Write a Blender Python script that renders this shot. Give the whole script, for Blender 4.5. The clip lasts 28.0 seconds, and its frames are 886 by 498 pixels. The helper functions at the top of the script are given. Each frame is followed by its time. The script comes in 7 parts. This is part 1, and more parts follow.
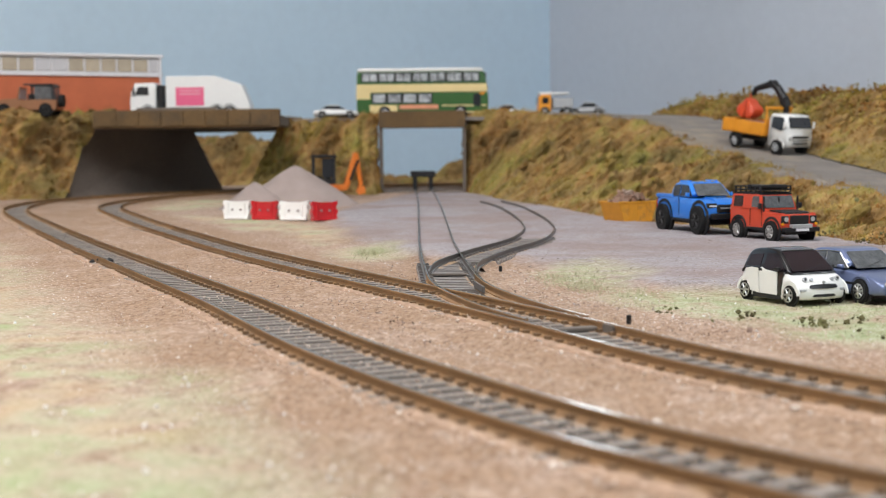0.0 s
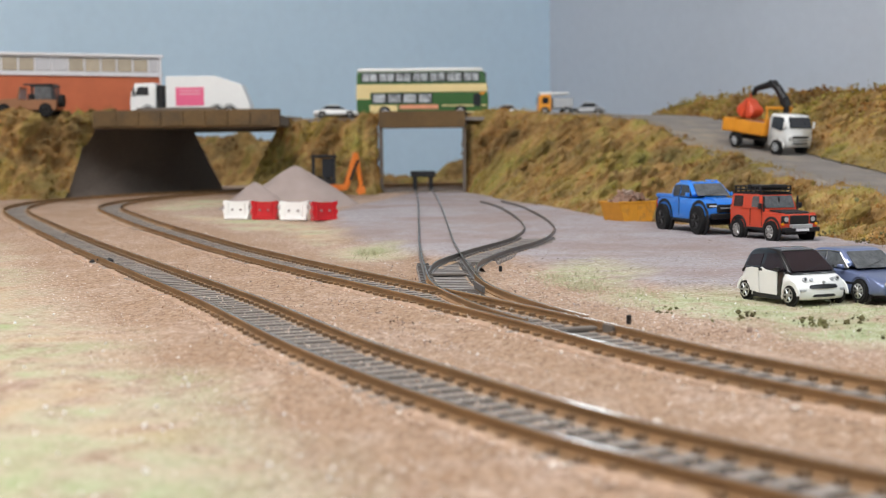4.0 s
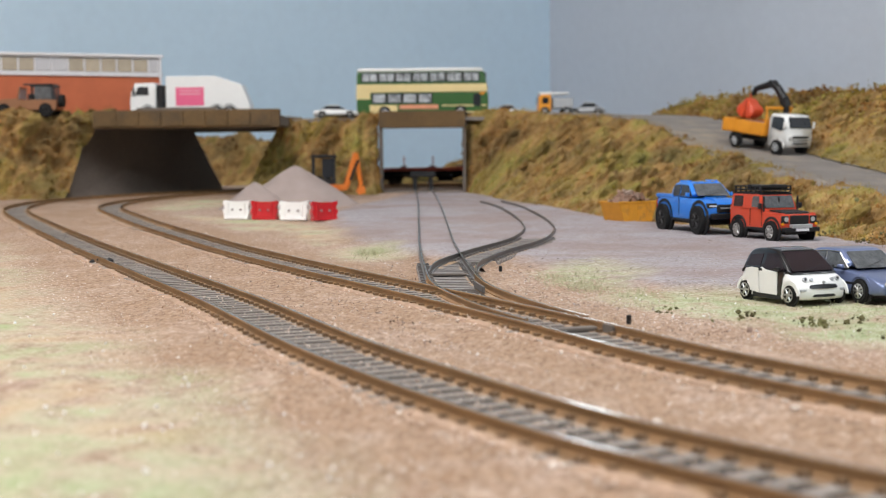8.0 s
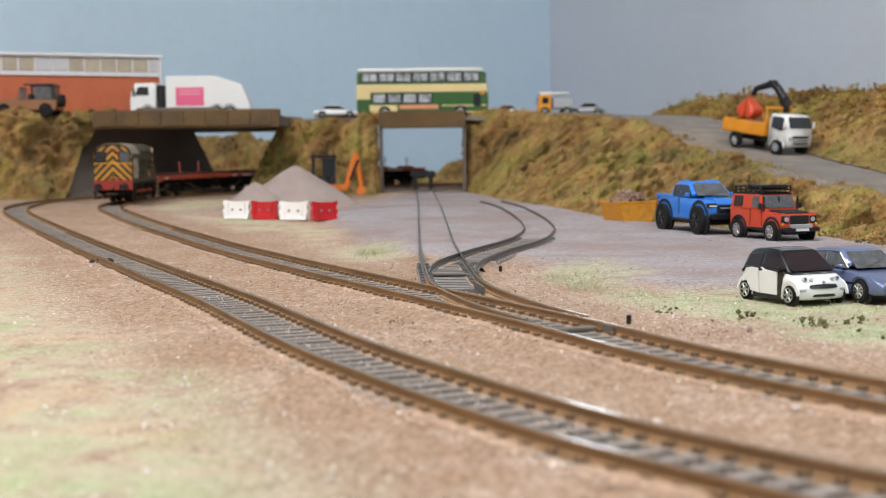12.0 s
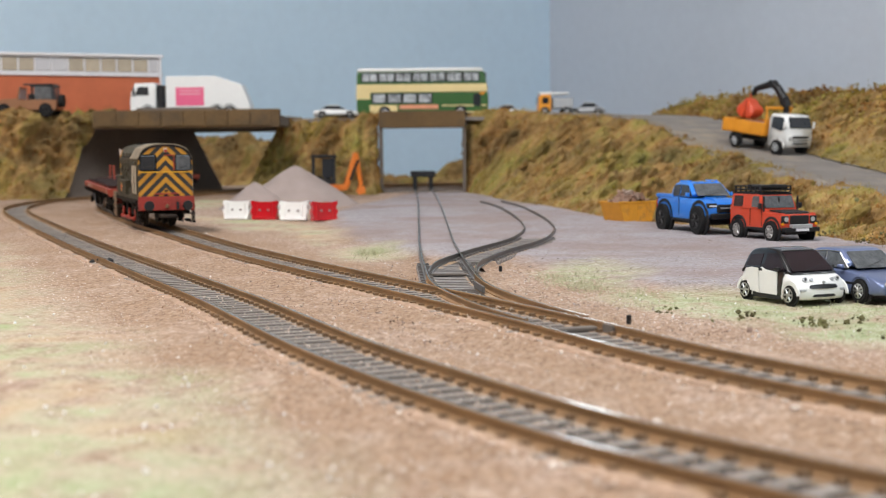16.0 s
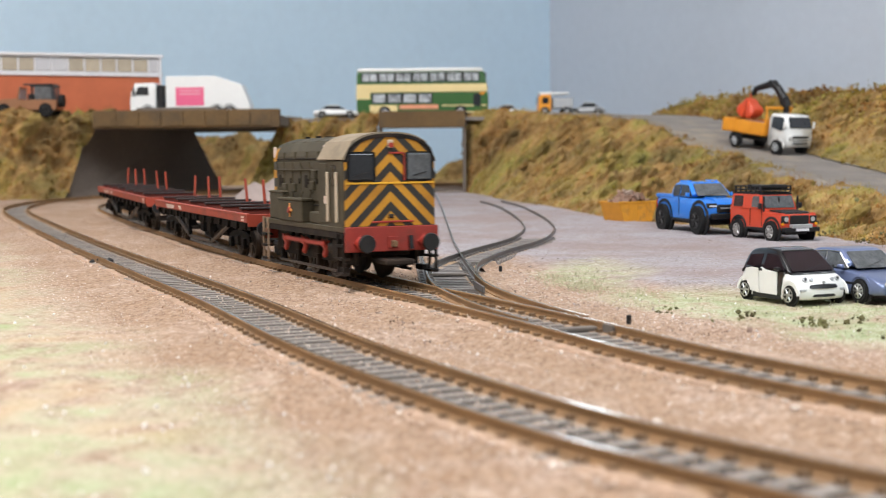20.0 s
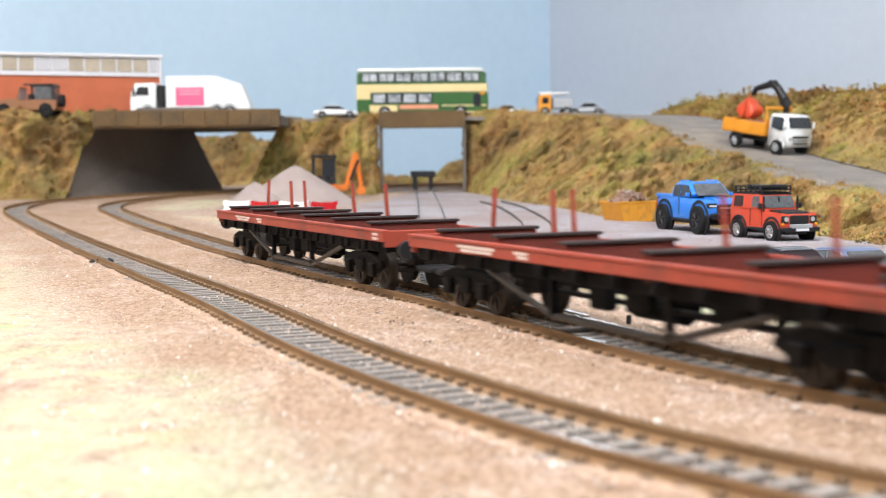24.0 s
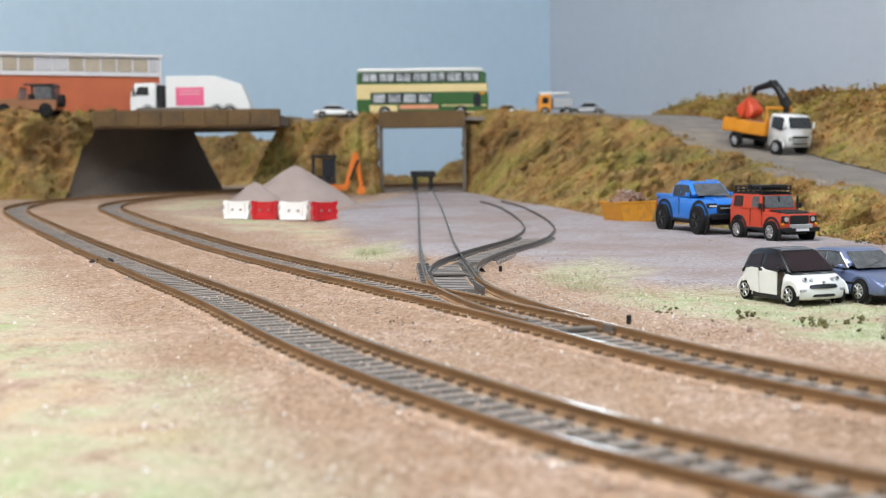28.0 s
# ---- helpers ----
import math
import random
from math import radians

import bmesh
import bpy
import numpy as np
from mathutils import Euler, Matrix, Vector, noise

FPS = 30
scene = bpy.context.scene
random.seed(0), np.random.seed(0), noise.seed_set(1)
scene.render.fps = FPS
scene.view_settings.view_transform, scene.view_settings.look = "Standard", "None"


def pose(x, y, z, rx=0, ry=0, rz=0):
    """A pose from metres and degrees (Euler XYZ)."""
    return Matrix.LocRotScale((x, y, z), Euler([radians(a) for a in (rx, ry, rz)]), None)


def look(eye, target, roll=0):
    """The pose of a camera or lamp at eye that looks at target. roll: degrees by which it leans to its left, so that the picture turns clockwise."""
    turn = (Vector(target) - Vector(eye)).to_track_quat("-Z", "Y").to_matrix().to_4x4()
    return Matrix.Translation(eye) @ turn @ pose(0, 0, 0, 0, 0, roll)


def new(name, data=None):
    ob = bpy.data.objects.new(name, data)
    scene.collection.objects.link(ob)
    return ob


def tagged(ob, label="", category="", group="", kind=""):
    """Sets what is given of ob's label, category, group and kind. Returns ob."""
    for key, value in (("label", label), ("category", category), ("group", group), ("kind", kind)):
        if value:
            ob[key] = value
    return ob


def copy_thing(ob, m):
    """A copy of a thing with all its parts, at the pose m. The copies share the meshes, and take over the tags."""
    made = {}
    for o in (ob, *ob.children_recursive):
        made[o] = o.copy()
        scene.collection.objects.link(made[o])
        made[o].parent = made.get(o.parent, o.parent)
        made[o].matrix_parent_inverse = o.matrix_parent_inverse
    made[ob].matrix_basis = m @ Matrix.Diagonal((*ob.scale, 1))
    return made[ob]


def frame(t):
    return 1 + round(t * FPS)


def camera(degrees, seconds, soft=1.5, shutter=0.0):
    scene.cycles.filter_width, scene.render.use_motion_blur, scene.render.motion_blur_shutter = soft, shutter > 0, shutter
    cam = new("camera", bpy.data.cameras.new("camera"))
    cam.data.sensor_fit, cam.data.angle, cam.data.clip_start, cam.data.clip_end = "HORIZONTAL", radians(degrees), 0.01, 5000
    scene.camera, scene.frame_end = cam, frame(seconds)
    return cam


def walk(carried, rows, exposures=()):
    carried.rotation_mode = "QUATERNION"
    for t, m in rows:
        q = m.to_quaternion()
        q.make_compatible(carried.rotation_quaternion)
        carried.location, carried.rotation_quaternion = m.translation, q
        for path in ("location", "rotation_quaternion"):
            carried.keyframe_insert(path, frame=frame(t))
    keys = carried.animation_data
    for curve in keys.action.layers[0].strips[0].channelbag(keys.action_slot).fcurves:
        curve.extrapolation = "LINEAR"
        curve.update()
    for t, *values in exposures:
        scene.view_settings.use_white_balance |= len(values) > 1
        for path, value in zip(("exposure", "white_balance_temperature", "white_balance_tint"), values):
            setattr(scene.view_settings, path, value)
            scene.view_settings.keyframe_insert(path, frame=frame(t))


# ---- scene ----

# all lengths below are millimetres unless a name says otherwise; meshes are scaled to metres when linked
MM = 0.001


def mp(x, y, z, rx=0, ry=0, rz=0):
    return pose(x * MM, y * MM, z * MM, rx, ry, rz)


# ---- camera ----
cam = camera(37.645, 28.0, soft=0.5, shutter=0.9)
EYE = (0.0, 0.0, 0.04515)
cam_row = look(EYE, (0.0, 1.0, 0.04515 - math.tan(radians(3.9086))), -0.646)
cam.data.dof.use_dof = True
cam.data.dof.focus_distance = 0.48
cam.data.dof.aperture_fstop = 27.0
walk(cam, [(0.0, cam_row), (28.0, cam_row)],
     exposures=[(0.0, 0.03, 6450, 10), (15.0, 0.05, 6450, 10), (17.0, 0.11, 6450, 10), (18.5, 0.23, 6420, 10),
                (20.0, 0.28, 6400, 10), (21.5, 0.38, 6350, 10), (23.5, 0.73, 6280, 10), (24.0, 0.70, 6270, 10), (25.0, 0.64, 6250, 10),
                (26.0, 0.53, 6220, 9), (27.0, 0.44, 6200, 8), (28.0, 0.20, 6200, 8)])

# ---- world and lights ----
world = bpy.data.worlds.new("room_air")
scene.world = world
world.use_nodes = True
world.node_tree.nodes["Background"].inputs[0].default_value = (0.85, 0.92, 1.0, 1)
world.node_tree.nodes["Background"].inputs[1].default_value = 0.0


def area_lamp(name, at, aim, w, h, power, colour):
    d = bpy.data.lights.new(name, "AREA")
    d.shape, d.size, d.size_y, d.energy, d.color = "RECTANGLE", w, h, power, colour
    ob = new(name, d)
    ob.matrix_world = look(at, aim)
    return ob


area_lamp("ceiling_lamp", (-0.58, 0.16, 1.22), (-0.12, 0.58, 0.0), 0.8, 0.45, 25.0, (1.0, 0.965, 0.96))
# added soft fill from behind the camera, the room has no window there
area_lamp("window_lamp", (0.42, -0.6, 1.2), (0.0, 1.0, 0.1), 1.6, 1.0, 25.5, (0.84, 0.93, 1.0))
# unseen lamp added clear of the walls, to put glints on the rail heads
area_lamp("wall_lamp", (0.27, 2.36, 0.44), (0.05, 0.30, 0.0), 0.09, 0.20, 0.5, (0.80, 0.92, 1.0))


# ---- materials ----
def node(nt, kind, **kw):
    n = nt.nodes.new(kind)
    for k, v in kw.items():
        if k == "operation":
            n.operation = v
        elif k == "blend":
            n.blend_type = v
        elif k == "data":
            n.data_type = v
        elif k == "attr":
            n.attribute_name = v
        elif k == "feature":
            n.feature = v
    return n


def ramp(nt, src, stops):
    r = nt.nodes.new("ShaderNodeValToRGB")
    els = r.color_ramp.elements
    while len(els) < len(stops):
        els.new(0.5)
    for e, (p, c) in zip(els, stops):
        e.position, e.color = p, (*c, 1)
    nt.links.new(src, r.inputs[0])
    return r.outputs[0]


def noise_tex(nt, scale, detail=4.0, rough=0.6, coord=None):
    n = nt.nodes.new("ShaderNodeTexNoise")
    n.inputs["Scale"].default_value = scale
    n.inputs["Detail"].default_value = detail
    n.inputs["Roughness"].default_value = rough
    if coord is not None:
        nt.links.new(coord, n.inputs["Vector"])
    return n.outputs["Fac"]


def mix(nt, fac, a, b, blend="MIX"):
    m = nt.nodes.new("ShaderNodeMix")
    m.data_type, m.blend_type = "RGBA", blend
    for sock, v in ((m.inputs[0], fac), (m.inputs[6], a), (m.inputs[7], b)):
        if isinstance(v, (int, float)):
            sock.default_value = v
        elif isinstance(v, tuple):
            sock.default_value = (*v, 1)
        else:
            nt.links.new(v, sock)
    return m.outputs[2]


def start(name):
    m = bpy.data.materials.new(name)
    m.use_nodes = True
    nt = m.node_tree
    return m, nt, nt.nodes["Principled BSDF"], nt.nodes.new("ShaderNodeTexCoord").outputs["Object"]


def bump(nt, bsdf, height, strength, dist):
    b = nt.nodes.new("ShaderNodeBump")
    b.inputs["Strength"].default_value, b.inputs["Distance"].default_value = strength, dist
    nt.links.new(height, b.inputs["Height"])
    nt.links.new(b.outputs[0], bsdf.inputs["Normal"])


def shade(a, f):
    return tuple(min(1.0, c * f) for c in a)


def mat(name, colour, rough=0.5, metal=0.0, vary=0.12, scale=120.0, fine=900.0, relief=0.15, dirt=None, dirt_amt=0.0, spread=0.0, coat=0.0, spec=0.5):
    """Painted, moulded or stained surface: base colour varied at two scales, soft relief, dirt in blotches."""
    m, nt, b, co = start(name)
    big, small = noise_tex(nt, scale, 5, 0.6, co), noise_tex(nt, fine, 3, 0.6, co)
    c = ramp(nt, big, [(0.3, shade(colour, 1 - vary)), (0.7, shade(colour, 1 + vary))])
    c = mix(nt, 0.35, c, ramp(nt, small, [(0.3, shade(colour, 1 - 1.2 * vary)), (0.7, shade(colour, 1 + 1.2 * vary))]))
    if dirt:
        f = ramp(nt, noise_tex(nt, scale * 0.6, 6, 0.7, co), [(0.62 - dirt_amt * 0.4, (0, 0, 0)), (0.78 - dirt_amt * 0.2, (1, 1, 1))])
        c = mix(nt, f, c, dirt)
    if spread:
        o = nt.nodes.new("ShaderNodeObjectInfo")
        c = mix(nt, spread, c, ramp(nt, o.outputs["Random"], [(0.0, shade(colour, 0.6)), (1.0, shade(colour, 1.5))]))
    nt.links.new(c, b.inputs["Base Color"])
    b.inputs["Roughness"].default_value, b.inputs["Metallic"].default_value = rough, metal
    b.inputs["Coat Weight"].default_value = coat
    b.inputs["Specular IOR Level"].default_value = spec
    if relief:
        bump(nt, b, small, relief, 0.0003)
    return m


def island_mat(name, stops, rough=0.9, patch=None, patch_scale=11.0):
    """Small loose pieces, each of its own tint; patch gives a second set of tints that takes over in drifts."""
    m, nt, b, co = start(name)
    g = nt.nodes.new("ShaderNodeNewGeometry")
    c = ramp(nt, g.outputs["Random Per Island"], stops)
    if patch:
        d = ramp(nt, g.outputs["Random Per Island"], patch)
        f = ramp(nt, noise_tex(nt, patch_scale, 4, 0.6, co), [(0.44, (0, 0, 0)), (0.58, (1, 1, 1))])
        c = mix(nt, f, c, d)
    else:
        c = mix(nt, 0.3, c, ramp(nt, noise_tex(nt, 40.0, 3, 0.6, co), [(0.3, stops[0][1]), (0.7, stops[-1][1])]))
    nt.links.new(c, b.inputs["Base Color"])
    b.inputs["Roughness"].default_value = rough
    b.inputs["Specular IOR Level"].default_value = 0.2
    return m


def cells(nt, scale, coord):
    """Random value of each small grain."""
    v = nt.nodes.new("ShaderNodeTexVoronoi")
    v.inputs["Scale"].default_value = scale
    nt.links.new(coord, v.inputs["Vector"])
    return v.outputs["Color"]


def drifts(nt, co):
    """Slanting blotches of flock colour shared by the banks, their clumps and their grass."""
    def dot(v):
        n = nt.nodes.new("ShaderNodeVectorMath")
        n.operation = "DOT_PRODUCT"
        nt.links.new(co, n.inputs[0])
        n.inputs[1].default_value = v
        return n.outputs["Value"]
    q = nt.nodes.new("ShaderNodeCombineXYZ")
    for k, v in enumerate(((40.0, 0.0, -26.0), (0.0, 26.0, 0.0), (9.0, 0.0, 14.0))):
        nt.links.new(dot(v), q.inputs[k])
    c = ramp(nt, noise_tex(nt, 1.0, 5, 0.62, q.outputs[0]), [(0.34, (0.016, 0.009, 0.004)), (0.42, (0.085, 0.040, 0.013)), (0.48, (0.25, 0.125, 0.038)), (0.525, (0.46, 0.30, 0.15)),
                                                             (0.565, (0.30, 0.29, 0.06)), (0.63, (0.13, 0.15, 0.026)), (0.71, (0.03, 0.036, 0.009))])
    warm = ramp(nt, noise_tex(nt, 13.0, 4, 0.55, co), [(0.38, (0.20, 0.07, 0.018)), (0.46, (0.40, 0.20, 0.06)), (0.53, (0.52, 0.35, 0.16)), (0.58, (0.40, 0.37, 0.075)), (0.66, (0.22, 0.23, 0.04))])
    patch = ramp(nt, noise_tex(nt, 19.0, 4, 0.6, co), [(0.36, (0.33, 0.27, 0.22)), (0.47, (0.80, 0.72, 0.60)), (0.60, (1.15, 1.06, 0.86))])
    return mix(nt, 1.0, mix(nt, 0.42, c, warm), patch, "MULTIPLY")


def flock_mat(name, tone, gain=1.0):
    """Scenic flock: drift colour, lighter or darker and warmer or greener piece by piece."""
    m, nt, b, co = start(name)
    g = nt.nodes.new("ShaderNodeNewGeometry")
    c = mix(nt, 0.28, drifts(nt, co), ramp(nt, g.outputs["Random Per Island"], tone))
    if gain != 1.0:
        c = mix(nt, 1.0, c, (gain, gain, gain), "MULTIPLY")
    nt.links.new(c, b.inputs["Base Color"])
    b.inputs["Roughness"].default_value = 0.95
    b.inputs["Specular IOR Level"].default_value = 0.1
    return m


# ---- mesh helpers ----
def link(name, bm, material, parent=None, label="", smooth=False):
    """Link a bmesh drawn in millimetres as one mesh object."""
    bmesh.ops.scale(bm, vec=(MM, MM, MM), verts=bm.verts)
    me = bpy.data.meshes.new(name)
    bm.to_mesh(me)
    bm.free()
    for m in (material if isinstance(material, (list, tuple)) else [material]):
        me.materials.append(m)
    if smooth:
        me.shade_smooth()
    ob = new(name, me)
    ob.parent = parent
    if label:
        ob["label"] = label
    return ob


def part(name, bm, material, parent, label="", smooth=False):
    return link(name, bm, material, parent, label, smooth)


def empty(name, m):
    ob = new(name)
    ob.empty_display_size = 0.005
    ob.matrix_world = m
    return ob


def box(bm, x0, x1, y0, y1, z0, z1, bev=0.0, seg=1):
    r = bmesh.ops.create_cube(bm, size=1.0)
    vs = r["verts"]
    bmesh.ops.scale(bm, vec=(x1 - x0, y1 - y0, z1 - z0), verts=vs)
    bmesh.ops.translate(bm, vec=((x0 + x1) / 2, (y0 + y1) / 2, (z0 + z1) / 2), verts=vs)
    if bev:
        es = list({e for v in vs for e in v.link_edges})
        bmesh.ops.bevel(bm, geom=es, offset=bev, segments=seg, profile=0.6, affect="EDGES")
    return bm


def cube(x0, x1, y0, y1, z0, z1, bev=0.0, seg=1):
    return box(bmesh.new(), x0, x1, y0, y1, z0, z1, bev, seg)


def cyl(bm, p, q, r0, r1=None, seg=12):
    p, q = Vector(p), Vector(q)
    d = q - p
    m = Matrix.Translation((p + q) / 2) @ d.to_track_quat("Z", "Y").to_matrix().to_4x4()
    bmesh.ops.create_cone(bm, cap_ends=True, segments=seg, radius1=r0, radius2=r0 if r1 is None else r1, depth=d.length, matrix=m)
    return bm


def prism(bm, outline, y0, y1, bev=0.0):
    """Outline in (x, z), counted round, drawn out from y0 to y1."""
    a = [bm.verts.new((x, y0, z)) for x, z in outline]
    b = [bm.verts.new((x, y1, z)) for x, z in outline]
    n = len(a)
    fs = [bm.faces.new(a), bm.faces.new(b[::-1])]
    fs += [bm.faces.new((a[i], b[i], b[(i + 1) % n], a[(i + 1) % n])) for i in range(n)]
    bmesh.ops.recalc_face_normals(bm, faces=fs)
    if bev:
        bmesh.ops.bevel(bm, geom=list({e for f in fs for e in f.edges}), offset=bev, segments=1, affect="EDGES")
    return bm


def spline(pts, step=4.0):
    """Even points along a smooth curve through pts."""
    P = np.array(pts, float)
    P = np.vstack([2 * P[0] - P[1], P, 2 * P[-1] - P[-2]])
    out = []
    for i in range(1, len(P) - 2):
        p0, p1, p2, p3 = P[i - 1:i + 3]
        n = max(2, int(np.linalg.norm(p2 - p1) / 2))
        for k in range(n):
            t = k / n
            out.append(0.5 * (2 * p1 + (p2 - p0) * t + (2 * p0 - 5 * p1 + 4 * p2 - p3) * t * t + (3 * p1 - p0 - 3 * p2 + p3) * t ** 3))
    out.append(P[-2])
    out = np.array(out)
    for _ in range(6):
        out[1:-1] = 0.25 * out[:-2] + 0.5 * out[1:-1] + 0.25 * out[2:]
    s = np.concatenate([[0], np.cumsum(np.linalg.norm(np.diff(out, axis=0), axis=1))])
    k = np.arange(0, s[-1], step)
    return np.stack([np.interp(k, s, out[:, j]) for j in range(out.shape[1])], 1)


# ---- the lie of the land ----
RAIL = 4.0  # rail top over the ground


def ease(t, w):
    return 0.0 if t < 0 else (t * t / (2 * w) if t < w else t - w / 2)


def rise(y):
    """The board climbs gently towards the back."""
    return 0.0185 * ease(y - 600.0, 120.0) - 0.0075 * ease(y - 980.0, 120.0)


LINE_B = [(1150, 1400), (900, 1530), (500, 1570), (250, 1577), (60, 1571), (-40, 1553), (-110, 1520), (-165, 1472), (-212, 1408), (-241, 1345), (-263, 1283),
          (-277, 1215), (-281, 1145), (-267, 1044), (-222, 919), (-178, 809), (-142.5, 728), (-113, 658), (-74, 565), (-40, 487), (-5.5, 410), (26.5, 337), (52, 273), (76, 229),
          (103, 187), (140, 142), (190, 92), (260, 38), (350, -15), (470, -70), (620, -115), (800, -145), (1100, -170)]
LINE_A = [(1150, 1500), (900, 1600), (500, 1635), (200, 1638), (20, 1620), (-90, 1585), (-170, 1530), (-245, 1450), (-300, 1370), (-338, 1290), (-358, 1225),
          (-361, 1155), (-347, 1060), (-314, 965), (-254, 826), (-200, 706), (-158, 611), (-102, 481), (-64.5, 393), (-28, 300), (-5, 250), (16, 210), (32, 185),
          (62, 148), (105, 105), (165, 60), (250, 10), (350, -40), (480, -95)]
LINE_S = [(-21, 1420), (-12.5, 1127), (-5.5, 775), (-3.0, 646), (1.5, 508), (5.0, 441), (13, 394), (25, 350), (38, 317), (52, 280)]
LINE_T = [(40, 1080), (47, 1030), (53, 965), (57.5, 850), (56.5, 760), (49, 700), (37, 650), (24, 608), (13, 564), (5.5, 525), (3.0, 480)]
PATH_B, PATH_A, PATH_S, PATH_T = spline(LINE_B), spline(LINE_A), spline(LINE_S, 3.0), spline(LINE_T, 3.0)
PATH_S = PATH_S[PATH_S[:, 1] > 336]  # the switch tips


# ---- surfaces ----
M_wall_back = mat("sky_paint", (0.655, 0.82, 0.95), 0.85, vary=0.05, scale=2.0, fine=60.0, relief=0.05)
M_wall_side = mat("grey_wall_paint", (0.645, 0.685, 0.75), 0.85, vary=0.05, scale=2.0, fine=60.0, relief=0.05)
M_room = mat("room_paint", (0.62, 0.60, 0.57), 0.9, vary=0.03, scale=2.0, fine=60.0, relief=0.0)
M_board = mat("baseboard_timber", (0.30, 0.21, 0.13), 0.8, vary=0.2, scale=8.0, fine=200.0)
M_rail_side = mat("rusty_rail", (0.27, 0.155, 0.07), 0.75, 0.2, vary=0.3, scale=60.0, fine=1500.0, relief=0.3)
M_rail_top = mat("worn_rail_head", (0.38, 0.36, 0.34), 0.19, 1.0, vary=0.12, scale=50.0, fine=900.0, relief=0.05)
M_chair = mat("rust_brown_rail_chair", (0.17, 0.10, 0.05), 0.85, vary=0.35, scale=90.0, fine=1500.0, relief=0.3)
M_rail_grey = mat("dull_nickel_rail", (0.17, 0.155, 0.145), 0.45, 0.5, vary=0.2, scale=60.0, fine=900.0, relief=0.1)
M_sleeper = mat("weathered_sleeper", (0.255, 0.22, 0.192), 0.85, vary=0.3, scale=150.0, fine=1800.0, relief=0.4, spread=0.22, dirt=(0.21, 0.14, 0.085), dirt_amt=0.3)
M_sleeper_grey = mat("weathered_grey_siding_sleeper", (0.25, 0.225, 0.21), 0.85, vary=0.3, scale=150.0, fine=1800.0, relief=0.4, spread=0.25, dirt=(0.15, 0.11, 0.085), dirt_amt=0.3)
M_concrete = mat("stained_bridge_concrete", (0.125, 0.074, 0.028), 0.85, vary=0.3, scale=30.0, fine=400.0, relief=0.4, dirt=(0.06, 0.045, 0.03), dirt_amt=0.4)
M_abut = mat("dark_abutment_card", (0.15, 0.125, 0.105), 0.8, vary=0.2, scale=20.0, fine=300.0, relief=0.2)
M_road = mat("road_asphalt", (0.21, 0.185, 0.165), 0.9, vary=0.22, scale=40.0, fine=900.0, relief=0.3, dirt=(0.33, 0.27, 0.20), dirt_amt=0.3)


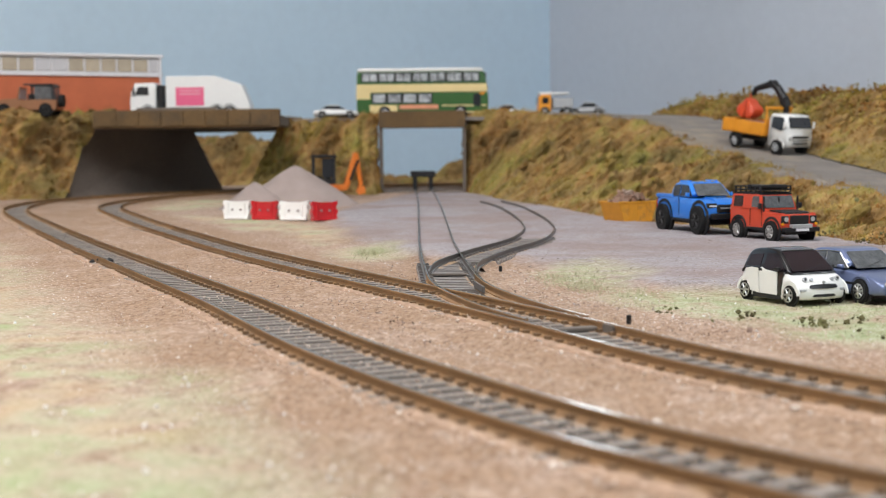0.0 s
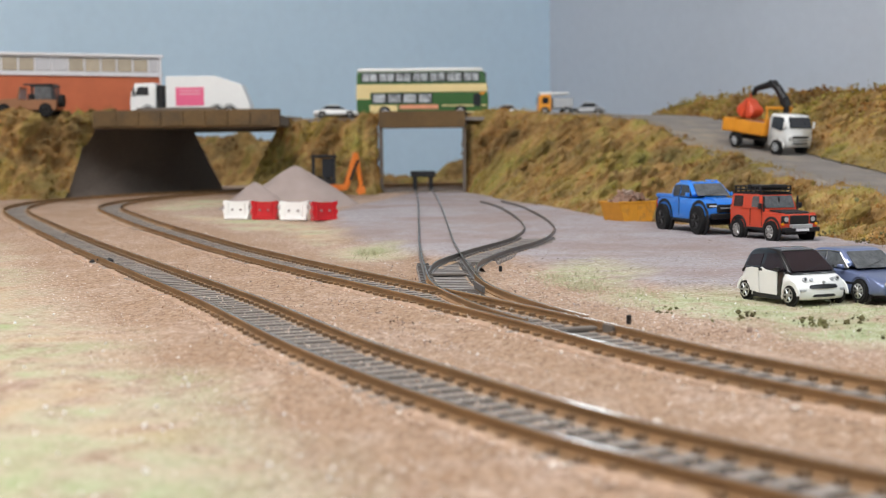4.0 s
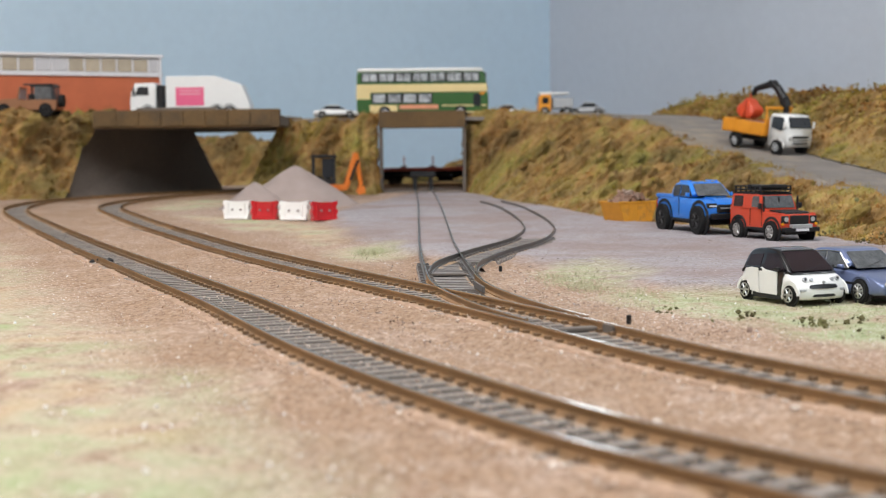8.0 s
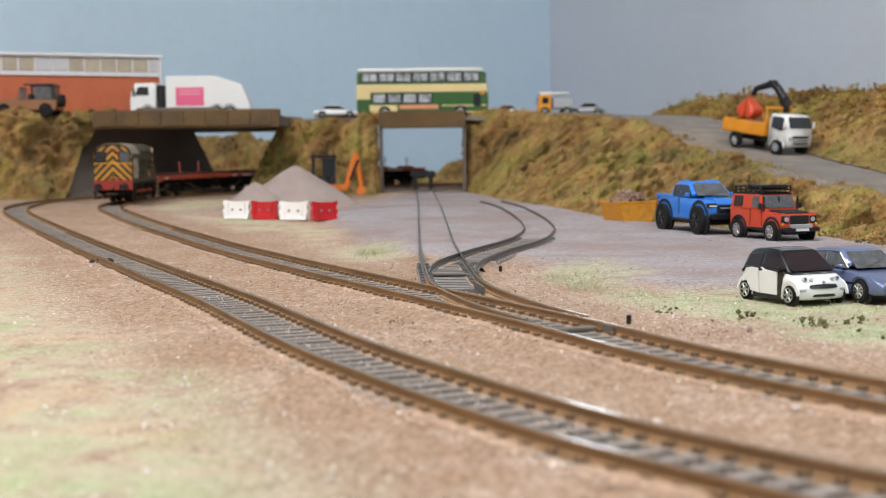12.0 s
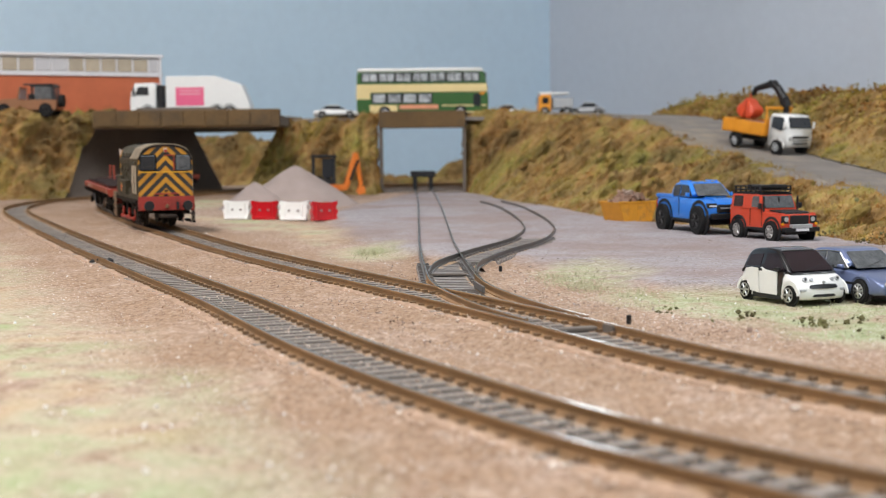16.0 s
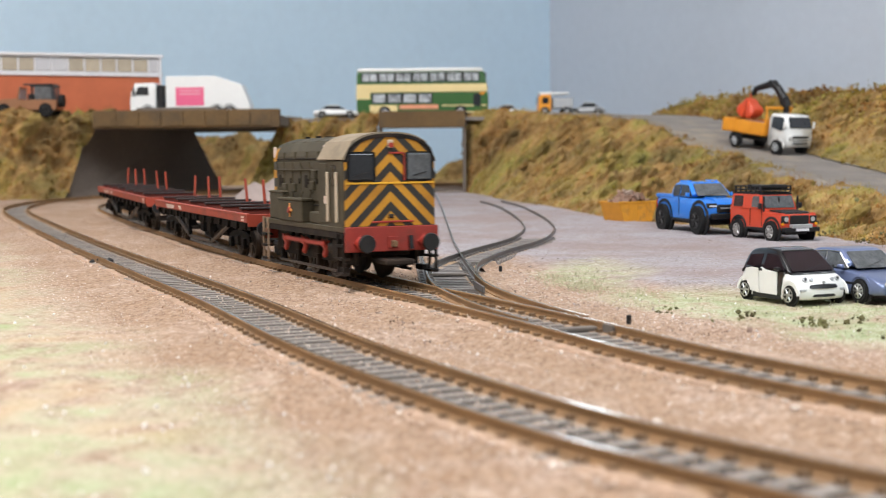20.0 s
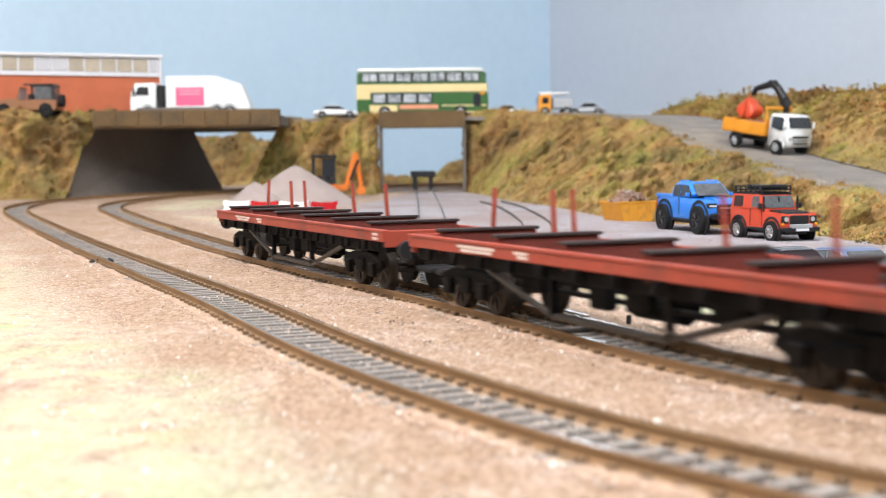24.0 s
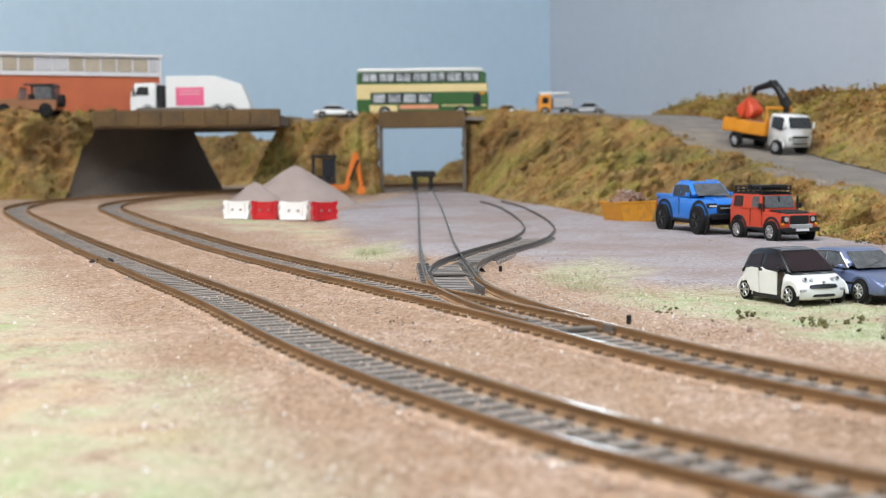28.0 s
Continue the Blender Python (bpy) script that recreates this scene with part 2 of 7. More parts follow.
def ground_material():
    m, nt, b, co = start("layout_ground")
    a = {}
    for k in ("grass", "yard", "soil", "meadow"):
        n = nt.nodes.new("ShaderNodeAttribute")
        n.attribute_name = k
        a[k] = n.outputs["Fac"]
    mid, fine, grit = noise_tex(nt, 45.0, 5, 0.65, co), noise_tex(nt, 620.0, 5, 0.72, co), noise_tex(nt, 1800.0, 3, 0.6, co)
    grain, crumb = cells(nt, 1150.0, co), cells(nt, 620.0, co)
    ballast = ramp(nt, mid, [(0.34, (0.27, 0.17, 0.11)), (0.46, (0.41, 0.275, 0.195)), (0.56, (0.46, 0.325, 0.24)), (0.68, (0.52, 0.41, 0.345))])
    ballast = mix(nt, 0.4, ballast, ramp(nt, fine, [(0.36, (0.18, 0.10, 0.06)), (0.5, (0.43, 0.285, 0.195)), (0.64, (0.66, 0.52, 0.42))]))
    ballast = mix(nt, 0.55, ballast, ramp(nt, grain, [(0.2, (0.10, 0.06, 0.04)), (0.36, (0.36, 0.235, 0.16)), (0.7, (0.55, 0.40, 0.305)), (0.85, (0.66, 0.53, 0.44)), (0.93, (0.92, 0.88, 0.82))]))
    ballast = mix(nt, 0.28, ballast, ramp(nt, crumb, [(0.15, (0.10, 0.055, 0.035)), (0.5, (0.44, 0.29, 0.20)), (0.9, (0.72, 0.60, 0.50))]))
    soil = mix(nt, 0.45, ramp(nt, fine, [(0.36, (0.15, 0.08, 0.04)), (0.64, (0.42, 0.25, 0.13))]), ramp(nt, grain, [(0.1, (0.10, 0.055, 0.03)), (0.5, (0.34, 0.20, 0.11)), (0.95, (0.62, 0.48, 0.36))]))
    # grey-lilac yard, its colours lifted and blued to include the grazing sheen
    yard = ramp(nt, mid, [(0.3, (0.21, 0.17, 0.165)), (0.46, (0.32, 0.285, 0.30)), (0.7, (0.42, 0.39, 0.425))])
    yard = mix(nt, 0.4, yard, ramp(nt, fine, [(0.34, (0.19, 0.14, 0.13)), (0.5, (0.37, 0.34, 0.36)), (0.66, (0.52, 0.50, 0.53))]))
    yard = mix(nt, 0.4, yard, ramp(nt, grain, [(0.1, (0.14, 0.10, 0.085)), (0.5, (0.34, 0.30, 0.30)), (0.95, (0.58, 0.54, 0.53))]))
    worn = ramp(nt, noise_tex(nt, 9.0, 6, 0.7, co), [(0.44, (0, 0, 0)), (0.60, (1, 1, 1))])
    yard = mix(nt, mix(nt, 0.6, (0, 0, 0), worn), yard, (0.27, 0.185, 0.15))
    grass = ramp(nt, noise_tex(nt, 26.0, 5, 0.6, co), [(0.34, (0.34, 0.44, 0.18)), (0.42, (0.45, 0.47, 0.26)), (0.47, (0.52, 0.45, 0.31)), (0.53, (0.56, 0.40, 0.27)), (0.62, (0.59, 0.35, 0.20))])
    grass = mix(nt, 0.3, grass, ramp(nt, fine, [(0.36, (0.30, 0.31, 0.16)), (0.64, (0.63, 0.57, 0.42))]))
    grass = mix(nt, 0.2, grass, ramp(nt, grain, [(0.1, (0.20, 0.19, 0.08)), (0.5, (0.46, 0.43, 0.26)), (0.95, (0.75, 0.72, 0.62))]))
    rust = ramp(nt, noise_tex(nt, 13.0, 4, 0.6, co), [(0.42, (0, 0, 0)), (0.62, (0.4, 0.4, 0.4))])
    ballast = mix(nt, rust, ballast, soil)
    lush = ramp(nt, noise_tex(nt, 60.0, 5, 0.65, co), [(0.36, (0.26, 0.31, 0.13)), (0.47, (0.39, 0.43, 0.23)), (0.56, (0.47, 0.46, 0.30)), (0.68, (0.50, 0.40, 0.28))])
    lush = mix(nt, 0.3, lush, ramp(nt, grain, [(0.1, (0.16, 0.15, 0.07)), (0.5, (0.42, 0.42, 0.27)), (0.95, (0.78, 0.76, 0.68))]))
    grass = mix(nt, a["meadow"], grass, lush)
    c = mix(nt, a["soil"], ballast, soil)
    c = mix(nt, a["yard"], c, yard)
    c = mix(nt, a["grass"], c, grass)
    nt.links.new(c, b.inputs["Base Color"])
    b.inputs["Roughness"].default_value = 0.92
    rel = nt.nodes.new("ShaderNodeMath")
    rel.operation = "ADD"
    nt.links.new(fine, rel.inputs[0]), nt.links.new(grit, rel.inputs[1])
    bump(nt, b, rel.outputs[0], 0.6, 0.0008)
    return m


M_ground = ground_material()


def inside(poly, x, y, soft):
    """How far (x, y), numbers or arrays, lies inside a closed outline, from 0 to 1 over the soft width."""
    x, y = np.asarray(x, float), np.asarray(y, float)
    d, c = np.full(x.shape, 1e9), np.zeros(x.shape, bool)
    for i in range(len(poly)):
        (x0, y0), (x1, y1) = poly[i - 1], poly[i]
        dx, dy = x1 - x0, y1 - y0
        t = np.clip(((x - x0) * dx + (y - y0) * dy) / (dx * dx + dy * dy), 0, 1)
        d = np.minimum(d, np.hypot(x - x0 - t * dx, y - y0 - t * dy))
        if dy:
            c ^= ((y0 > y) != (y1 > y)) & (x < x0 + (y - y0) / dy * dx)
    return np.clip(0.5 + np.where(c, d, -d) / soft, 0, 1)


YARD = [(-85, 960), (-64, 1130), (-30, 1340), (25, 1330), (108, 890), (150, 790), (205, 680), (330, 580), (330, 420), (150, 400), (95, 425), (60, 455),
        (42, 545), (30, 575), (12, 590), (-8, 600), (-25, 640), (-52, 730)]
GRASS = [[(-480, 830), (-262, 745), (-178, 535), (-112, 388), (-72, 298), (-40, 236), (-22, 192), (-12, 165), (-10, 60), (-400, 60), (-700, 600)],
         [(-200, 975), (-150, 945), (-98, 884), (-66, 800), (-60, 700), (-92, 770), (-140, 870)],
         [(-50, 660), (-25, 690), (-20, 610), (-40, 585)],
         [(42, 520), (65, 560), (78, 500), (60, 455), (48, 460)],
         [(62, 440), (95, 428), (150, 395), (260, 400), (260, 270), (150, 290), (110, 312), (86, 345), (66, 385)],
         [(-250, 1230), (-190, 1290), (-190, 1120), (-215, 1030), (-245, 1080)]]


def track_gap(path, x, y):
    x, y = np.atleast_1d(np.asarray(x, float)), np.atleast_1d(np.asarray(y, float))
    out = np.full(x.shape, 1e9)
    for p in path[::2]:
        out = np.minimum(out, np.hypot(x - p[0], y - p[1]))
    return out


def ground_bumps(x, y):
    return 1.1 * noise.noise((x * 0.02, y * 0.02, 0)) + 0.3 * noise.noise((x * 0.09, y * 0.09, 3)) + 0.22 * noise.noise((x * 0.3, y * 0.3, 7))


def ground_height(x, y):
    return rise(y) + ground_bumps(x, y)


def make_ground():
    us = np.concatenate([[-3.0, -1.2, -0.7, -0.5], np.linspace(-0.42, 0.42, 300), [0.5, 0.7, 1.2, 3.0]])
    ys = [70.0]
    while ys[-1] < 1720:
        ys.append(ys[-1] * 1.0080 + 0.15)
    Y, U = np.meshgrid(ys, us, indexing="ij")
    X = np.clip(U * np.where(np.abs(U) < 0.6, Y, np.maximum(Y, 420.0)), -1300, 1350)
    x, y = X.ravel(), Y.ravel()
    d_main = np.minimum(track_gap(PATH_A, x, y), track_gap(PATH_B, x, y))
    d_side = np.minimum(track_gap(PATH_S, x, y), track_gap(PATH_T, x, y))
    n1 = np.array([noise.noise((a * 0.025, b * 0.025, 11)) for a, b in zip(x, y)])
    n2 = np.array([noise.noise((a * 0.12, b * 0.12, 5)) for a, b in zip(x, y)])
    bumps = np.array([ground_bumps(a, b) for a, b in zip(x, y)])
    lift = np.array([rise(b) for b in ys]).repeat(len(us))
    wob = 14 * n1 + 7 * n2
    g = np.max([inside(p, x + wob, y + wob, 34.0 if i == 0 else 22.0) for i, p in enumerate(GRASS)], axis=0)
    g = g * np.clip(0.75 + 1.1 * n2 + 0.6 * n1, 0, 1)
    yd = inside(YARD, x + 0.5 * wob, y + 1.6 * wob, 18.0)
    soil = np.clip(1 - np.abs(d_main - 15) / 12.0, 0, 1) * np.clip(n2 + 0.6, 0, 1) * 0.75
    soil = np.maximum(soil, 0.62 * np.clip((46 - d_main) / 14, 0, 1) * np.clip(0.75 + n1 + n2, 0, 1))
    soil = np.maximum(soil, np.clip(1 - np.abs(d_side - 12) / 14.0, 0, 1) * (1 - yd) * 0.5)
    flat = np.clip((d_main - 14) / 14, 0, 1)
    shoulder = np.clip((32 - d_main) / 14, 0, 1)
    z = bumps * (0.25 + 0.75 * flat) * (1 - 0.75 * yd) * (1 - 0.6 * g) + np.maximum(1.2 * shoulder, 2.3 * yd * (1 - g))
    z = np.where(d_main < 12.6 + 1.2 * n2, -0.8, z)
    z = np.where((d_side < 12.0) & (yd < 0.5) & (y > 395), np.minimum(z, 0.9), z)
    d_curve = track_gap(PATH_T, x, y)
    z = np.where((d_curve < 13.5 + 2 * n2) & (y < 700) & (y > 520), np.minimum(z, 0.3), z)
    V = np.stack([x, y, z + lift], 1) * MM
    w = len(us)
    f = [(i * w + j, i * w + j + 1, (i + 1) * w + j + 1, (i + 1) * w + j) for i in range(len(ys) - 1) for j in range(w - 1)]
    me = bpy.data.meshes.new("ground")
    me.from_pydata(V.tolist(), [], f)
    for name, val in (("grass", g), ("yard", yd * (1 - g)), ("soil", soil), ("meadow", np.clip((x + 60) / 40, 0, 1))):
        at = me.attributes.new(name, "FLOAT", "POINT")
        at.data.foreach_set("value", val.astype(np.float32))
    me.materials.append(M_ground)
    me.shade_smooth()
    return tagged(new("ground", me), "pinkish ballast and pale static grass scenery ground", "ground", kind="structure")


make_ground()
M_bed_side = mat("rusty_brown_ballast_by_rail", (0.34, 0.225, 0.135), 0.95, vary=0.35, scale=150.0, fine=1500.0, relief=0.6)
# near-black base carries the shade of the gaps between sleepers, tan blotches are ballast
M_bed = mat("shade_toned_ballast_infill", (0.06, 0.047, 0.038), 0.95, vary=0.4, scale=150.0, fine=1500.0, relief=0.5, dirt=(0.26, 0.19, 0.13), dirt_amt=0.15)
M_shoulder = mat("pinkish_ballast_shoulder", (0.39, 0.26, 0.178), 0.95, vary=0.35, scale=170.0, fine=1500.0, relief=0.7)
tagged(link("baseboard", cube(-1400, 1500, -700, 2000, -30, -3.5, 1.0), M_board), "plain timber baseboard under the model scenery", "baseboard", kind="structure")


# ---- room ----
CORNER = Vector((230.0, 2760.0))
BACK_DIR, SIDE_DIR = Vector((-0.8, -0.6)), Vector((0.6, -0.8))


def wall(name, a, b, z0, z1, thick, material, label):
    a, b = Vector(a), Vector(b)
    d = (b - a).normalized()
    n = Vector((-d.y, d.x)) * thick
    bm = bmesh.new()
    lo = [bm.verts.new((p.x, p.y, z0)) for p in (a, b, b + n, a + n)]
    hi = [bm.verts.new((p.x, p.y, z1)) for p in (a, b, b + n, a + n)]
    fs = [bm.faces.new(lo[::-1]), bm.faces.new(hi)] + [bm.faces.new((lo[i], lo[(i + 1) % 4], hi[(i + 1) % 4], hi[i])) for i in range(4)]
    bmesh.ops.recalc_face_normals(bm, faces=fs)
    return tagged(link(name, bm, material), label, "wall", kind="structure")


LEFT_END = CORNER + BACK_DIR * 2300
RIGHT_END = CORNER + SIDE_DIR * 3600
REAR_LEFT = LEFT_END + SIDE_DIR * 3600
wall("wall_back", LEFT_END, CORNER, -900, 1500, 60, M_wall_back, "pale blue painted sky backdrop wall")
wall("wall_side", CORNER, RIGHT_END, -900, 1500, 60, M_wall_side, "plain grey painted room wall")
wall("wall_left", REAR_LEFT, LEFT_END, -900, 1500, 60, M_room, "plain pale room wall beside the layout")
wall("wall_rear", RIGHT_END, REAR_LEFT, -900, 1500, 60, M_room, "plain pale room wall behind the camera")


def slab(name, z0, z1, material, label, category):
    bm = bmesh.new()
    pts = [LEFT_END, CORNER, RIGHT_END, REAR_LEFT]
    lo, hi = [bm.verts.new((p.x, p.y, z0)) for p in pts], [bm.verts.new((p.x, p.y, z1)) for p in pts]
    bm.faces.new(lo), bm.faces.new(hi)
    for i in range(4):
        bm.faces.new((lo[i], lo[(i + 1) % 4], hi[(i + 1) % 4], hi[i]))
    bmesh.ops.recalc_face_normals(bm, faces=bm.faces)
    return tagged(link(name, bm, material), label, category, kind="structure")


slab("ceiling", 1500, 1540, M_room, "plain pale room ceiling", "ceiling")
slab("floor", -940, -900, M_board, "plain brown room floor below the layout", "floor")


# ---- tracks ----
def normals(P):
    d = np.gradient(P, axis=0)
    d /= np.linalg.norm(d, axis=1)[:, None]
    return np.stack([-d[:, 1], d[:, 0]], 1), d


def sweep(name, P, off, section, materials, tops, parent, zf, label=""):
    """A rail: section (side, height) carried along the line P at a sideways offset; tops lists the edges that are worn bright."""
    n, _ = normals(P)
    bm = bmesh.new()
    rings = []
    for i in range(len(P)):
        z0 = zf(P[i][1])
        rings.append([bm.verts.new((P[i][0] + n[i][0] * (off + s), P[i][1] + n[i][1] * (off + s), z0 + h)) for s, h in section])
    m = len(section)
    for a, b in zip(rings[:-1], rings[1:]):
        for k in range(m):
            f = bm.faces.new((a[k], a[(k + 1) % m], b[(k + 1) % m], b[k]))
            f.material_index = 1 if k in tops else 0
    bm.faces.new(rings[0]), bm.faces.new(rings[-1][::-1])
    bmesh.ops.recalc_face_normals(bm, faces=bm.faces)
    return part(name, bm, materials, parent, label)


SECTION = [(-1.3, 1.5), (-1.3, 1.8), (-0.35, 2.1), (-0.35, 3.2), (-0.55, 3.35), (-0.55, 3.85), (-0.35, 4.0), (0.35, 4.0), (0.55, 3.85), (0.55, 3.35), (0.35, 3.2), (0.35, 2.1), (1.3, 1.8), (1.3, 1.5)]
SLEEPER_MESH = {}


def sleeper_mesh(long, stain):
    """Moulded sleeper with its four rail chairs, drawn along x."""
    if (long, stain.name) not in SLEEPER_MESH:
        bm = bmesh.new()
        box(bm, -long, long, -1.5, 1.5, -1.0, 1.5)
        n = len(bm.faces)
        for s in (-1, 1):
            for o in (-1.7, 1.7):
                box(bm, s * 8.75 + o - 0.7, s * 8.75 + o + 0.7, -0.8, 0.8, 1.5, 2.4)
        bm.faces.ensure_lookup_table()
        for f in bm.faces[n:]:
            f.material_index = 1
        bmesh.ops.scale(bm, vec=(MM, MM, MM), verts=bm.verts)
        me = bpy.data.meshes.new("sleeper")
        bm.to_mesh(me)
        bm.free()
        me.materials.append(stain)
        me.materials.append(M_chair if stain is M_sleeper else M_rail_grey)
        SLEEPER_MESH[long, stain.name] = me
    return SLEEPER_MESH[long, stain.name]


def strip(name, P, half, z, zf, parent):
    """Ballast between and beside the rails: dark in the four-foot with the sleeper gaps' shade in its colour, rusty by
    the rails, pink on the shoulders where it half buries the sleeper ends.
    """
    n, _ = normals(P)
    lanes = ((-half - 6.5, -3.6, 0), (-half - 2.2, z + 0.25, 0.5), (-half, z + 0.4, 0.6), (-5.6, z + 0.08, 0.14), (0, z + 0.05, 0.14), (5.6, z + 0.08, 0.14), (half, z + 0.4, 0.6), (half + 2.2, z + 0.25, 0.5), (half + 6.5, -3.6, 0))
    bm = bmesh.new()
    rows = []
    for i in range(len(P)):
        row = []
        for q, h, amp in lanes:
            x, y = P[i][0] + n[i][0] * q, P[i][1] + n[i][1] * q
            row.append(bm.verts.new((x, y, zf(P[i][1]) + h + amp * (noise.noise((x * .05, y * .05, 4)) + 0.8 * noise.noise((x * .25, y * .25, 9))))))
        rows.append(row)
    for a, b in zip(rows[:-1], rows[1:]):
        for k in range(8):
            f = bm.faces.new((a[k], a[k + 1], b[k + 1], b[k]))
            f.material_index = (2, 2, 1, 0, 0, 1, 2, 2)[k]
    bmesh.ops.recalc_face_normals(bm, faces=bm.faces)
    return part(name, bm, [M_bed, M_bed_side, M_shoulder], parent)


def lay_track(name, P, label, near, pitch=6.3, mats=None, skip=None, bed=None, long=13.0):
    root = empty(name, Matrix())
    tagged(root, label, "railway track", kind="structure")
    pieces_of = [(P, mats or [M_rail_side, M_rail_top])]
    if bed:
        cut = int(np.argmax(P[:, 1] < 470))
        if cut:
            pieces_of = [(P[:cut + 1], mats), (P[cut:], [M_rail_side, M_rail_top])]
    for Q, mm in pieces_of:
        for o in (-8.75, 8.75):
            sweep("rail", Q, o, [(s * (0.72 if mm and mm[0] is M_rail_grey else 1.0), h) for s, h in SECTION], mm, (6,), root, rise)
    Q = P if bed is None else P[(P[:, 1] < bed[0]) & (P[:, 1] > bed[1])]
    strip("ballast_bed", Q, 11.4 if bed is None else 8.4, 1.25 if bed is None else 1.22, rise, root)
    s = np.concatenate([[0], np.cumsum(np.linalg.norm(np.diff(P, axis=0), axis=1))])
    _, d = normals(P)
    far = bmesh.new()
    for q in np.arange(3.0, s[-1], pitch):
        x, y = np.interp(q, s, P[:, 0]), np.interp(q, s, P[:, 1])
        if skip and skip(x, y):
            continue
        dx, dy = np.interp(q, s, d[:, 0]), np.interp(q, s, d[:, 1])
        a = math.degrees(math.atan2(dy, dx)) - 90 + random.uniform(-0.8, 0.8)
        m = mp(x, y, rise(y) + random.uniform(-0.1, 0.1), 0, 0, a)
        if near(x, y):
            ob = new("sleeper", sleeper_mesh(long, M_sleeper_grey if bed else M_sleeper))
            ob.parent = root
            ob.matrix_local = m
        else:
            r = bmesh.ops.create_cube(far, size=1.0)
            bmesh.ops.scale(far, vec=(26.6, 3.0, 2.5), verts=r["verts"])
            m2 = m.copy()
            m2.translation = m2.translation / MM + Vector((0, 0, 0.25))
            bmesh.ops.transform(far, matrix=m2, verts=r["verts"])
    if len(far.verts):
        tagged(part("sleepers_beyond", far, M_sleeper, root), kind="stuff")
    else:
        far.free()
    return root


lay_track("track_main", PATH_B, "curved model main line with rusty brown rail sides", lambda x, y: y < 800 and y > 195)
lay_track("track_outer", PATH_A, "outer model main line track with weathered sleepers", lambda x, y: y < 780 and y > 150)
lay_track("siding_straight", PATH_S, "grey nickel siding track running across the yard", lambda x, y: y < 640, mats=[M_rail_grey, M_rail_top], bed=(540, 350), long=11.6,
          skip=lambda x, y: y > 545 or track_gap(PATH_B, x, y)[0] < 22)
lay_track("siding_curved", PATH_T, "curved siding track half buried in the yard", lambda x, y: y < 720, mats=[M_rail_grey, M_rail_top], bed=(700, 520), long=12.6,
          skip=lambda x, y: y > 705 or track_gap(PATH_S, x, y)[0] < 12)


# ---- banks ----
def bank_material(name, stops):
    m, nt, b, co = start(name)
    big, mid, fine = noise_tex(nt, 10.0, 5, 0.65, co), noise_tex(nt, 70.0, 5, 0.7, co), noise_tex(nt, 500.0, 4, 0.7, co)
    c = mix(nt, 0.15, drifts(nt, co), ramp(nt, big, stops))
    c = mix(nt, 0.2, c, ramp(nt, mid, [(0.34, (0.06, 0.035, 0.012)), (0.5, (0.24, 0.165, 0.05)), (0.66, (0.40, 0.34, 0.14))]))
    c = mix(nt, 0.18, c, ramp(nt, fine, [(0.36, (0.07, 0.045, 0.016)), (0.64, (0.44, 0.35, 0.15))]))
    nt.links.new(c, b.inputs["Base Color"])
    b.inputs["Roughness"].default_value = 0.95
    bump(nt, b, mid, 0.7, 0.004)
    return m


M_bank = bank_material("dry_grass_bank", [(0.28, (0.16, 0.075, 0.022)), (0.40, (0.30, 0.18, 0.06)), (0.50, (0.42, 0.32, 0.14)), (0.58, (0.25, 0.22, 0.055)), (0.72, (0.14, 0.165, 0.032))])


def loft(name, lines, nu, nv, rough, label, material, seed, category="bank", crest=1.0):
    """A scenic bank spun between guide lines of (x, y, z), foot first, with an uneven face."""
    L = []
    for ln in lines:
        P = np.array(ln, float)
        s = np.concatenate([[0], np.cumsum(np.linalg.norm(np.diff(P[:, :2], axis=0), axis=1))])
        k = np.linspace(0, s[-1], nu)
        L.append(np.stack([np.interp(k, s, P[:, j]) for j in range(3)], 1))
    L = np.array(L)
    t = np.linspace(0, len(lines) - 1, nv)
    v = []
    for q in t:
        i = min(int(q), len(lines) - 2)
        row = L[i] + (L[i + 1] - L[i]) * (q - i)
        share = q / (len(lines) - 1)
        edge = min(1.0, 4 * share) * min(1.0, 0.35 + 4 * (1 - share)) * float(np.interp(share, (0.42, 0.66), (1.0, crest)))
        for x, y, z in row:
            p = Vector((x, y, z + seed * 100))
            streak = noise.noise((x * 0.035 + z * 0.03, y * 0.02, z * 0.012 + seed))
            d = rough * edge * (1.1 * noise.noise(p * 0.022) + 0.9 * streak + 1.05 * noise.noise(p * 0.06) + 0.75 * noise.noise(p * 0.16))
            v.append(((x + 0.3 * d) * MM, (y - 0.8 * d) * MM, (z + 0.5 * d) * MM))
    f = [(i * nu + j, i * nu + j + 1, (i + 1) * nu + j + 1, (i + 1) * nu + j) for i in range(nv - 1) for j in range(nu - 1)]
    me = bpy.data.meshes.new(name)
    me.from_pydata(v, [], f)
    me.materials.append(material)
    me.shade_smooth()
    return tagged(new(name, me), label, category, kind="structure")


def zz(y, d=-2.0):
    return rise(y) + d


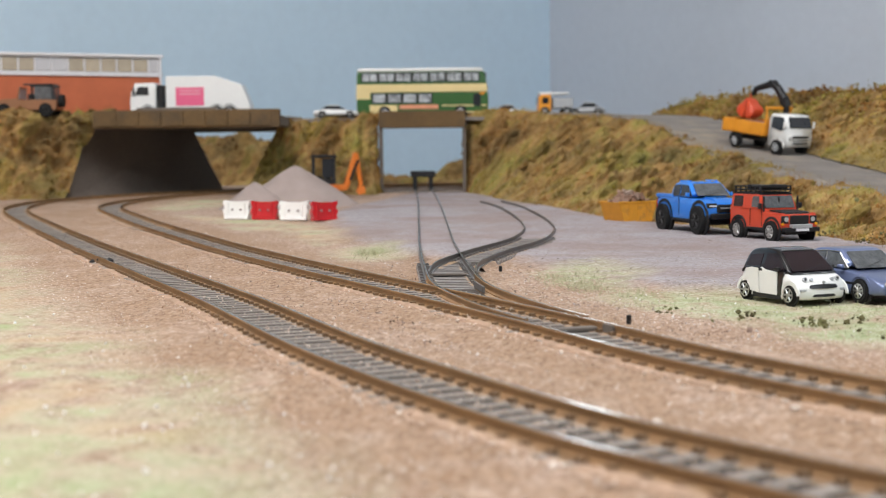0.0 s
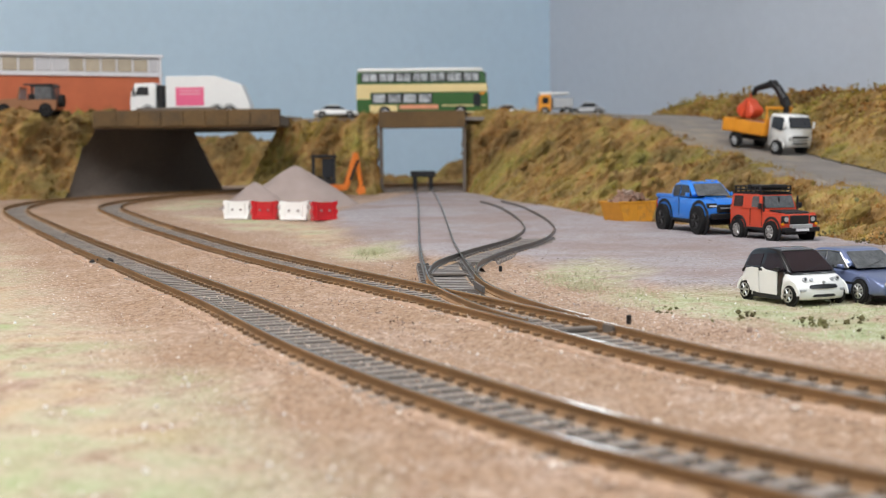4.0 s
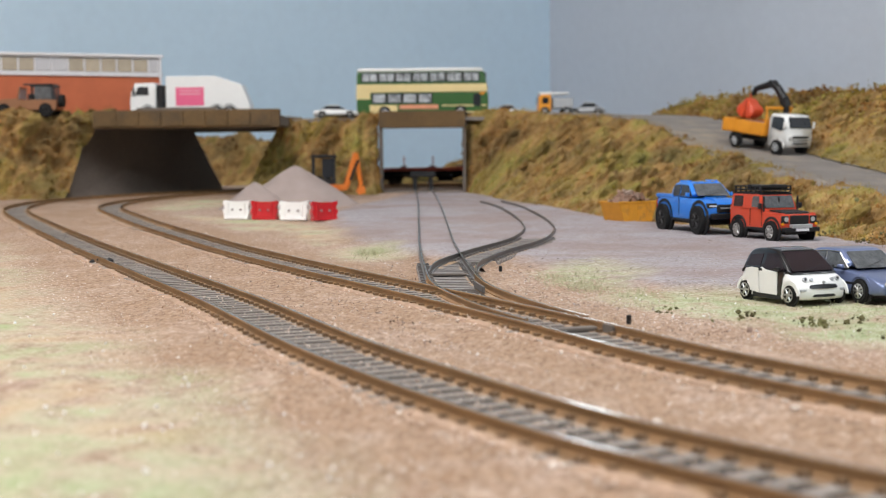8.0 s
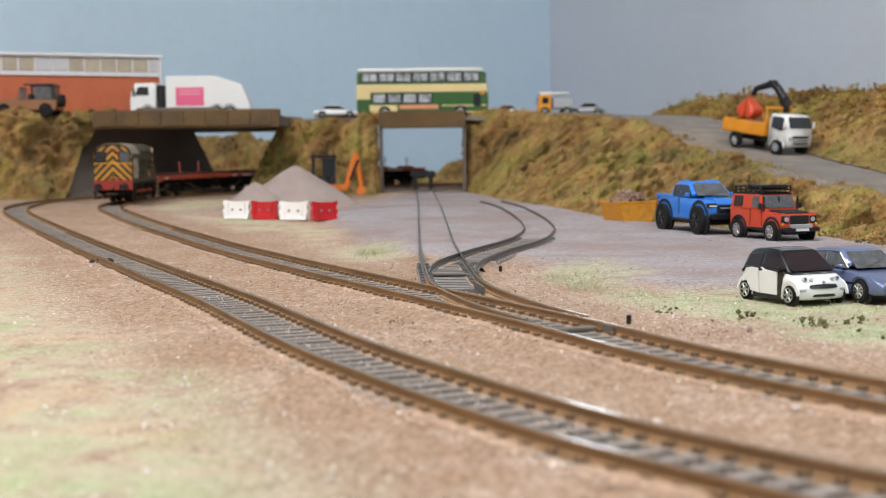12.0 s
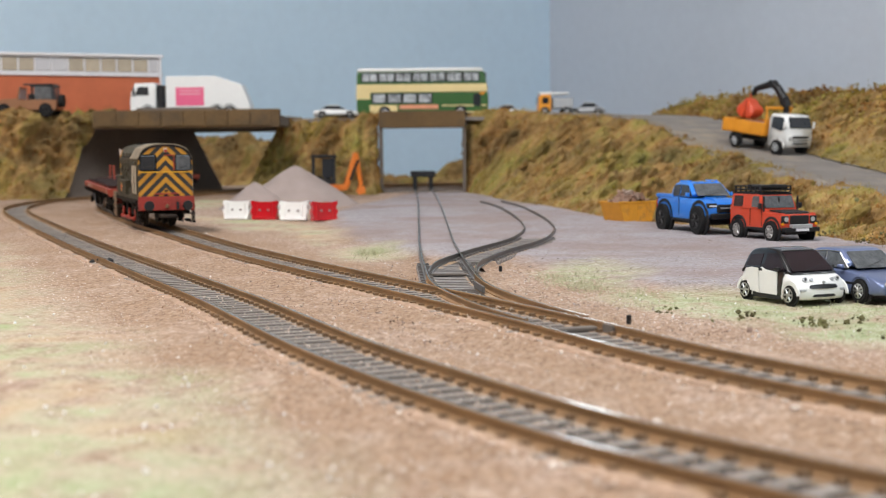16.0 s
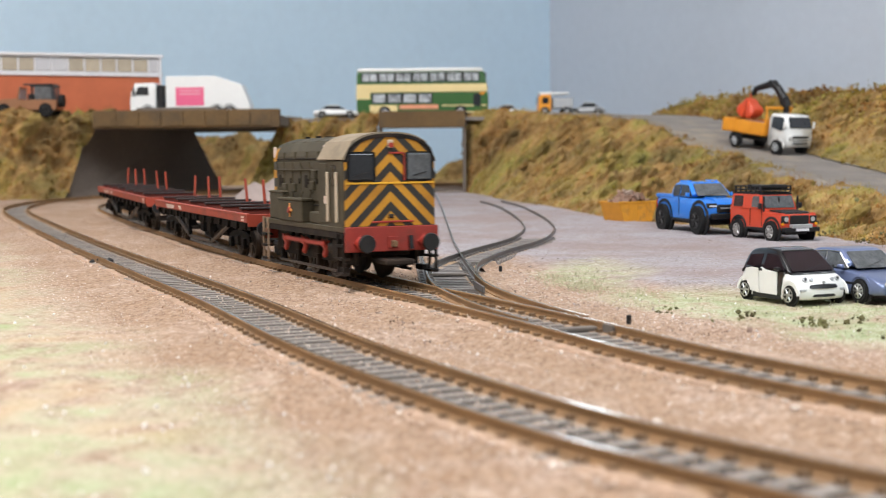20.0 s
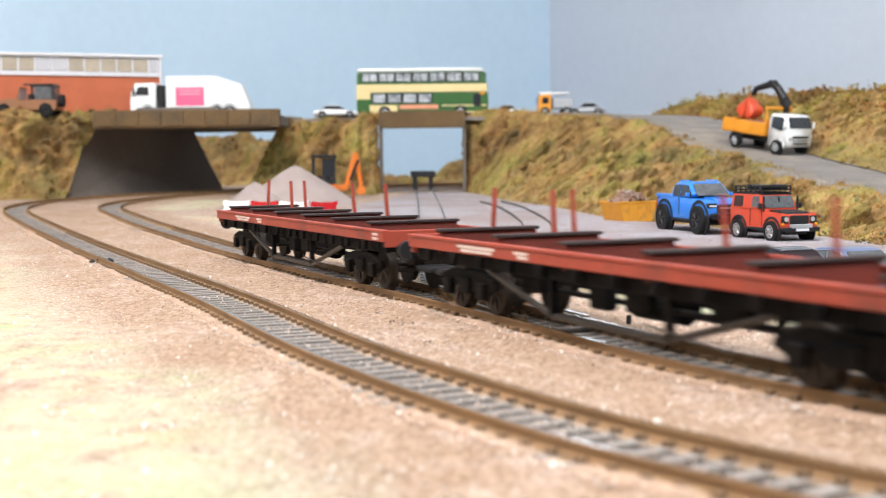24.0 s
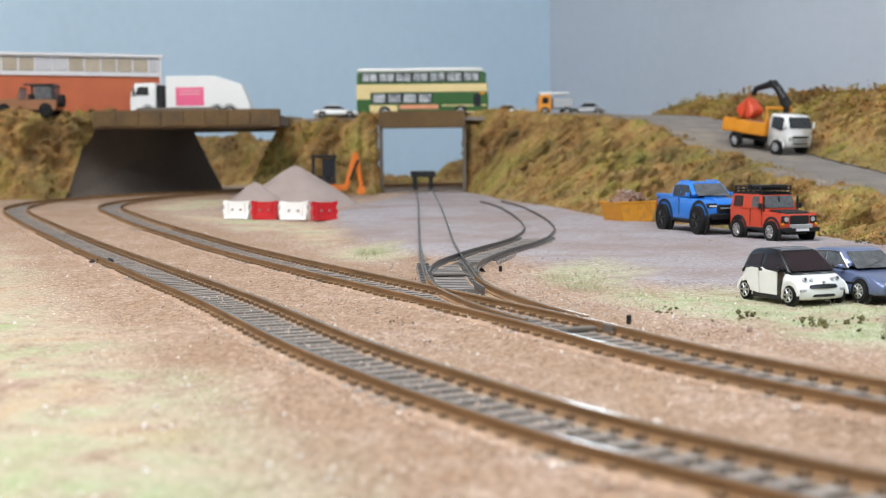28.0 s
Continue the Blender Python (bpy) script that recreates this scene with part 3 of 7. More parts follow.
ROAD = 95.0  # road level on the embankment
RAMP = [(120, 1440, 94.4), (205, 1420, 92), (236, 1250, 79), (261, 1075, 48), (300, 880, 25.3), (335, 760, 11), (380, 640, 3), (450, 500, 0)]
BANKS = [
    loft("bank_left", [[(-760, 1130, 3), (-560, 1245, 6), (-450, 1290, 8), (-385, 1325, 9)], [(-800, 1200, 60), (-570, 1285, 64), (-440, 1310, 58), (-372, 1345, 58)],
                       [(-820, 1240, 90), (-580, 1310, 92), (-450, 1318, 93), (-345, 1330, 93)], [(-860, 1540, 93), (-600, 1540, 93), (-460, 1540, 93), (-345, 1500, 93)]],
         110, 60, 16, "tan and green scatter covered model railway bank", M_bank, 1),
    loft("bank_middle", [[(-205, 1345, 9), (-175, 1338, 9), (-125, 1335, 9), (-68, 1352, 9), (-64, 1390, 10)], [(-192, 1375, 45), (-172, 1362, 50), (-125, 1358, 52), (-70, 1372, 52), (-66, 1394, 52)],
                         [(-172, 1395, 87), (-158, 1385, 91), (-116, 1382, 93), (-70, 1382, 93.5), (-67, 1398, 93.5)], [(-140, 1440, 91), (-130, 1470, 93.5), (-105, 1485, 93.5), (-70, 1488, 93.5), (-67, 1488, 93.5)]],
         90, 60, 12, "ochre scatter covered bank between the two bridges", M_bank, 2),
    loft("bank_right", [[(25, 1400, 10), (27, 1335, 10), (57, 1130, 7), (104, 912, 3.5), (140, 825, 2), (186, 742, 0), (203, 700, 0), (200, 625, 0), (206, 545, 0)],
                        [(26, 1400, 60), (50, 1370, 62), (108, 1215, 52), (158, 1000, 24), (182, 890, 17), (220, 800, 11), (240, 735, 9), (244, 650, 7), (250, 560, 5)],
                        [(27, 1410, 94), (80, 1390, 95), (166, 1262, 82), (212, 1080, 50), (250, 875, 26.5), (276, 790, 16), (290, 730, 11), (300, 660, 7), (320, 580, 3)],
                        [(27, 1490, 94), (140, 1480, 93.5), (196, 1262, 79.5), (236, 1080, 48), (270, 880, 26), (300, 800, 15), (320, 740, 10), (340, 660, 5), (380, 590, 2)]],
         300, 90, 19, "rough grassy embankment slope in ochre and olive scatter", M_bank, 3, crest=0.4),
    loft("bank_far", [[(-700, 1700, 12), (-400, 1745, 12), (-230, 1760, 13), (-150, 1765, 13), (-60, 1770, 13), (40, 1770, 13), (160, 1770, 13)],
                      [(-700, 1740, 60), (-400, 1780, 55), (-230, 1790, 52), (-150, 1785, 36), (-75, 1780, 22), (-40, 1780, 17), (-12, 1780, 15), (8, 1780, 28), (36, 1780, 32), (160, 1785, 34)],
                      [(-700, 1760, 90), (-400, 1800, 84), (-250, 1805, 80), (-160, 1800, 50), (-85, 1795, 29), (-45, 1790, 25), (-12, 1790, 21), (6, 1790, 42), (34, 1790, 48), (160, 1800, 50)],
                      [(-700, 1960, 60), (-400, 1960, 60), (-230, 1960, 30), (-150, 1960, 20), (-60, 1960, 10), (40, 1960, 14), (160, 1960, 40)]],
         120, 40, 12, "dull brown and green bank far behind the bridges", M_bank, 5),
    loft("bank_upper", [[(235, 1470, 90), (250, 1400, 89), (274, 1250, 79), (299, 1078, 48), (332, 880, 25.5), (374, 760, 11.5), (420, 640, 3)],
                        [(255, 1520, 96), (285, 1430, 96), (322, 1300, 88), (352, 1110, 80), (390, 910, 62), (440, 790, 50), (500, 660, 40)],
                        [(265, 1540, 104), (300, 1460, 106), (345, 1330, 104), (385, 1150, 98), (430, 950, 90), (490, 820, 84), (560, 690, 78)],
                        [(300, 1560, 96), (420, 1560, 96), (560, 1420, 98), (640, 1250, 95), (700, 1050, 88), (760, 880, 80), (800, 720, 70)]],
         200, 70, 13, "bushy bank with dark green and brown scatter beside the ramp", M_bank, 4),
]


def road_strip(name, C, half, label):
    P = spline(C, 6.0)
    n, _ = normals(P[:, :2])
    bm = bmesh.new()
    rows = []
    for i in range(len(P)):
        rows.append([bm.verts.new((P[i][0] + n[i][0] * s, P[i][1] + n[i][1] * s, P[i][2] + (0.4 if abs(s) < half - 1 else -9.0) + 0.5 * noise.noise((P[i][0] * .05, s * .05 + P[i][1] * .05, 0))))
                     for s in np.linspace(-half, half, 13)])
    for a, b in zip(rows[:-1], rows[1:]):
        for k in range(12):
            bm.faces.new((a[k], a[k + 1], b[k + 1], b[k]))
    bmesh.ops.recalc_face_normals(bm, faces=bm.faces)
    return tagged(link(name, bm, M_road, smooth=True), label, "road", kind="structure")


road_strip("road_ramp", RAMP, 49.0, "dusty grey gravel road ramp sloping down the bank")
tagged(link("road", cube(-161, 190, 1396, 1486, 87.5, 91.2), M_road), "grey road along the top of the embankment", "road", kind="structure")


# ---- bridges ----
def bridge_left():
    root = tagged(empty("road_bridge", Matrix()), "stained brown concrete beam bridge on a dark sloping abutment", "bridge", kind="structure")
    part("beam", cube(-346, -161, 1295, 1307, 80.0, 98.0, 0.6), M_concrete, root)
    for x in range(-344, -180, 22):
        part("beam_panel", cube(x + 0.5, x + 21.5, 1293.6, 1295.4, 82.0, 96.6, 0.5), M_concrete, root)
    part("deck", cube(-345, -162, 1307, 1490, 82, 92.5, 0.6), M_abut, root)
    part("beam", cube(-346, -161, 1490, 1500, 80, 96.0, 0.6), M_concrete, root)
    bm = bmesh.new()
    q = [(-388, 1338, 6), (-253, 1518, 9), (-284, 1490, 83), (-368, 1362, 83)]
    back = [(x - 14, y + 14, z) for x, y, z in q]
    a, b = [bm.verts.new(p) for p in q], [bm.verts.new(p) for p in back]
    fs = [bm.faces.new(a), bm.faces.new(b[::-1])] + [bm.faces.new((a[i], b[i], b[(i + 1) % 4], a[(i + 1) % 4])) for i in range(4)]
    bmesh.ops.recalc_face_normals(bm, faces=fs)
    part("abutment", bm, M_abut, root, "dark grey sloping abutment wall")


def deck_strip():
    ob = link("kerb_strip", cube(-306, -226, 1310, 1316, 92.6, 101.0, 0.5), M_abut)
    return tagged(ob, "dark strip standing on the bridge deck behind its parapet", "kerb", kind="structure")


def bridge_right():
    root = tagged(empty("rail_underbridge", Matrix()), "short brown concrete bridge framing a square opening", "bridge", kind="structure")
    part("beam", cube(-66.5, 25, 1380, 1391, 79.5, 97.5, 0.6), M_concrete, root)
    part("deck", cube(-66.5, 25, 1391, 1488, 84, 87.4, 0.4), M_abut, root)
    for x0, x1 in ((-66.6, -63.2), (22.2, 25.5)):
        part("side_wall", cube(x0, x1, 1384, 1402, 4, 84, 0.4), M_abut, root)
    part("sill", cube(-63.2, 22.2, 1384, 1391, 4, 12, 0.4), M_abut, root)


bridge_left()
deck_strip()
bridge_right()


# ---- turnout fittings ----
# the second bar is the switch blade's shadow, put in as a dark solid
for nm, x, y, lx, ly, z0, z1, a, lab in (("tie_bar", 2.2, 489, 7.4, 0.9, 1.6, 2.5, 0, "dark tie bar across the siding turnout"), ("tie_bar", 31.0, 326, 8.0, 1.6, 1.6, 2.6, 22, "dark grey bar standing for the switch blade's shadow on the main turnout"),
                                         ("rail_joint", 41.5, 322, 0.9, 2.4, 1.6, 3.9, 22, "dark rail joint beside the running rail"), ("check_rail", 12.0, 432, 0.4, 10.0, 1.6, 3.9, 7, "short check rail at the crossing")):
    ob = link(nm, cube(-lx, lx, -ly, ly, z0, z1, 0.15), M_rail_grey if nm == "check_rail" else M_abut)
    ob.matrix_world = mp(x, y, 0, 0, 0, a)
    tagged(ob, lab, "track fitting", kind="structure")


# ---- paints for things ----
M_black = mat("matt_black_plastic", (0.014, 0.014, 0.015), 0.45, vary=0.2, spec=0.35)
M_gloss_black = mat("gloss_black_enamel", (0.006, 0.006, 0.008), 0.14, vary=0.1, relief=0.0, spec=0.55, coat=0.5)
M_tyre = mat("black_tyre_rubber", (0.014, 0.014, 0.014), 0.8, vary=0.2, spec=0.25)
M_chrome = mat("silver_plated_rim", (0.48, 0.48, 0.47), 0.3, 0.9, vary=0.1)
M_glass = mat("tinted_glazing", (0.022, 0.024, 0.028), 0.1, vary=0.3, scale=150.0, relief=0.0, spec=0.6)
M_glass_pale = mat("pale_clear_glazing", (0.36, 0.40, 0.42), 0.08, vary=0.2, scale=200.0, relief=0.0)
M_bus_glass = mat("clear_bus_glazing", (0.34, 0.36, 0.38), 0.1, vary=0.95, scale=95.0, fine=300.0, relief=0.0)
M_white = mat("gloss_white_enamel", (0.78, 0.78, 0.76), 0.3, vary=0.03, coat=0.4)
M_cream = mat("cream_enamel", (0.72, 0.58, 0.28), 0.4, vary=0.04, coat=0.2)
M_bus_green = mat("bus_green_enamel", (0.025, 0.10, 0.015), 0.35, vary=0.06, coat=0.3)
M_blue = mat("bright_blue_enamel", (0.02, 0.20, 0.70), 0.3, vary=0.04, coat=0.5)
M_red = mat("orange_red_enamel", (0.56, 0.055, 0.02), 0.35, vary=0.05, coat=0.4)
M_slate = mat("metallic_slate_blue", (0.17, 0.21, 0.36), 0.32, 0.45, vary=0.06, coat=0.5)
M_gold = mat("amber_orange_enamel", (0.75, 0.30, 0.02), 0.4, vary=0.06, coat=0.3)
M_skip = mat("worn_ochre_skip_paint", (0.62, 0.27, 0.02), 0.55, vary=0.12, dirt=(0.25, 0.12, 0.04), dirt_amt=0.25)
M_bronze = mat("bronze_metallic_paint", (0.34, 0.165, 0.085), 0.38, 0.45, vary=0.08, coat=0.4)
M_grab = mat("red_grab_enamel", (0.62, 0.07, 0.02), 0.4, vary=0.06)
M_barrier_red = mat("glossy_red_barrier_plastic", (0.50, 0.012, 0.018), 0.22, vary=0.08, coat=0.6)
M_barrier_white = mat("white_barrier_plastic", (0.82, 0.80, 0.77), 0.35, vary=0.05)
M_pink = mat("pink_poster_print", (0.75, 0.12, 0.24), 0.5, vary=0.06)
M_grey = mat("silver_grey_paint", (0.42, 0.43, 0.44), 0.4, 0.3, vary=0.06)
M_lamp = mat("clear_headlamp_lens", (0.40, 0.40, 0.39), 0.12, vary=0.2, coat=0.6)
M_amber = mat("amber_lens", (0.8, 0.35, 0.02), 0.2, vary=0.1)
M_brick = mat("red_brick_card", (0.46, 0.12, 0.05), 0.8, vary=0.12, scale=60.0)
M_beige = mat("beige_frosted_panel", (0.38, 0.32, 0.235), 0.5, vary=0.2, scale=50.0)
M_pale = mat("pale_grey_roof_paint", (0.66, 0.65, 0.66), 0.6, vary=0.06)
M_frost = mat("grey_frosted_panel", (0.48, 0.47, 0.48), 0.5, vary=0.08, scale=50.0)
M_digger = mat("digger_orange", (0.66, 0.17, 0.015), 0.5, vary=0.1)
M_gravel = mat("grey_pink_fine_gravel", (0.33, 0.265, 0.24), 0.95, vary=0.14, scale=60.0, fine=1400.0, relief=0.9)


def taper(bm, z0, z1, k, verts=None):
    """Draw the sides in towards the top."""
    for v in verts or bm.verts:
        t = max(0.0, min(1.0, (v.co.z - z0) / (z1 - z0)))
        v.co.y *= 1 - k * t
    return bm


def plan_round(bm, half, k, n=4.0):
    """Round the plan towards both ends."""
    for v in bm.verts:
        v.co.y *= 1 - k * min(1.0, abs(v.co.x) / half) ** n
    return bm


def divide(bm, cuts=2):
    bmesh.ops.subdivide_edges(bm, edges=[e for e in bm.edges if abs(e.verts[0].co.y - e.verts[1].co.y) > 4], cuts=cuts, use_grid_fill=True)
    return bm


def hull(outline, half, bev=0.8, zt=None, tap=0.0, rnd=0.0, half_len=None):
    bm = prism(bmesh.new(), outline, -half, half)
    bmesh.ops.bevel(bm, geom=[e for e in bm.edges if abs(e.verts[0].co.y - e.verts[1].co.y) < 0.01], offset=bev, segments=2, affect="EDGES")
    if tap:
        taper(bm, zt[0], zt[1], tap)
    if rnd:
        plan_round(bm, half_len, rnd)
    return bm


def shell(outline, half, L, tap=(0, 1, 0.0), bow=1.5, edge=0.9, cut=2):
    """A moulded body: outline in (x, z) with softened corners, bowed ends, sides drawn in towards the top and rounded shoulders."""
    O = [Vector(p) for p in outline]
    for _ in range(cut):
        O = [q for i in range(len(O)) for q in (O[i] * 0.78 + O[(i + 1) % len(O)] * 0.22, O[i] * 0.22 + O[(i + 1) % len(O)] * 0.78)]
    z0, z1 = min(p[1] for p in O), max(p[1] for p in O)
    cz, hz = (z0 + z1) / 2, (z1 - z0) / 2
    bm = bmesh.new()
    rings = []
    for s in (-1, -0.985, -0.94, -0.86, -0.6, -0.3, 0, 0.3, 0.6, 0.86, 0.94, 0.985, 1):
        e = max(0.0, (abs(s) - 0.86) / 0.14)
        inset = edge * (1 - math.sqrt(max(0.0, 1 - e * e)))
        ring = []
        for x, z in O:
            xx = (x - (1 if x > 0 else -1) * bow * s * s * min(1.0, abs(x) / L) ** 3) * (1 - inset / L)
            z2 = cz + (z - cz) * (1 - inset / hz)
            t = max(0.0, min(1.0, (z2 - tap[0]) / (tap[1] - tap[0])))
            ring.append(bm.verts.new((xx, s * half * (1 - tap[2] * t), z2)))
        rings.append(ring)
    n = len(O)
    for a, b in zip(rings[:-1], rings[1:]):
        for k in range(n):
            bm.faces.new((a[k], a[(k + 1) % n], b[(k + 1) % n], b[k]))
    bm.faces.new(rings[0]), bm.faces.new(rings[-1][::-1])
    bmesh.ops.recalc_face_normals(bm, faces=bm.faces)
    return bm


def on_side(pts, s, y, tilt, z, thick=0.22):
    """A flat piece on the side of a cab, leaning in with it."""
    w = hull(pts, thick, 0.05)
    bmesh.ops.rotate(w, cent=(0, 0, z), matrix=Matrix.Rotation(s * radians(-tilt), 3, "X"), verts=w.verts)
    bmesh.ops.translate(w, vec=(0, s * y, 0), verts=w.verts)
    return w


def wheel(parent, x, y, r, w, rim=None, spokes=5, rim_share=0.62):
    """A tyre with its rim and spokes; the axle lies along y, the face looks outwards."""
    s = 1 if y > 0 else -1
    e = empty("wheel", Matrix())
    e.parent = parent
    e.matrix_local = mp(x, y, r)
    bm = bmesh.new()
    cyl(bm, (0, -w / 2, 0), (0, w / 2, 0), r, seg=22)
    bmesh.ops.bevel(bm, geom=[q for q in bm.edges if abs(q.verts[0].co.y - q.verts[1].co.y) < 0.01], offset=min(0.5, w * 0.2), segments=2, affect="EDGES")
    part("tyre", bm, M_tyre, e)
    bm = bmesh.new()
    ri = r * rim_share
    f = s * (w / 2 + 0.12)
    cyl(bm, (0, f - s * 0.5, 0), (0, f, 0), ri * 0.28, seg=10)
    for k in range(spokes):
        a = 2 * math.pi * k / spokes
        cyl(bm, (0, f - s * 0.1, 0), (math.cos(a) * ri * 0.92, f - s * 0.1, math.sin(a) * ri * 0.92), ri * 0.17, ri * 0.12, 6)
    m = len(bm.verts)
    for k in range(20):
        a, b = 2 * math.pi * k / 20, 2 * math.pi * (k + 1) / 20
        q = [bm.verts.new((math.cos(t) * q, f, math.sin(t) * q)) for t, q in ((a, ri), (b, ri), (b, ri * 0.82), (a, ri * 0.82))]
        bm.faces.new(q)
    part("rim", bm, rim or M_chrome, e)
    return e


def both(fn):
    for s in (-1, 1):
        fn(s)


def seat_on(ob, x, y, z, heading, pitch=0.0, size=1.0):
    """Stand a vehicle drawn nose along +x at a place, nose along heading (degrees from +x)."""
    ob.matrix_world = mp(x, y, z) @ pose(0, 0, 0, 0, 0, heading) @ pose(0, 0, 0, 0, pitch, 0) @ Matrix.Scale(size, 4)
    return ob


def plate(parent, name, x, y0, y1, z0, z1, t, m, label=""):
    return part(name, cube(min(x, x + t), max(x, x + t), y0, y1, z0, z1, 0.12), m, parent, label)


def arch(parent, x, s, half, r, m, lip=0.8):
    """A dark wheel opening with a painted lip, on one side of a body."""
    y = s * (half + 0.05)
    bm = bmesh.new()
    cyl(bm, (x, y - s * 0.8, r), (x, y, r), r * 1.22, seg=24)
    part("wheel_arch", bm, M_black, parent)
    bm = bmesh.new()
    n = 14
    for k in range(n):
        a, b = math.pi * k / n, math.pi * (k + 1) / n
        ro, ri = r * 1.22 + lip, r * 1.18
        pts = [(ri, a), (ro, a), (ro, b), (ri, b)]
        v0 = [bm.verts.new((x + q * math.cos(t), y - s * 0.3, r + q * math.sin(t))) for q, t in pts]
        v1 = [bm.verts.new((x + q * math.cos(t), y + s * 0.45, r + q * math.sin(t))) for q, t in pts]
        bm.faces.new(v1), bm.faces.new(v0[::-1])
        for i in range(4):
            bm.faces.new((v0[i], v0[(i + 1) % 4], v1[(i + 1) % 4], v1[i]))
    bmesh.ops.recalc_face_normals(bm, faces=bm.faces)
    part("arch_lip", bm, m, parent)


# ---- yard vehicles ----
M_car_glass = mat("dark_plum_car_glazing", (0.022, 0.0125, 0.016), 0.08, vary=0.7, scale=110.0, relief=0.0, spec=0.6)
M_grey_glass = mat("grey_car_glazing", (0.10, 0.105, 0.11), 0.10, vary=0.4, scale=200.0, relief=0.0, spec=0.5)


def small_hatchback():
    root = tagged(empty("small_car", Matrix()), "black and white two-tone small model hatchback parked on grass", "car", "model road vehicles")
    W = 10.6
    part("body", shell([(-16.6, 2.0), (-17.4, 7.4), (-15.8, 10.4), (-6, 10.8), (6, 10.8), (11.2, 10.4), (15.6, 8.4), (17.4, 5.6), (17.2, 2.2), (14.6, 1.3), (-14.6, 1.3)], W, 17, (8, 12, 0.05), 2.2, 1.0), M_white, root, smooth=True)
    part("upper_shell", shell([(-16.0, 10.0), (-13.6, 16.4), (-10.5, 18.2), (-2, 18.6), (3.8, 17.6), (11.4, 10.7), (10.0, 9.8), (-15, 9.6)], W - 0.35, 17, (9.8, 18.6, 0.22), 0.8), M_gloss_black, root, "black safety cell and roof", smooth=True)
    part("windscreen", shell([(10.7, 11.15), (3.9, 17.15), (4.1, 17.5), (11.2, 11.2)], W - 1.5, 17, (9.8, 18.6, 0.22), 0.6, 0.1, 0), M_car_glass, root, "dark plum tinted windscreen")
    # highlight on the black roof's front edge, made as a silver strip
    part("roof_edge", shell([(2.5, 17.85), (3.4, 17.65), (3.5, 17.95), (2.5, 18.1)], W - 2.2, 17, (9.8, 18.6, 0.2), 0.4, 0.1, 0), M_chrome, root, "silver strip standing for the highlight on the roof edge")
    part("scuttle", shell([(9.8, 10.5), (11.0, 11.0), (12.2, 10.4), (11.2, 9.8)], W - 1.0, 17, (9, 18, 0.0), 1.2, 0.2, 0), M_gloss_black, root, "black panel below the windscreen")
    part("wiper", cyl(bmesh.new(), (11.4, -3.5, 11.3), (9.1, 4.5, 12.9), 0.16, seg=6), M_black, root)
    for s in (-1, 1):
        part("side_window", on_side([(-3.4, 11.6), (-2.8, 16.7), (3.2, 16.5), (6.6, 13.4), (8.2, 11.4)], s, W - 0.45, -14.5, 10, 0.2), M_car_glass, root)
        part("quarter_window", on_side([(-13.2, 12.0), (-11.6, 16.0), (-4.6, 16.7), (-5.2, 12.4), (-9, 12.0)], s, W - 0.45, -14.5, 10, 0.2), M_car_glass, root)
        part("dark_sill", cube(-8.2, 7.0, s * (W - 0.1) - 0.3, s * (W - 0.1) + 0.3, 1.2, 3.3, 0.2), M_black, root)
        part("a_panel", on_side([(5.4, 2.8), (5.7, 11.0), (9.2, 11.0), (8.2, 8.6), (7.4, 2.8)], s, W - 0.05, 0, 5, 0.3), M_gloss_black, root, "black pillar panel behind the front wing")
        part("rear_pillar", on_side([(-14.4, 9.6), (-14.0, 10.8), (-11.8, 11.2), (-12.2, 9.8)], s, W - 0.1, 0, 10, 0.3), M_gloss_black, root)
        door = part("door", on_side([(-4.0, 2.8), (-4.5, 10.9), (-3.2, 11.9), (-1.6, 11.2), (5.5, 10.6), (5.3, 2.8)], s, W + 0.05, 0, 5, 0.35), M_white, root)
        part("door_handle", cube(-4.6, -2.6, s * (W + 0.35) - 0.25, s * (W + 0.35) + 0.25, 10.6, 11.5, 0.2), M_black, door)
        part("rear_door", on_side([(-10.2, 3.4), (-12.4, 10.2), (-11.8, 11.0), (-9.0, 11.6), (-4.9, 11.3), (-4.4, 2.8)], s, W + 0.05, 0, 5, 0.35), M_white, root)
        part("mirror", cube(5.2, 7.4, s * (W + 0.9) - 0.8, s * (W + 0.9) + 0.8, 11.2, 12.5, 0.45, 2), M_black, root)
        for x in (-12.2, 11.6):
            arch(root, x, s, W - 0.35, 3.3, M_white, 1.0)
            wheel(root, x, s * (W - 0.75), 3.3, 2.6, spokes=6, rim_share=0.78)
        b = bmesh.new()
        cyl(b, (13.4, s * 6.6, 8.0), (15.35, s * 6.9, 8.75), 0.95, 0.85, 14)
        part("headlamp", b, M_grey, root, "round silver headlamp")
        b = bmesh.new()
        cyl(b, (14.6, s * 4.3, 8.1), (15.75, s * 4.5, 8.65), 0.7, 0.6, 12)
        part("side_lamp", b, M_grey, root)
        part("lamp_glass", cyl(bmesh.new(), (14.2, s * 6.65, 8.3), (15.5, s * 6.9, 8.85), 0.55, 0.45, 10), M_black, root)
        part("indicator", cube(15.0, 16.3, s * 7.9 - 1.5, s * 7.9 + 1.5, 4.5, 5.4, 0.35, 2), M_grey, root)
        part("bonnet_vent", cube(11.9, 12.2, s * 4.0 - 1.3, s * 4.0 + 1.3, 10.28, 10.5, 0.05), M_grey, root)
    part("grille", shell([(16.3, 5.5), (16.5, 7.0), (17.25, 6.6), (17.75, 5.6)], 6.0, 17, (0, 1, 0.0), 1.1, 0.3, 0), M_black, root, "wide black mesh grille")
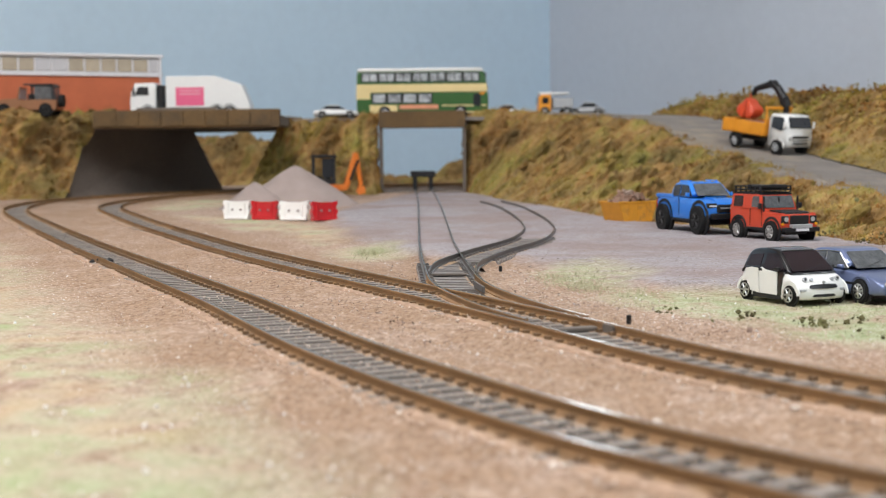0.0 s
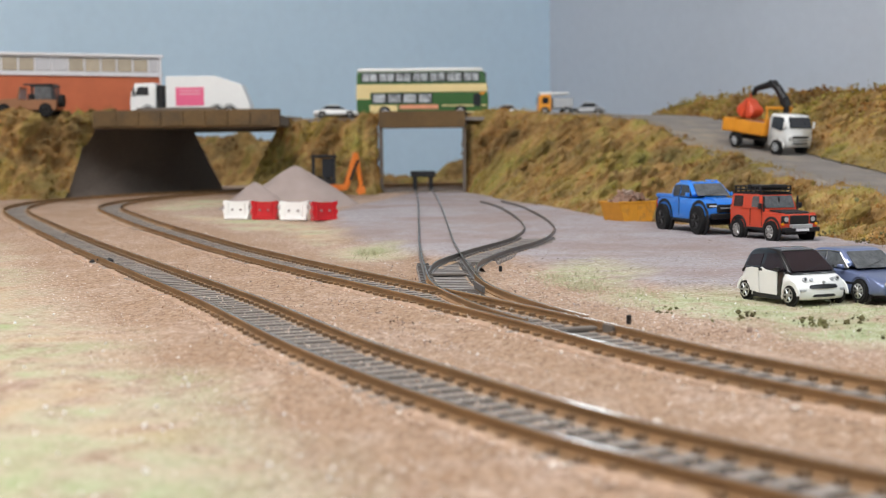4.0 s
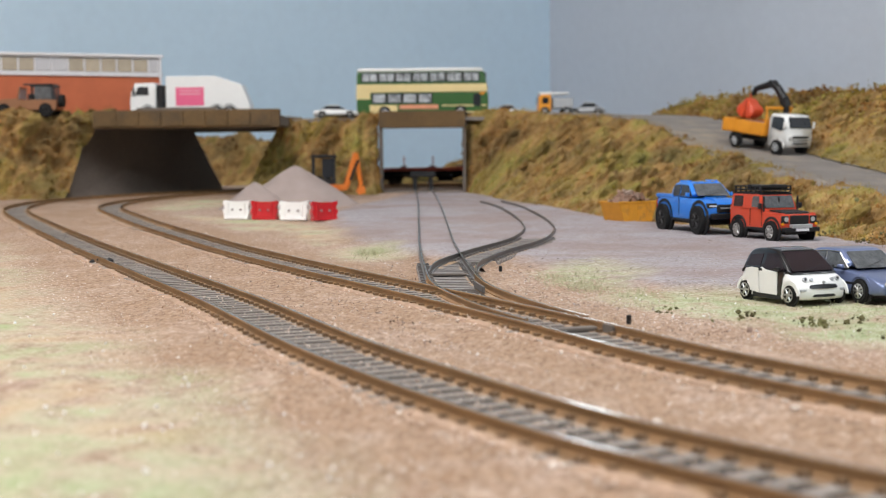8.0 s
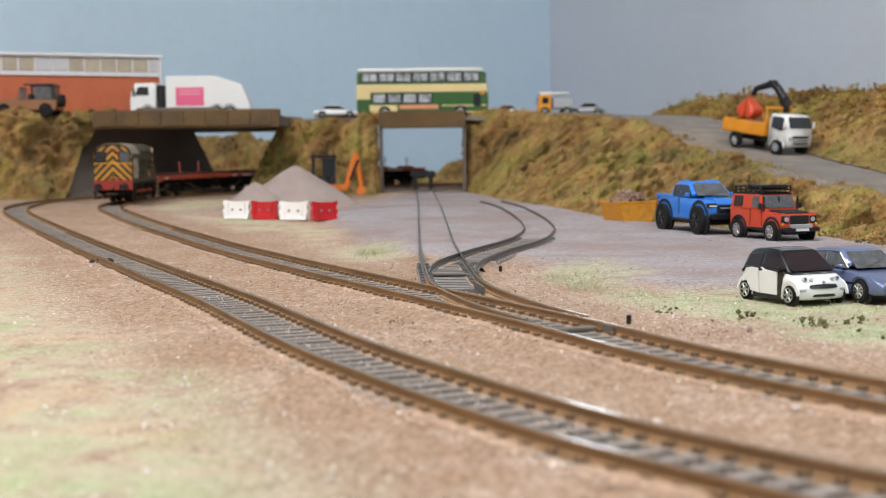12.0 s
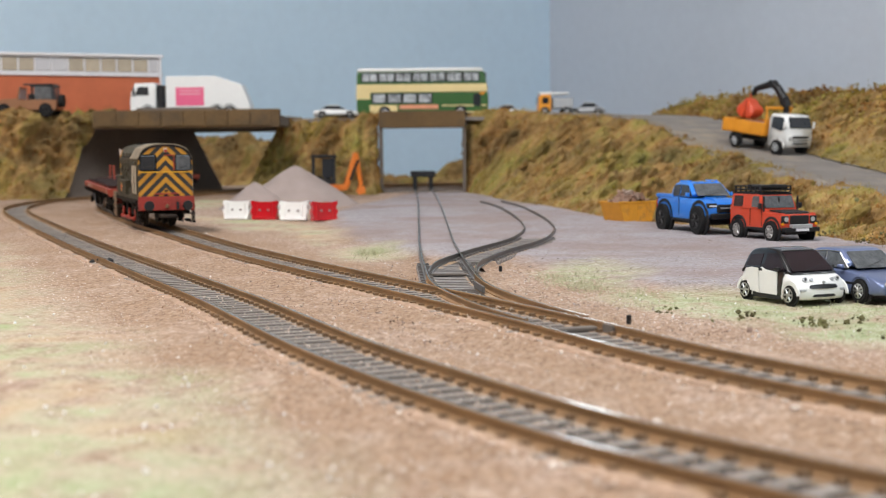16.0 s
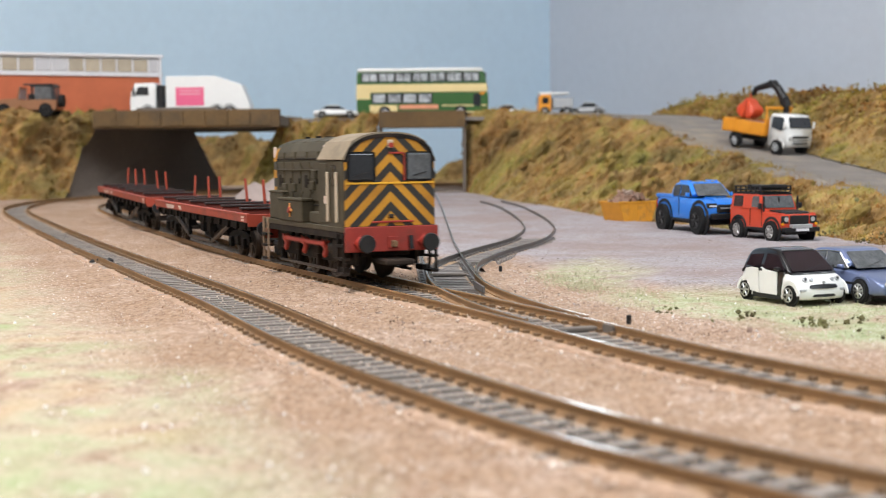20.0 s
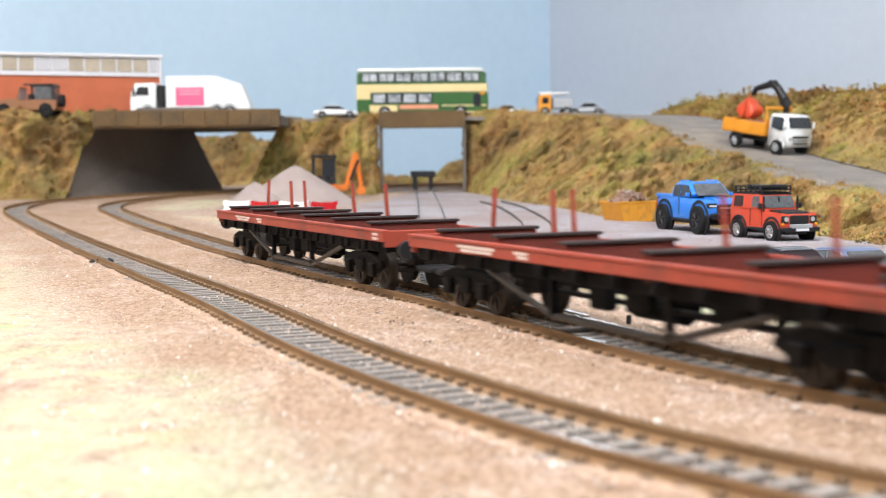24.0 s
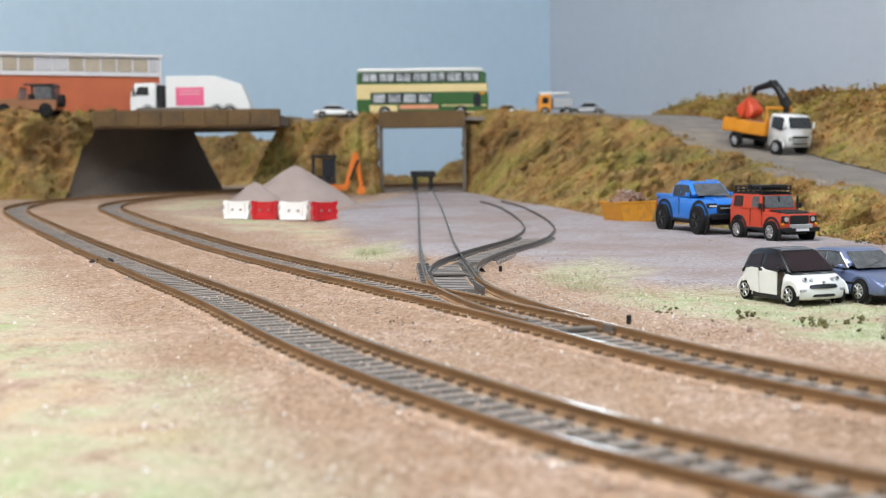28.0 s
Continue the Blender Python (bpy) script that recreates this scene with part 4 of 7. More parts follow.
    part("air_intake", shell([(16.4, 2.6), (16.6, 3.7), (17.5, 3.6), (17.7, 2.7)], 5.0, 17, (0, 1, 0.0), 0.9, 0.3, 0), M_black, root)
    part("badge", cyl(bmesh.new(), (16.2, 0, 7.4), (16.7, 0, 7.7), 0.5, seg=10), M_chrome, root)
    return root


def slate_coupe():
    root = tagged(empty("coupe_car", Matrix()), "metallic slate blue model coupe with rear spoiler", "car", "model road vehicles")
    W = 11.0
    part("body", shell([(-28.5, 3.4), (-29, 8.0), (-27.5, 10.6), (-16, 11.0), (9, 10.8), (22, 9.2), (28, 7.6), (29.4, 5.4), (28.6, 2.6), (-27, 2.4)], W, 29, (7, 12, 0.06), 2.4), M_slate, root, smooth=True)
    part("cabin", shell([(-20.5, 10.6), (-12, 16.2), (-8.5, 17.3), (2.4, 17.5), (5.0, 16.6), (12.6, 10.8)], W - 0.6, 29, (10.4, 17.5, 0.24), 1.6), M_slate, root, smooth=True)
    part("windscreen", hull([(11.9, 11.2), (5.2, 16.3), (5.8, 16.5), (12.7, 11.2)], W - 2.2, 0.1, (10.4, 17.5), 0.2), M_grey_glass, root)
    part("rear_window", hull([(-19.9, 11.2), (-12.1, 15.8), (-12.7, 16.1), (-20.7, 11.2)], W - 2.2, 0.1, (10.4, 17.5), 0.2), M_grey_glass, root)
    part("spoiler", cube(-29.6, -25.6, -W + 0.5, W - 0.5, 12.8, 13.5, 0.25), M_slate, root)
    for s in (-1, 1):
        part("spoiler_foot", cube(-28, -26, s * 8 - 0.4, s * 8 + 0.4, 10.4, 12.9, 0.1), M_slate, root)
        for pts in ([(-2.2, 11.3), (-2.2, 16.3), (3.6, 16.0), (9.6, 11.3)], [(-14.8, 11.3), (-9.6, 15.8), (-3.2, 16.3), (-3.2, 11.3)]):
            w = hull(pts, 0.25, 0.05)
            bmesh.ops.rotate(w, cent=(0, 0, 10.6), matrix=Matrix.Rotation(s * radians(17), 3, "X"), verts=w.verts)
            bmesh.ops.translate(w, vec=(0, s * (W - 0.85), 0), verts=w.verts)
            part("side_window", w, M_grey_glass, root)
        for a, b in (((-2.7, 11.3), (-2.7, 16.4)), ((-3.0, 16.5), (3.8, 16.2)), ((3.8, 16.2), (9.9, 11.2)), ((-15.0, 11.2), (-9.6, 16.0)), ((-9.6, 16.0), (-3.0, 16.5)), ((-15.0, 11.2), (9.9, 11.2))):
            q = [s * (W - 0.75 - (z - 10.6) * 0.30) for _, z in (a, b)]
            part("window_trim", cyl(bmesh.new(), (a[0], q[0], a[1]), (b[0], q[1], b[1]), 0.2, seg=5), M_chrome, root, "thin bright window trim")
        part("mirror", cube(6.5, 8.6, s * (W + 0.4) - 0.9, s * (W + 0.4) + 0.9, 11.0, 12.4, 0.35), M_slate, root)
        part("side_strip", cube(-20, 18, s * (W - 0.05) - 0.25, s * (W - 0.05) + 0.25, 6.0, 6.8, 0.1), M_black, root)
        part("door_gap", cube(-3.0, -2.75, s * (W - 0.02) - 0.2, s * (W - 0.02) + 0.2, 3.8, 10.6), M_black, root)
        part("headlamp", cube(27.4, 29.2, s * 7.4 - 2.4, s * 7.4 + 2.4, 6.2, 7.8, 0.3), M_lamp, root)
        for x in (-16.6, 17.2):
            arch(root, x, s, W - 0.35, 4.1, M_slate, 0.5)
            wheel(root, x, s * (W - 0.7), 4.1, 3.2, spokes=8)
    part("grille", cube(28.4, 29.5, -4.4, 4.4, 5.2, 6.4, 0.2), M_black, root)
    part("bumper", cube(27.4, 29.9, -W + 1.4, W - 1.4, 2.8, 4.6, 0.5), M_slate, root)
    part("air_intake", cube(29.2, 30.0, -6, 6, 3.0, 4.0, 0.2), M_black, root)
    part("bumper_strip", cube(28.6, 30.1, -W + 1.2, W - 1.2, 4.7, 5.1, 0.1), M_chrome, root)
    part("wiper", cyl(bmesh.new(), (12.8, -5, 11.6), (10.6, 3, 13.3), 0.1, seg=5), M_black, root)
    return root


def blue_pickup():
    root = tagged(empty("pickup_truck", Matrix()), "bright blue lifted model pickup truck with chunky black tyres", "pickup truck", "model road vehicles")
    W = 12.6
    part("body", shell([(-32.5, 10.5), (-33.2, 14.5), (-33.0, 20.6), (-9, 20.9), (9, 20.6), (24, 19.6), (31.5, 18.2), (33.6, 15.4), (33.0, 10.4), (27, 7.8), (-26, 8.2)], W, 33, (16, 22, 0.05), 1.6), M_blue, root, smooth=True)
    part("cabin", shell([(-14.6, 20.2), (-12.8, 26.8), (-10.0, 29.4), (3, 29.8), (7.0, 28.6), (16, 20.4)], W - 0.5, 33, (20, 29.8, 0.18), 1.0), M_blue, root, smooth=True)
    part("bed_floor", cube(-31.4, -11.5, -W + 2, W - 2, 20.6, 21.2), M_black, root)
    part("windscreen", hull([(15.4, 21.6), (7.5, 28.1), (8.5, 28.5), (16.8, 21.7)], W - 2.4, 0.1, (20, 29.8), 0.17), M_grey_glass, root)
    part("rear_window", hull([(-13.9, 22), (-12.9, 26.4), (-13.4, 26.6), (-14.5, 22)], W - 3.0, 0.1), M_glass, root)
    part("bonnet_scoop", cube(19.5, 23.5, -2.8, 2.8, 19.4, 20.7, 0.4), M_black, root)
    for k in range(3):
        part("roof_lamp", cube(4.6, 6.2, -6 + 5 * k, -4 + 5 * k, 29.2, 29.9, 0.2), M_lamp, root)
    for s in (-1, 1):
        for pts in ([(-11.6, 21.3), (-10.8, 27.6), (-3.0, 28.0), (-3.0, 21.3)], [(-1.8, 21.3), (-1.8, 28.0), (6.0, 27.6), (12.8, 21.3)]):
            w = hull(pts, 0.25, 0.05)
            bmesh.ops.rotate(w, cent=(0, 0, 20.4), matrix=Matrix.Rotation(s * radians(12), 3, "X"), verts=w.verts)
            bmesh.ops.translate(w, vec=(0, s * (W - 0.5), 0), verts=w.verts)
            part("side_window", w, M_glass, root)
        part("bed_side", cube(-32.8, -10.8, s * (W - 1.0) - 0.8, s * (W - 1.0) + 0.8, 20.2, 22.4, 0.3), M_blue, root)
        part("mirror", cube(9.2, 11.6, s * (W + 1.0) - 1.1, s * (W + 1.0) + 1.1, 21.2, 23.4, 0.4), M_blue, root)
        part("step_bar", cube(-11, 12, s * (W + 0.2) - 0.7, s * (W + 0.2) + 0.7, 7.4, 8.6, 0.3), M_black, root)
        part("door_gap", cube(-2.5, -2.2, s * (W - 0.02) - 0.2, s * (W - 0.02) + 0.2, 10.5, 20.4), M_black, root)
        part("headlamp_bezel", cube(29.6, 32.9, s * 9.4 - 2.9, s * 9.4 + 2.9, 15.2, 17.9, 0.5), M_black, root)
        part("headlamp", cube(31.0, 33.2, s * 9.2 - 2.4, s * 9.2 + 2.4, 15.8, 16.9, 0.4), M_white, root)
        part("door_handle", cube(-7.0, -4.4, s * (W + 0.1) - 0.3, s * (W + 0.1) + 0.3, 18.6, 19.3, 0.15), M_blue, root)
        part("tail_lamp", cube(-33.6, -32.6, s * (W - 1.6) - 1.0, s * (W - 1.6) + 1.0, 13.5, 18.5, 0.3), M_barrier_red, root)
        part("fog_lamp", cube(32.6, 33.8, s * 8.4 - 1.2, s * 8.4 + 1.2, 10.8, 12.2, 0.3), M_lamp, root)
        for x in (-21.5, 22.5):
            arch(root, x, s, W - 0.3, 8.2, M_black, 1.3)
            wheel(root, x, s * (W - 0.6), 8.2, 5.4, rim=M_black, spokes=6, rim_share=0.55)
    part("grille", cube(32.4, 34.2, -7.0, 7.0, 12.6, 17.2, 0.6), M_black, root)
    part("grille_bar", cube(34.0, 34.5, -5.4, 5.4, 14.8, 15.5, 0.15), M_grey, root)
    part("bonnet_ridge", hull([(13.5, 19.9), (15, 21.2), (26, 20.2), (30, 18.6)], 6.4, 0.5), M_blue, root)
    part("roof_rail", cube(-9.5, 4.5, -8.6, -7.8, 29.3, 30.3, 0.2), M_blue, root)
    part("roof_rail", cube(-9.5, 4.5, 7.8, 8.6, 29.3, 30.3, 0.2), M_blue, root)
    part("wiper", cyl(bmesh.new(), (16.9, -6, 21.7), (15.0, 3, 23.2), 0.15, seg=5), M_black, root)
    part("bumper", cube(31.8, 34.6, -W + 1.6, W - 1.6, 9.0, 12.2, 0.7), M_black, root)
    part("tailgate", cube(-33.8, -32.4, -W + 1.8, W - 1.8, 13, 21.8, 0.3), M_blue, root)
    part("chassis", cube(-29, 29, -8, 8, 5.6, 9.0, 0.5), M_black, root)
    return root


def red_offroader():
    root = tagged(empty("offroad_car", Matrix()), "boxy orange-red model off-roader with black bonnet and roof rack", "car", "model road vehicles")
    W = 11.6
    part("body", hull([(-24.5, 8.2), (-24.8, 18.0), (7.4, 18.0), (8.2, 17.0), (24.4, 15.6), (25.2, 14.4), (25.2, 8.4), (22, 6.8), (-22, 6.8)], W, 0.5, (14, 19), 0.03), M_red, root, smooth=False)
    part("cabin", hull([(-24.6, 17.8), (-23.8, 25.6), (-22.4, 26.6), (2.6, 26.6), (4.0, 25.6), (7.6, 17.6)], W - 0.3, 0.5, (18, 26.6), 0.1), M_red, root)
    part("roof_panel", hull([(-23.8, 25.8), (-22.8, 27.2), (2.6, 27.2), (4.2, 25.8)], W - 1.2, 0.3), M_black, root, "black roof skin")
    part("windscreen", hull([(7.1, 18.6), (4.2, 25.0), (4.8, 25.2), (7.9, 18.6)], W - 2.2, 0.1), M_grey_glass, root)
    part("bonnet", hull([(9.0, 16.6), (9.2, 17.6), (22.4, 16.6), (23.6, 15.6), (23.4, 14.8)], W - 3.4, 0.3), M_black, root, "matt black bonnet panel")
    part("rear_window", cube(-25.1, -24.3, -7.5, 7.5, 19.2, 24.4, 0.2), M_glass, root)
    b = bmesh.new()
    part("spare_wheel", cyl(b, (-25, 0, 13.5), (-28, 0, 13.5), 5.2, seg=20), M_tyre, root)
    for s in (-1, 1):
        for x0, x1, nm, mm in ((-21.4, -12.2, "rear_side_window", M_glass), (-3.4, 4.2, "door_window", M_grey_glass)):
            w = hull([(x0, 18.9), (x0 + 0.3, 25.0), (x1 - (1.4 if x1 > 0 else 0.2), 25.0), (x1, 18.9)], 0.3, 0.1)
            bmesh.ops.rotate(w, cent=(0, 0, 18), matrix=Matrix.Rotation(s * radians(7.5), 3, "X"), verts=w.verts)
            bmesh.ops.translate(w, vec=(0, s * (W - 0.35), 0), verts=w.verts)
            part(nm, w, mm, root)
        for x in (-4.4, 7.0):
            part("door_gap", cube(x, x + 0.25, s * (W - 0.05) - 0.2, s * (W - 0.05) + 0.2, 8.6, 18.0), M_black, root)
        part("mirror", cube(6.4, 8.4, s * (W + 1.3) - 1.0, s * (W + 1.3) + 1.0, 18.2, 21.2, 0.3), M_black, root)
        part("sill_strip", cube(-9, 9, s * (W + 0.05) - 0.4, s * (W + 0.05) + 0.4, 6.6, 8.0, 0.15), M_black, root)
        bl = bmesh.new()
        part("lamp_surround", cube(24.6, 25.5, s * 9.0 - 2.3, s * 9.0 + 2.3, 10.6, 14.8, 0.3), M_black, root)
        part("headlamp", cyl(bl, (24.8, s * 8.4, 12.9), (25.9, s * 8.4, 12.9), 1.3, seg=16), M_lamp, root)
        part("wing_lip", cube(9.5, 24.2, s * 9.8 - 1.4, s * 9.8 + 1.4, 15.6, 16.2, 0.2), M_red, root)
        part("snorkel", cube(7.6, 8.6, s * 10.9 - 0.5, s * 10.9 + 0.5, 15.5, 25.0, 0.2), M_black, root)
        bl = bmesh.new()
        part("indicator", cyl(bl, (24.8, s * 10.6, 10.4), (25.6, s * 10.6, 10.4), 0.8, seg=10), M_amber, root)
        for x in (-15.6, 16.6):
            arch(root, x, s, W - 0.15, 6.0, M_black, 1.0)
            wheel(root, x, s * (W - 0.7), 6.0, 4.2, rim=M_chrome, spokes=8, rim_share=0.6)
    part("grille", cube(24.8, 25.8, -6.0, 6.0, 10.2, 15.0, 0.3), M_black, root)
    part("bumper", cube(25.2, 28.2, -W + 0.2, W - 0.2, 6.2, 8.6, 0.4), M_black, root)
    part("winch_plate", cube(25.4, 28.5, -6.5, 6.5, 8.2, 10.2, 0.3), M_grey, root, "bare grey front plate")
    part("spare_tyre_on_rack", cyl(bmesh.new(), (-15, 0, 28.6), (-15, 0, 31.0), 5.4, seg=20), M_tyre, root)
    part("roof_box", cube(-8.5, 2.6, -8.6, 8.6, 28.6, 31.2, 0.6), M_black, root, "black covered roof load")
    part("screen_bar", cube(5.8, 6.6, -0.4, 0.4, 18.6, 24.6), M_black, root)
    part("number_plate", cube(28.2, 28.6, -4.0, 4.0, 6.6, 8.0, 0.05), M_pale, root)
    part("chassis", cube(-23, 23, -7, 7, 4.4, 7.0, 0.4), M_black, root)
    rack = empty("roof_rack", Matrix())
    rack.parent = root
    for y in (-9.6, 9.6):
        for z in (28.2, 30.0):
            part("rail", cube(-22.5, 3.5, y - 0.35, y + 0.35, z, z + 0.7, 0.1), M_black, rack)
        for x in range(-22, 5, 5):
            part("post", cube(x, x + 0.7, y - 0.3, y + 0.3, 27.0, 30.4), M_black, rack)
    for x in np.linspace(-22.5, 3.0, 12):
        part("slat", cube(x, x + 1.7, -9.6, 9.6, 28.1, 28.6), M_black, rack)
    for x in (-22.7, 3.2):
        part("end_rail", cube(x, x + 0.7, -9.9, 9.9, 29.8, 30.6), M_black, rack)
    return root


def crane_tipper():
    root = tagged(empty("tipper_truck", Matrix()), "white-cab model tipper lorry with orange body and black loader crane", "truck", "model road vehicles")
    W = 14.0
    part("chassis", cube(-36, 26, -6, 6, 7.0, 10.5, 0.4), M_black, root)
    part("cab", hull([(13.5, 7.6), (13.2, 26.5), (14.5, 30.0), (16.5, 31.2), (29.0, 31.2), (31.0, 30.2), (34.6, 21.0), (35.4, 12.0), (35.2, 7.6), (33, 6.4), (15, 6.4)], W, 1.1, (22, 34), 0.1, 0.05, 35), M_white, root, smooth=True)
    part("windscreen", hull([(34.2, 21.4), (31.3, 29.4), (32.1, 29.6), (35.1, 21.4)], W - 2.0, 0.2, (20, 34), 0.1), M_glass, root)
    part("grille", cube(34.9, 35.9, -8.5, 8.5, 13.2, 15.2, 0.2), M_black, root)
    part("bumper_slot", cube(34.9, 35.9, -8, 8, 8.6, 10.0, 0.2), M_black, root)
    part("lower_slot", cube(34.9, 35.9, -8, 8, 11.2, 12.0, 0.2), M_black, root)
    for s in (-1, 1):
        w = hull([(17.5, 20.4), (17.5, 29.0), (28.6, 29.0), (32.0, 20.8), (27.5, 18.6)], 0.3, 0.2)
        bmesh.ops.rotate(w, cent=(0, 0, 22), matrix=Matrix.Rotation(s * radians(7), 3, "X"), verts=w.verts)
        bmesh.ops.translate(w, vec=(0, s * (W + 0.0), 0), verts=w.verts)
        part("side_window", w, M_glass, root)
        part("headlamp", cube(34.0, 35.8, s * 10.6 - 1.8, s * 10.6 + 1.8, 11.4, 14.6, 0.5), M_lamp, root)
        part("door_gap", cube(17.0, 17.3, s * W - 0.2, s * W + 0.2, 9, 29), M_grey, root)
        part("mirror", cube(32.0, 33.4, s * (W + 1.8) - 1.0, s * (W + 1.8) + 1.0, 21, 26, 0.3), M_white, root)
        for x in (-21.0, 24.5):
            arch(root, x, s, W - 0.5, 5.6, M_white if x > 0 else M_black, 0.7)
            wheel(root, x, s * (W - 0.8), 5.6, 4.4, rim=M_grey, spokes=6, rim_share=0.6)
        part("drop_side", cube(-37, 9.0, s * (W + 0.4) - 0.6, s * (W + 0.4) + 0.6, 12.8, 22.6, 0.3), M_gold, root)
        for x in (-36.5, -22, -7, 7.5):
            part("side_post", cube(x, x + 1.2, s * (W + 1.0) - 0.4, s * (W + 1.0) + 0.4, 12.4, 22.8, 0.15), M_gold, root)
    part("body_floor", cube(-37, 9, -W, W, 12.0, 13.2), M_gold, root)
    part("tail_board", cube(-38, -36.8, -W, W, 12.8, 22.6, 0.3), M_gold, root)
    part("head_board", cube(8.6, 9.8, -W, W, 12.8, 26.0, 0.3), M_gold, root)
    part("head_bar", cube(8.4, 10.6, -W - 0.5, W + 0.5, 33.4, 36.0, 0.4), M_gold, root, "orange guard bar behind the cab")
    for s in (-1, 1):
        part("bar_post", cube(8.8, 10.2, s * 12.6 - 0.7, s * 12.6 + 0.7, 26, 33.8), M_gold, root)
    bm = bmesh.new()
    for i in range(120):
        x, y = random.uniform(-35, 7), random.uniform(-12, 12)
        r = bmesh.ops.create_icosphere(bm, subdivisions=1, radius=random.uniform(1.2, 2.8))
        bmesh.ops.translate(bm, vec=(x, y, 17.5 + 3.0 * math.cos(y / 9) * math.cos(x / 22 + 0.6)), verts=r["verts"])
    tagged(part("sand_load", bm, mat("reddish_load", (0.36, 0.16, 0.10), 0.9, vary=0.25), root, "heap of reddish soil"), kind="stuff")
    crane = empty("loader_crane", Matrix())
    crane.parent = root
    part("pillar", cyl(bmesh.new(), (11.5, 6, 10), (11.5, 6, 40), 2.4, 2.2, 12), M_black, crane)
    boom = bmesh.new()
    for a, b, q0, q1 in (((11.5, 6, 36), (9.5, 5, 42), 3.6, 3.6), ((9.5, 5, 41.5), (1.5, 3.5, 50.5), 3.6, 3.2), ((1.5, 3.5, 50.5), (-3.5, 3, 53), 3.2, 3.0)):
        cyl(boom, a, b, q0, q1, 10)
    part("main_boom", boom, M_black, crane)
    part("jib", cyl(bmesh.new(), (-3, 3, 53), (-20, 2, 47.5), 2.9, 2.3, 10), M_black, crane)
    part("jib_tip", cyl(bmesh.new(), (-19.5, 2, 48), (-23.0, 2, 42.5), 2.2, 1.8, 10), M_black, crane)
    part("ram", cyl(bmesh.new(), (8, 4, 37), (3, 3, 46), 1.1, 0.8, 8), M_black, crane)
    part("knuckle", cyl(bmesh.new(), (-3, 0, 53), (-3, 6.0, 53), 2.9, seg=12), M_black, crane)
    part("grab_link", cyl(bmesh.new(), (-25, 2, 43), (-25, 2, 39), 0.9, seg=8), M_grab, crane)
    for s in (-1, 1):
        g = shell([(-25.2 + s * 0.2, 41), (-25 + s * 4, 36), (-25 + s * 10.5, 31.5), (-25 + s * 10, 27), (-25 + s * 5, 23.5), (-25.2 + s * 0.2, 23)][::s], 5.4, 30, (24, 43, 0.25), 0.0, 1.2)
        bmesh.ops.translate(g, vec=(0, 2, 0), verts=g.verts)
        part("grab_jaw", g, M_grab, crane, "red clamshell grab jaw", smooth=True)
    return root


def rubble_skip():
    root = tagged(empty("skip", Matrix()), "ochre yellow model skip heaped with brown rubble", "skip")
    t = bmesh.new()
    prism(t, [(-18.5, 16), (-19.2, 16), (-14.0, 0), (14.0, 0), (19.2, 16), (18.5, 16), (13.4, 1.0), (-13.4, 1.0)], -12.5, 12.5)
    part("shell", t, M_skip, root)
    for s in (-1, 1):
        w = bmesh.new()
        prism(w, [(-19.0, 16), (-14.0, 0), (14.0, 0), (19.0, 16)], s * 12.5 - 0.6, s * 12.5 + 0.6)
        side = part("side_plate", w, M_skip, root)
        for x in (-9, 0, 9):
            part("rib", cube(x - 0.6, x + 0.6, s * 13.1 - 0.4, s * 13.1 + 0.4, 0.6, 15.4), M_skip, side)
        part("rim", cube(-19.6, 19.6, s * 13 - 0.7, s * 13 + 0.7, 15.2, 16.6, 0.2), M_skip, root)
    bm = bmesh.new()
    for i in range(150):
        x, y = random.gauss(0, 8), random.uniform(-10.5, 10.5)
        if abs(x) > 16:
            continue
        r = bmesh.ops.create_cube(bm, size=random.uniform(2.0, 5.0))
        bmesh.ops.scale(bm, vec=(random.uniform(.6, 1.6), random.uniform(.5, 1.2), random.uniform(.3, .8)), verts=r["verts"])
        bmesh.ops.rotate(bm, matrix=Euler([random.uniform(0, 3) for _ in range(3)]).to_matrix(), verts=r["verts"])
        bmesh.ops.translate(bm, vec=(x, y, 14.5 + 9.5 * math.exp(-(x / 10) ** 2) * random.uniform(.3, 1)), verts=r["verts"])
    tagged(part("rubble", bm, island_mat("rubble_pieces", [(0.0, (0.16, 0.09, 0.06)), (0.5, (0.30, 0.17, 0.12)), (1.0, (0.40, 0.30, 0.24))]), root, "heap of broken brown bricks"), kind="stuff")
    return root


seat_on(small_hatchback(), 108.6, 403.0, 0.5, -66, 0, 0.885)
seat_on(slate_coupe(), 130.0, 411.0, 0.4, -68, 0, 0.91)
seat_on(blue_pickup(), 145.5, 733.0, rise(733) + 1.5, -74, 0, 0.975)
seat_on(red_offroader(), 171.0, 674.0, rise(674) + 1.2, -70, 0, 0.93)
seat_on(crane_tipper(), 271.0, 1090.0, 50.6, -59, 8.0, 1.04)
seat_on(rubble_skip(), 119.5, 836.0, rise(836) + 1.4, 30, 0, 0.79)


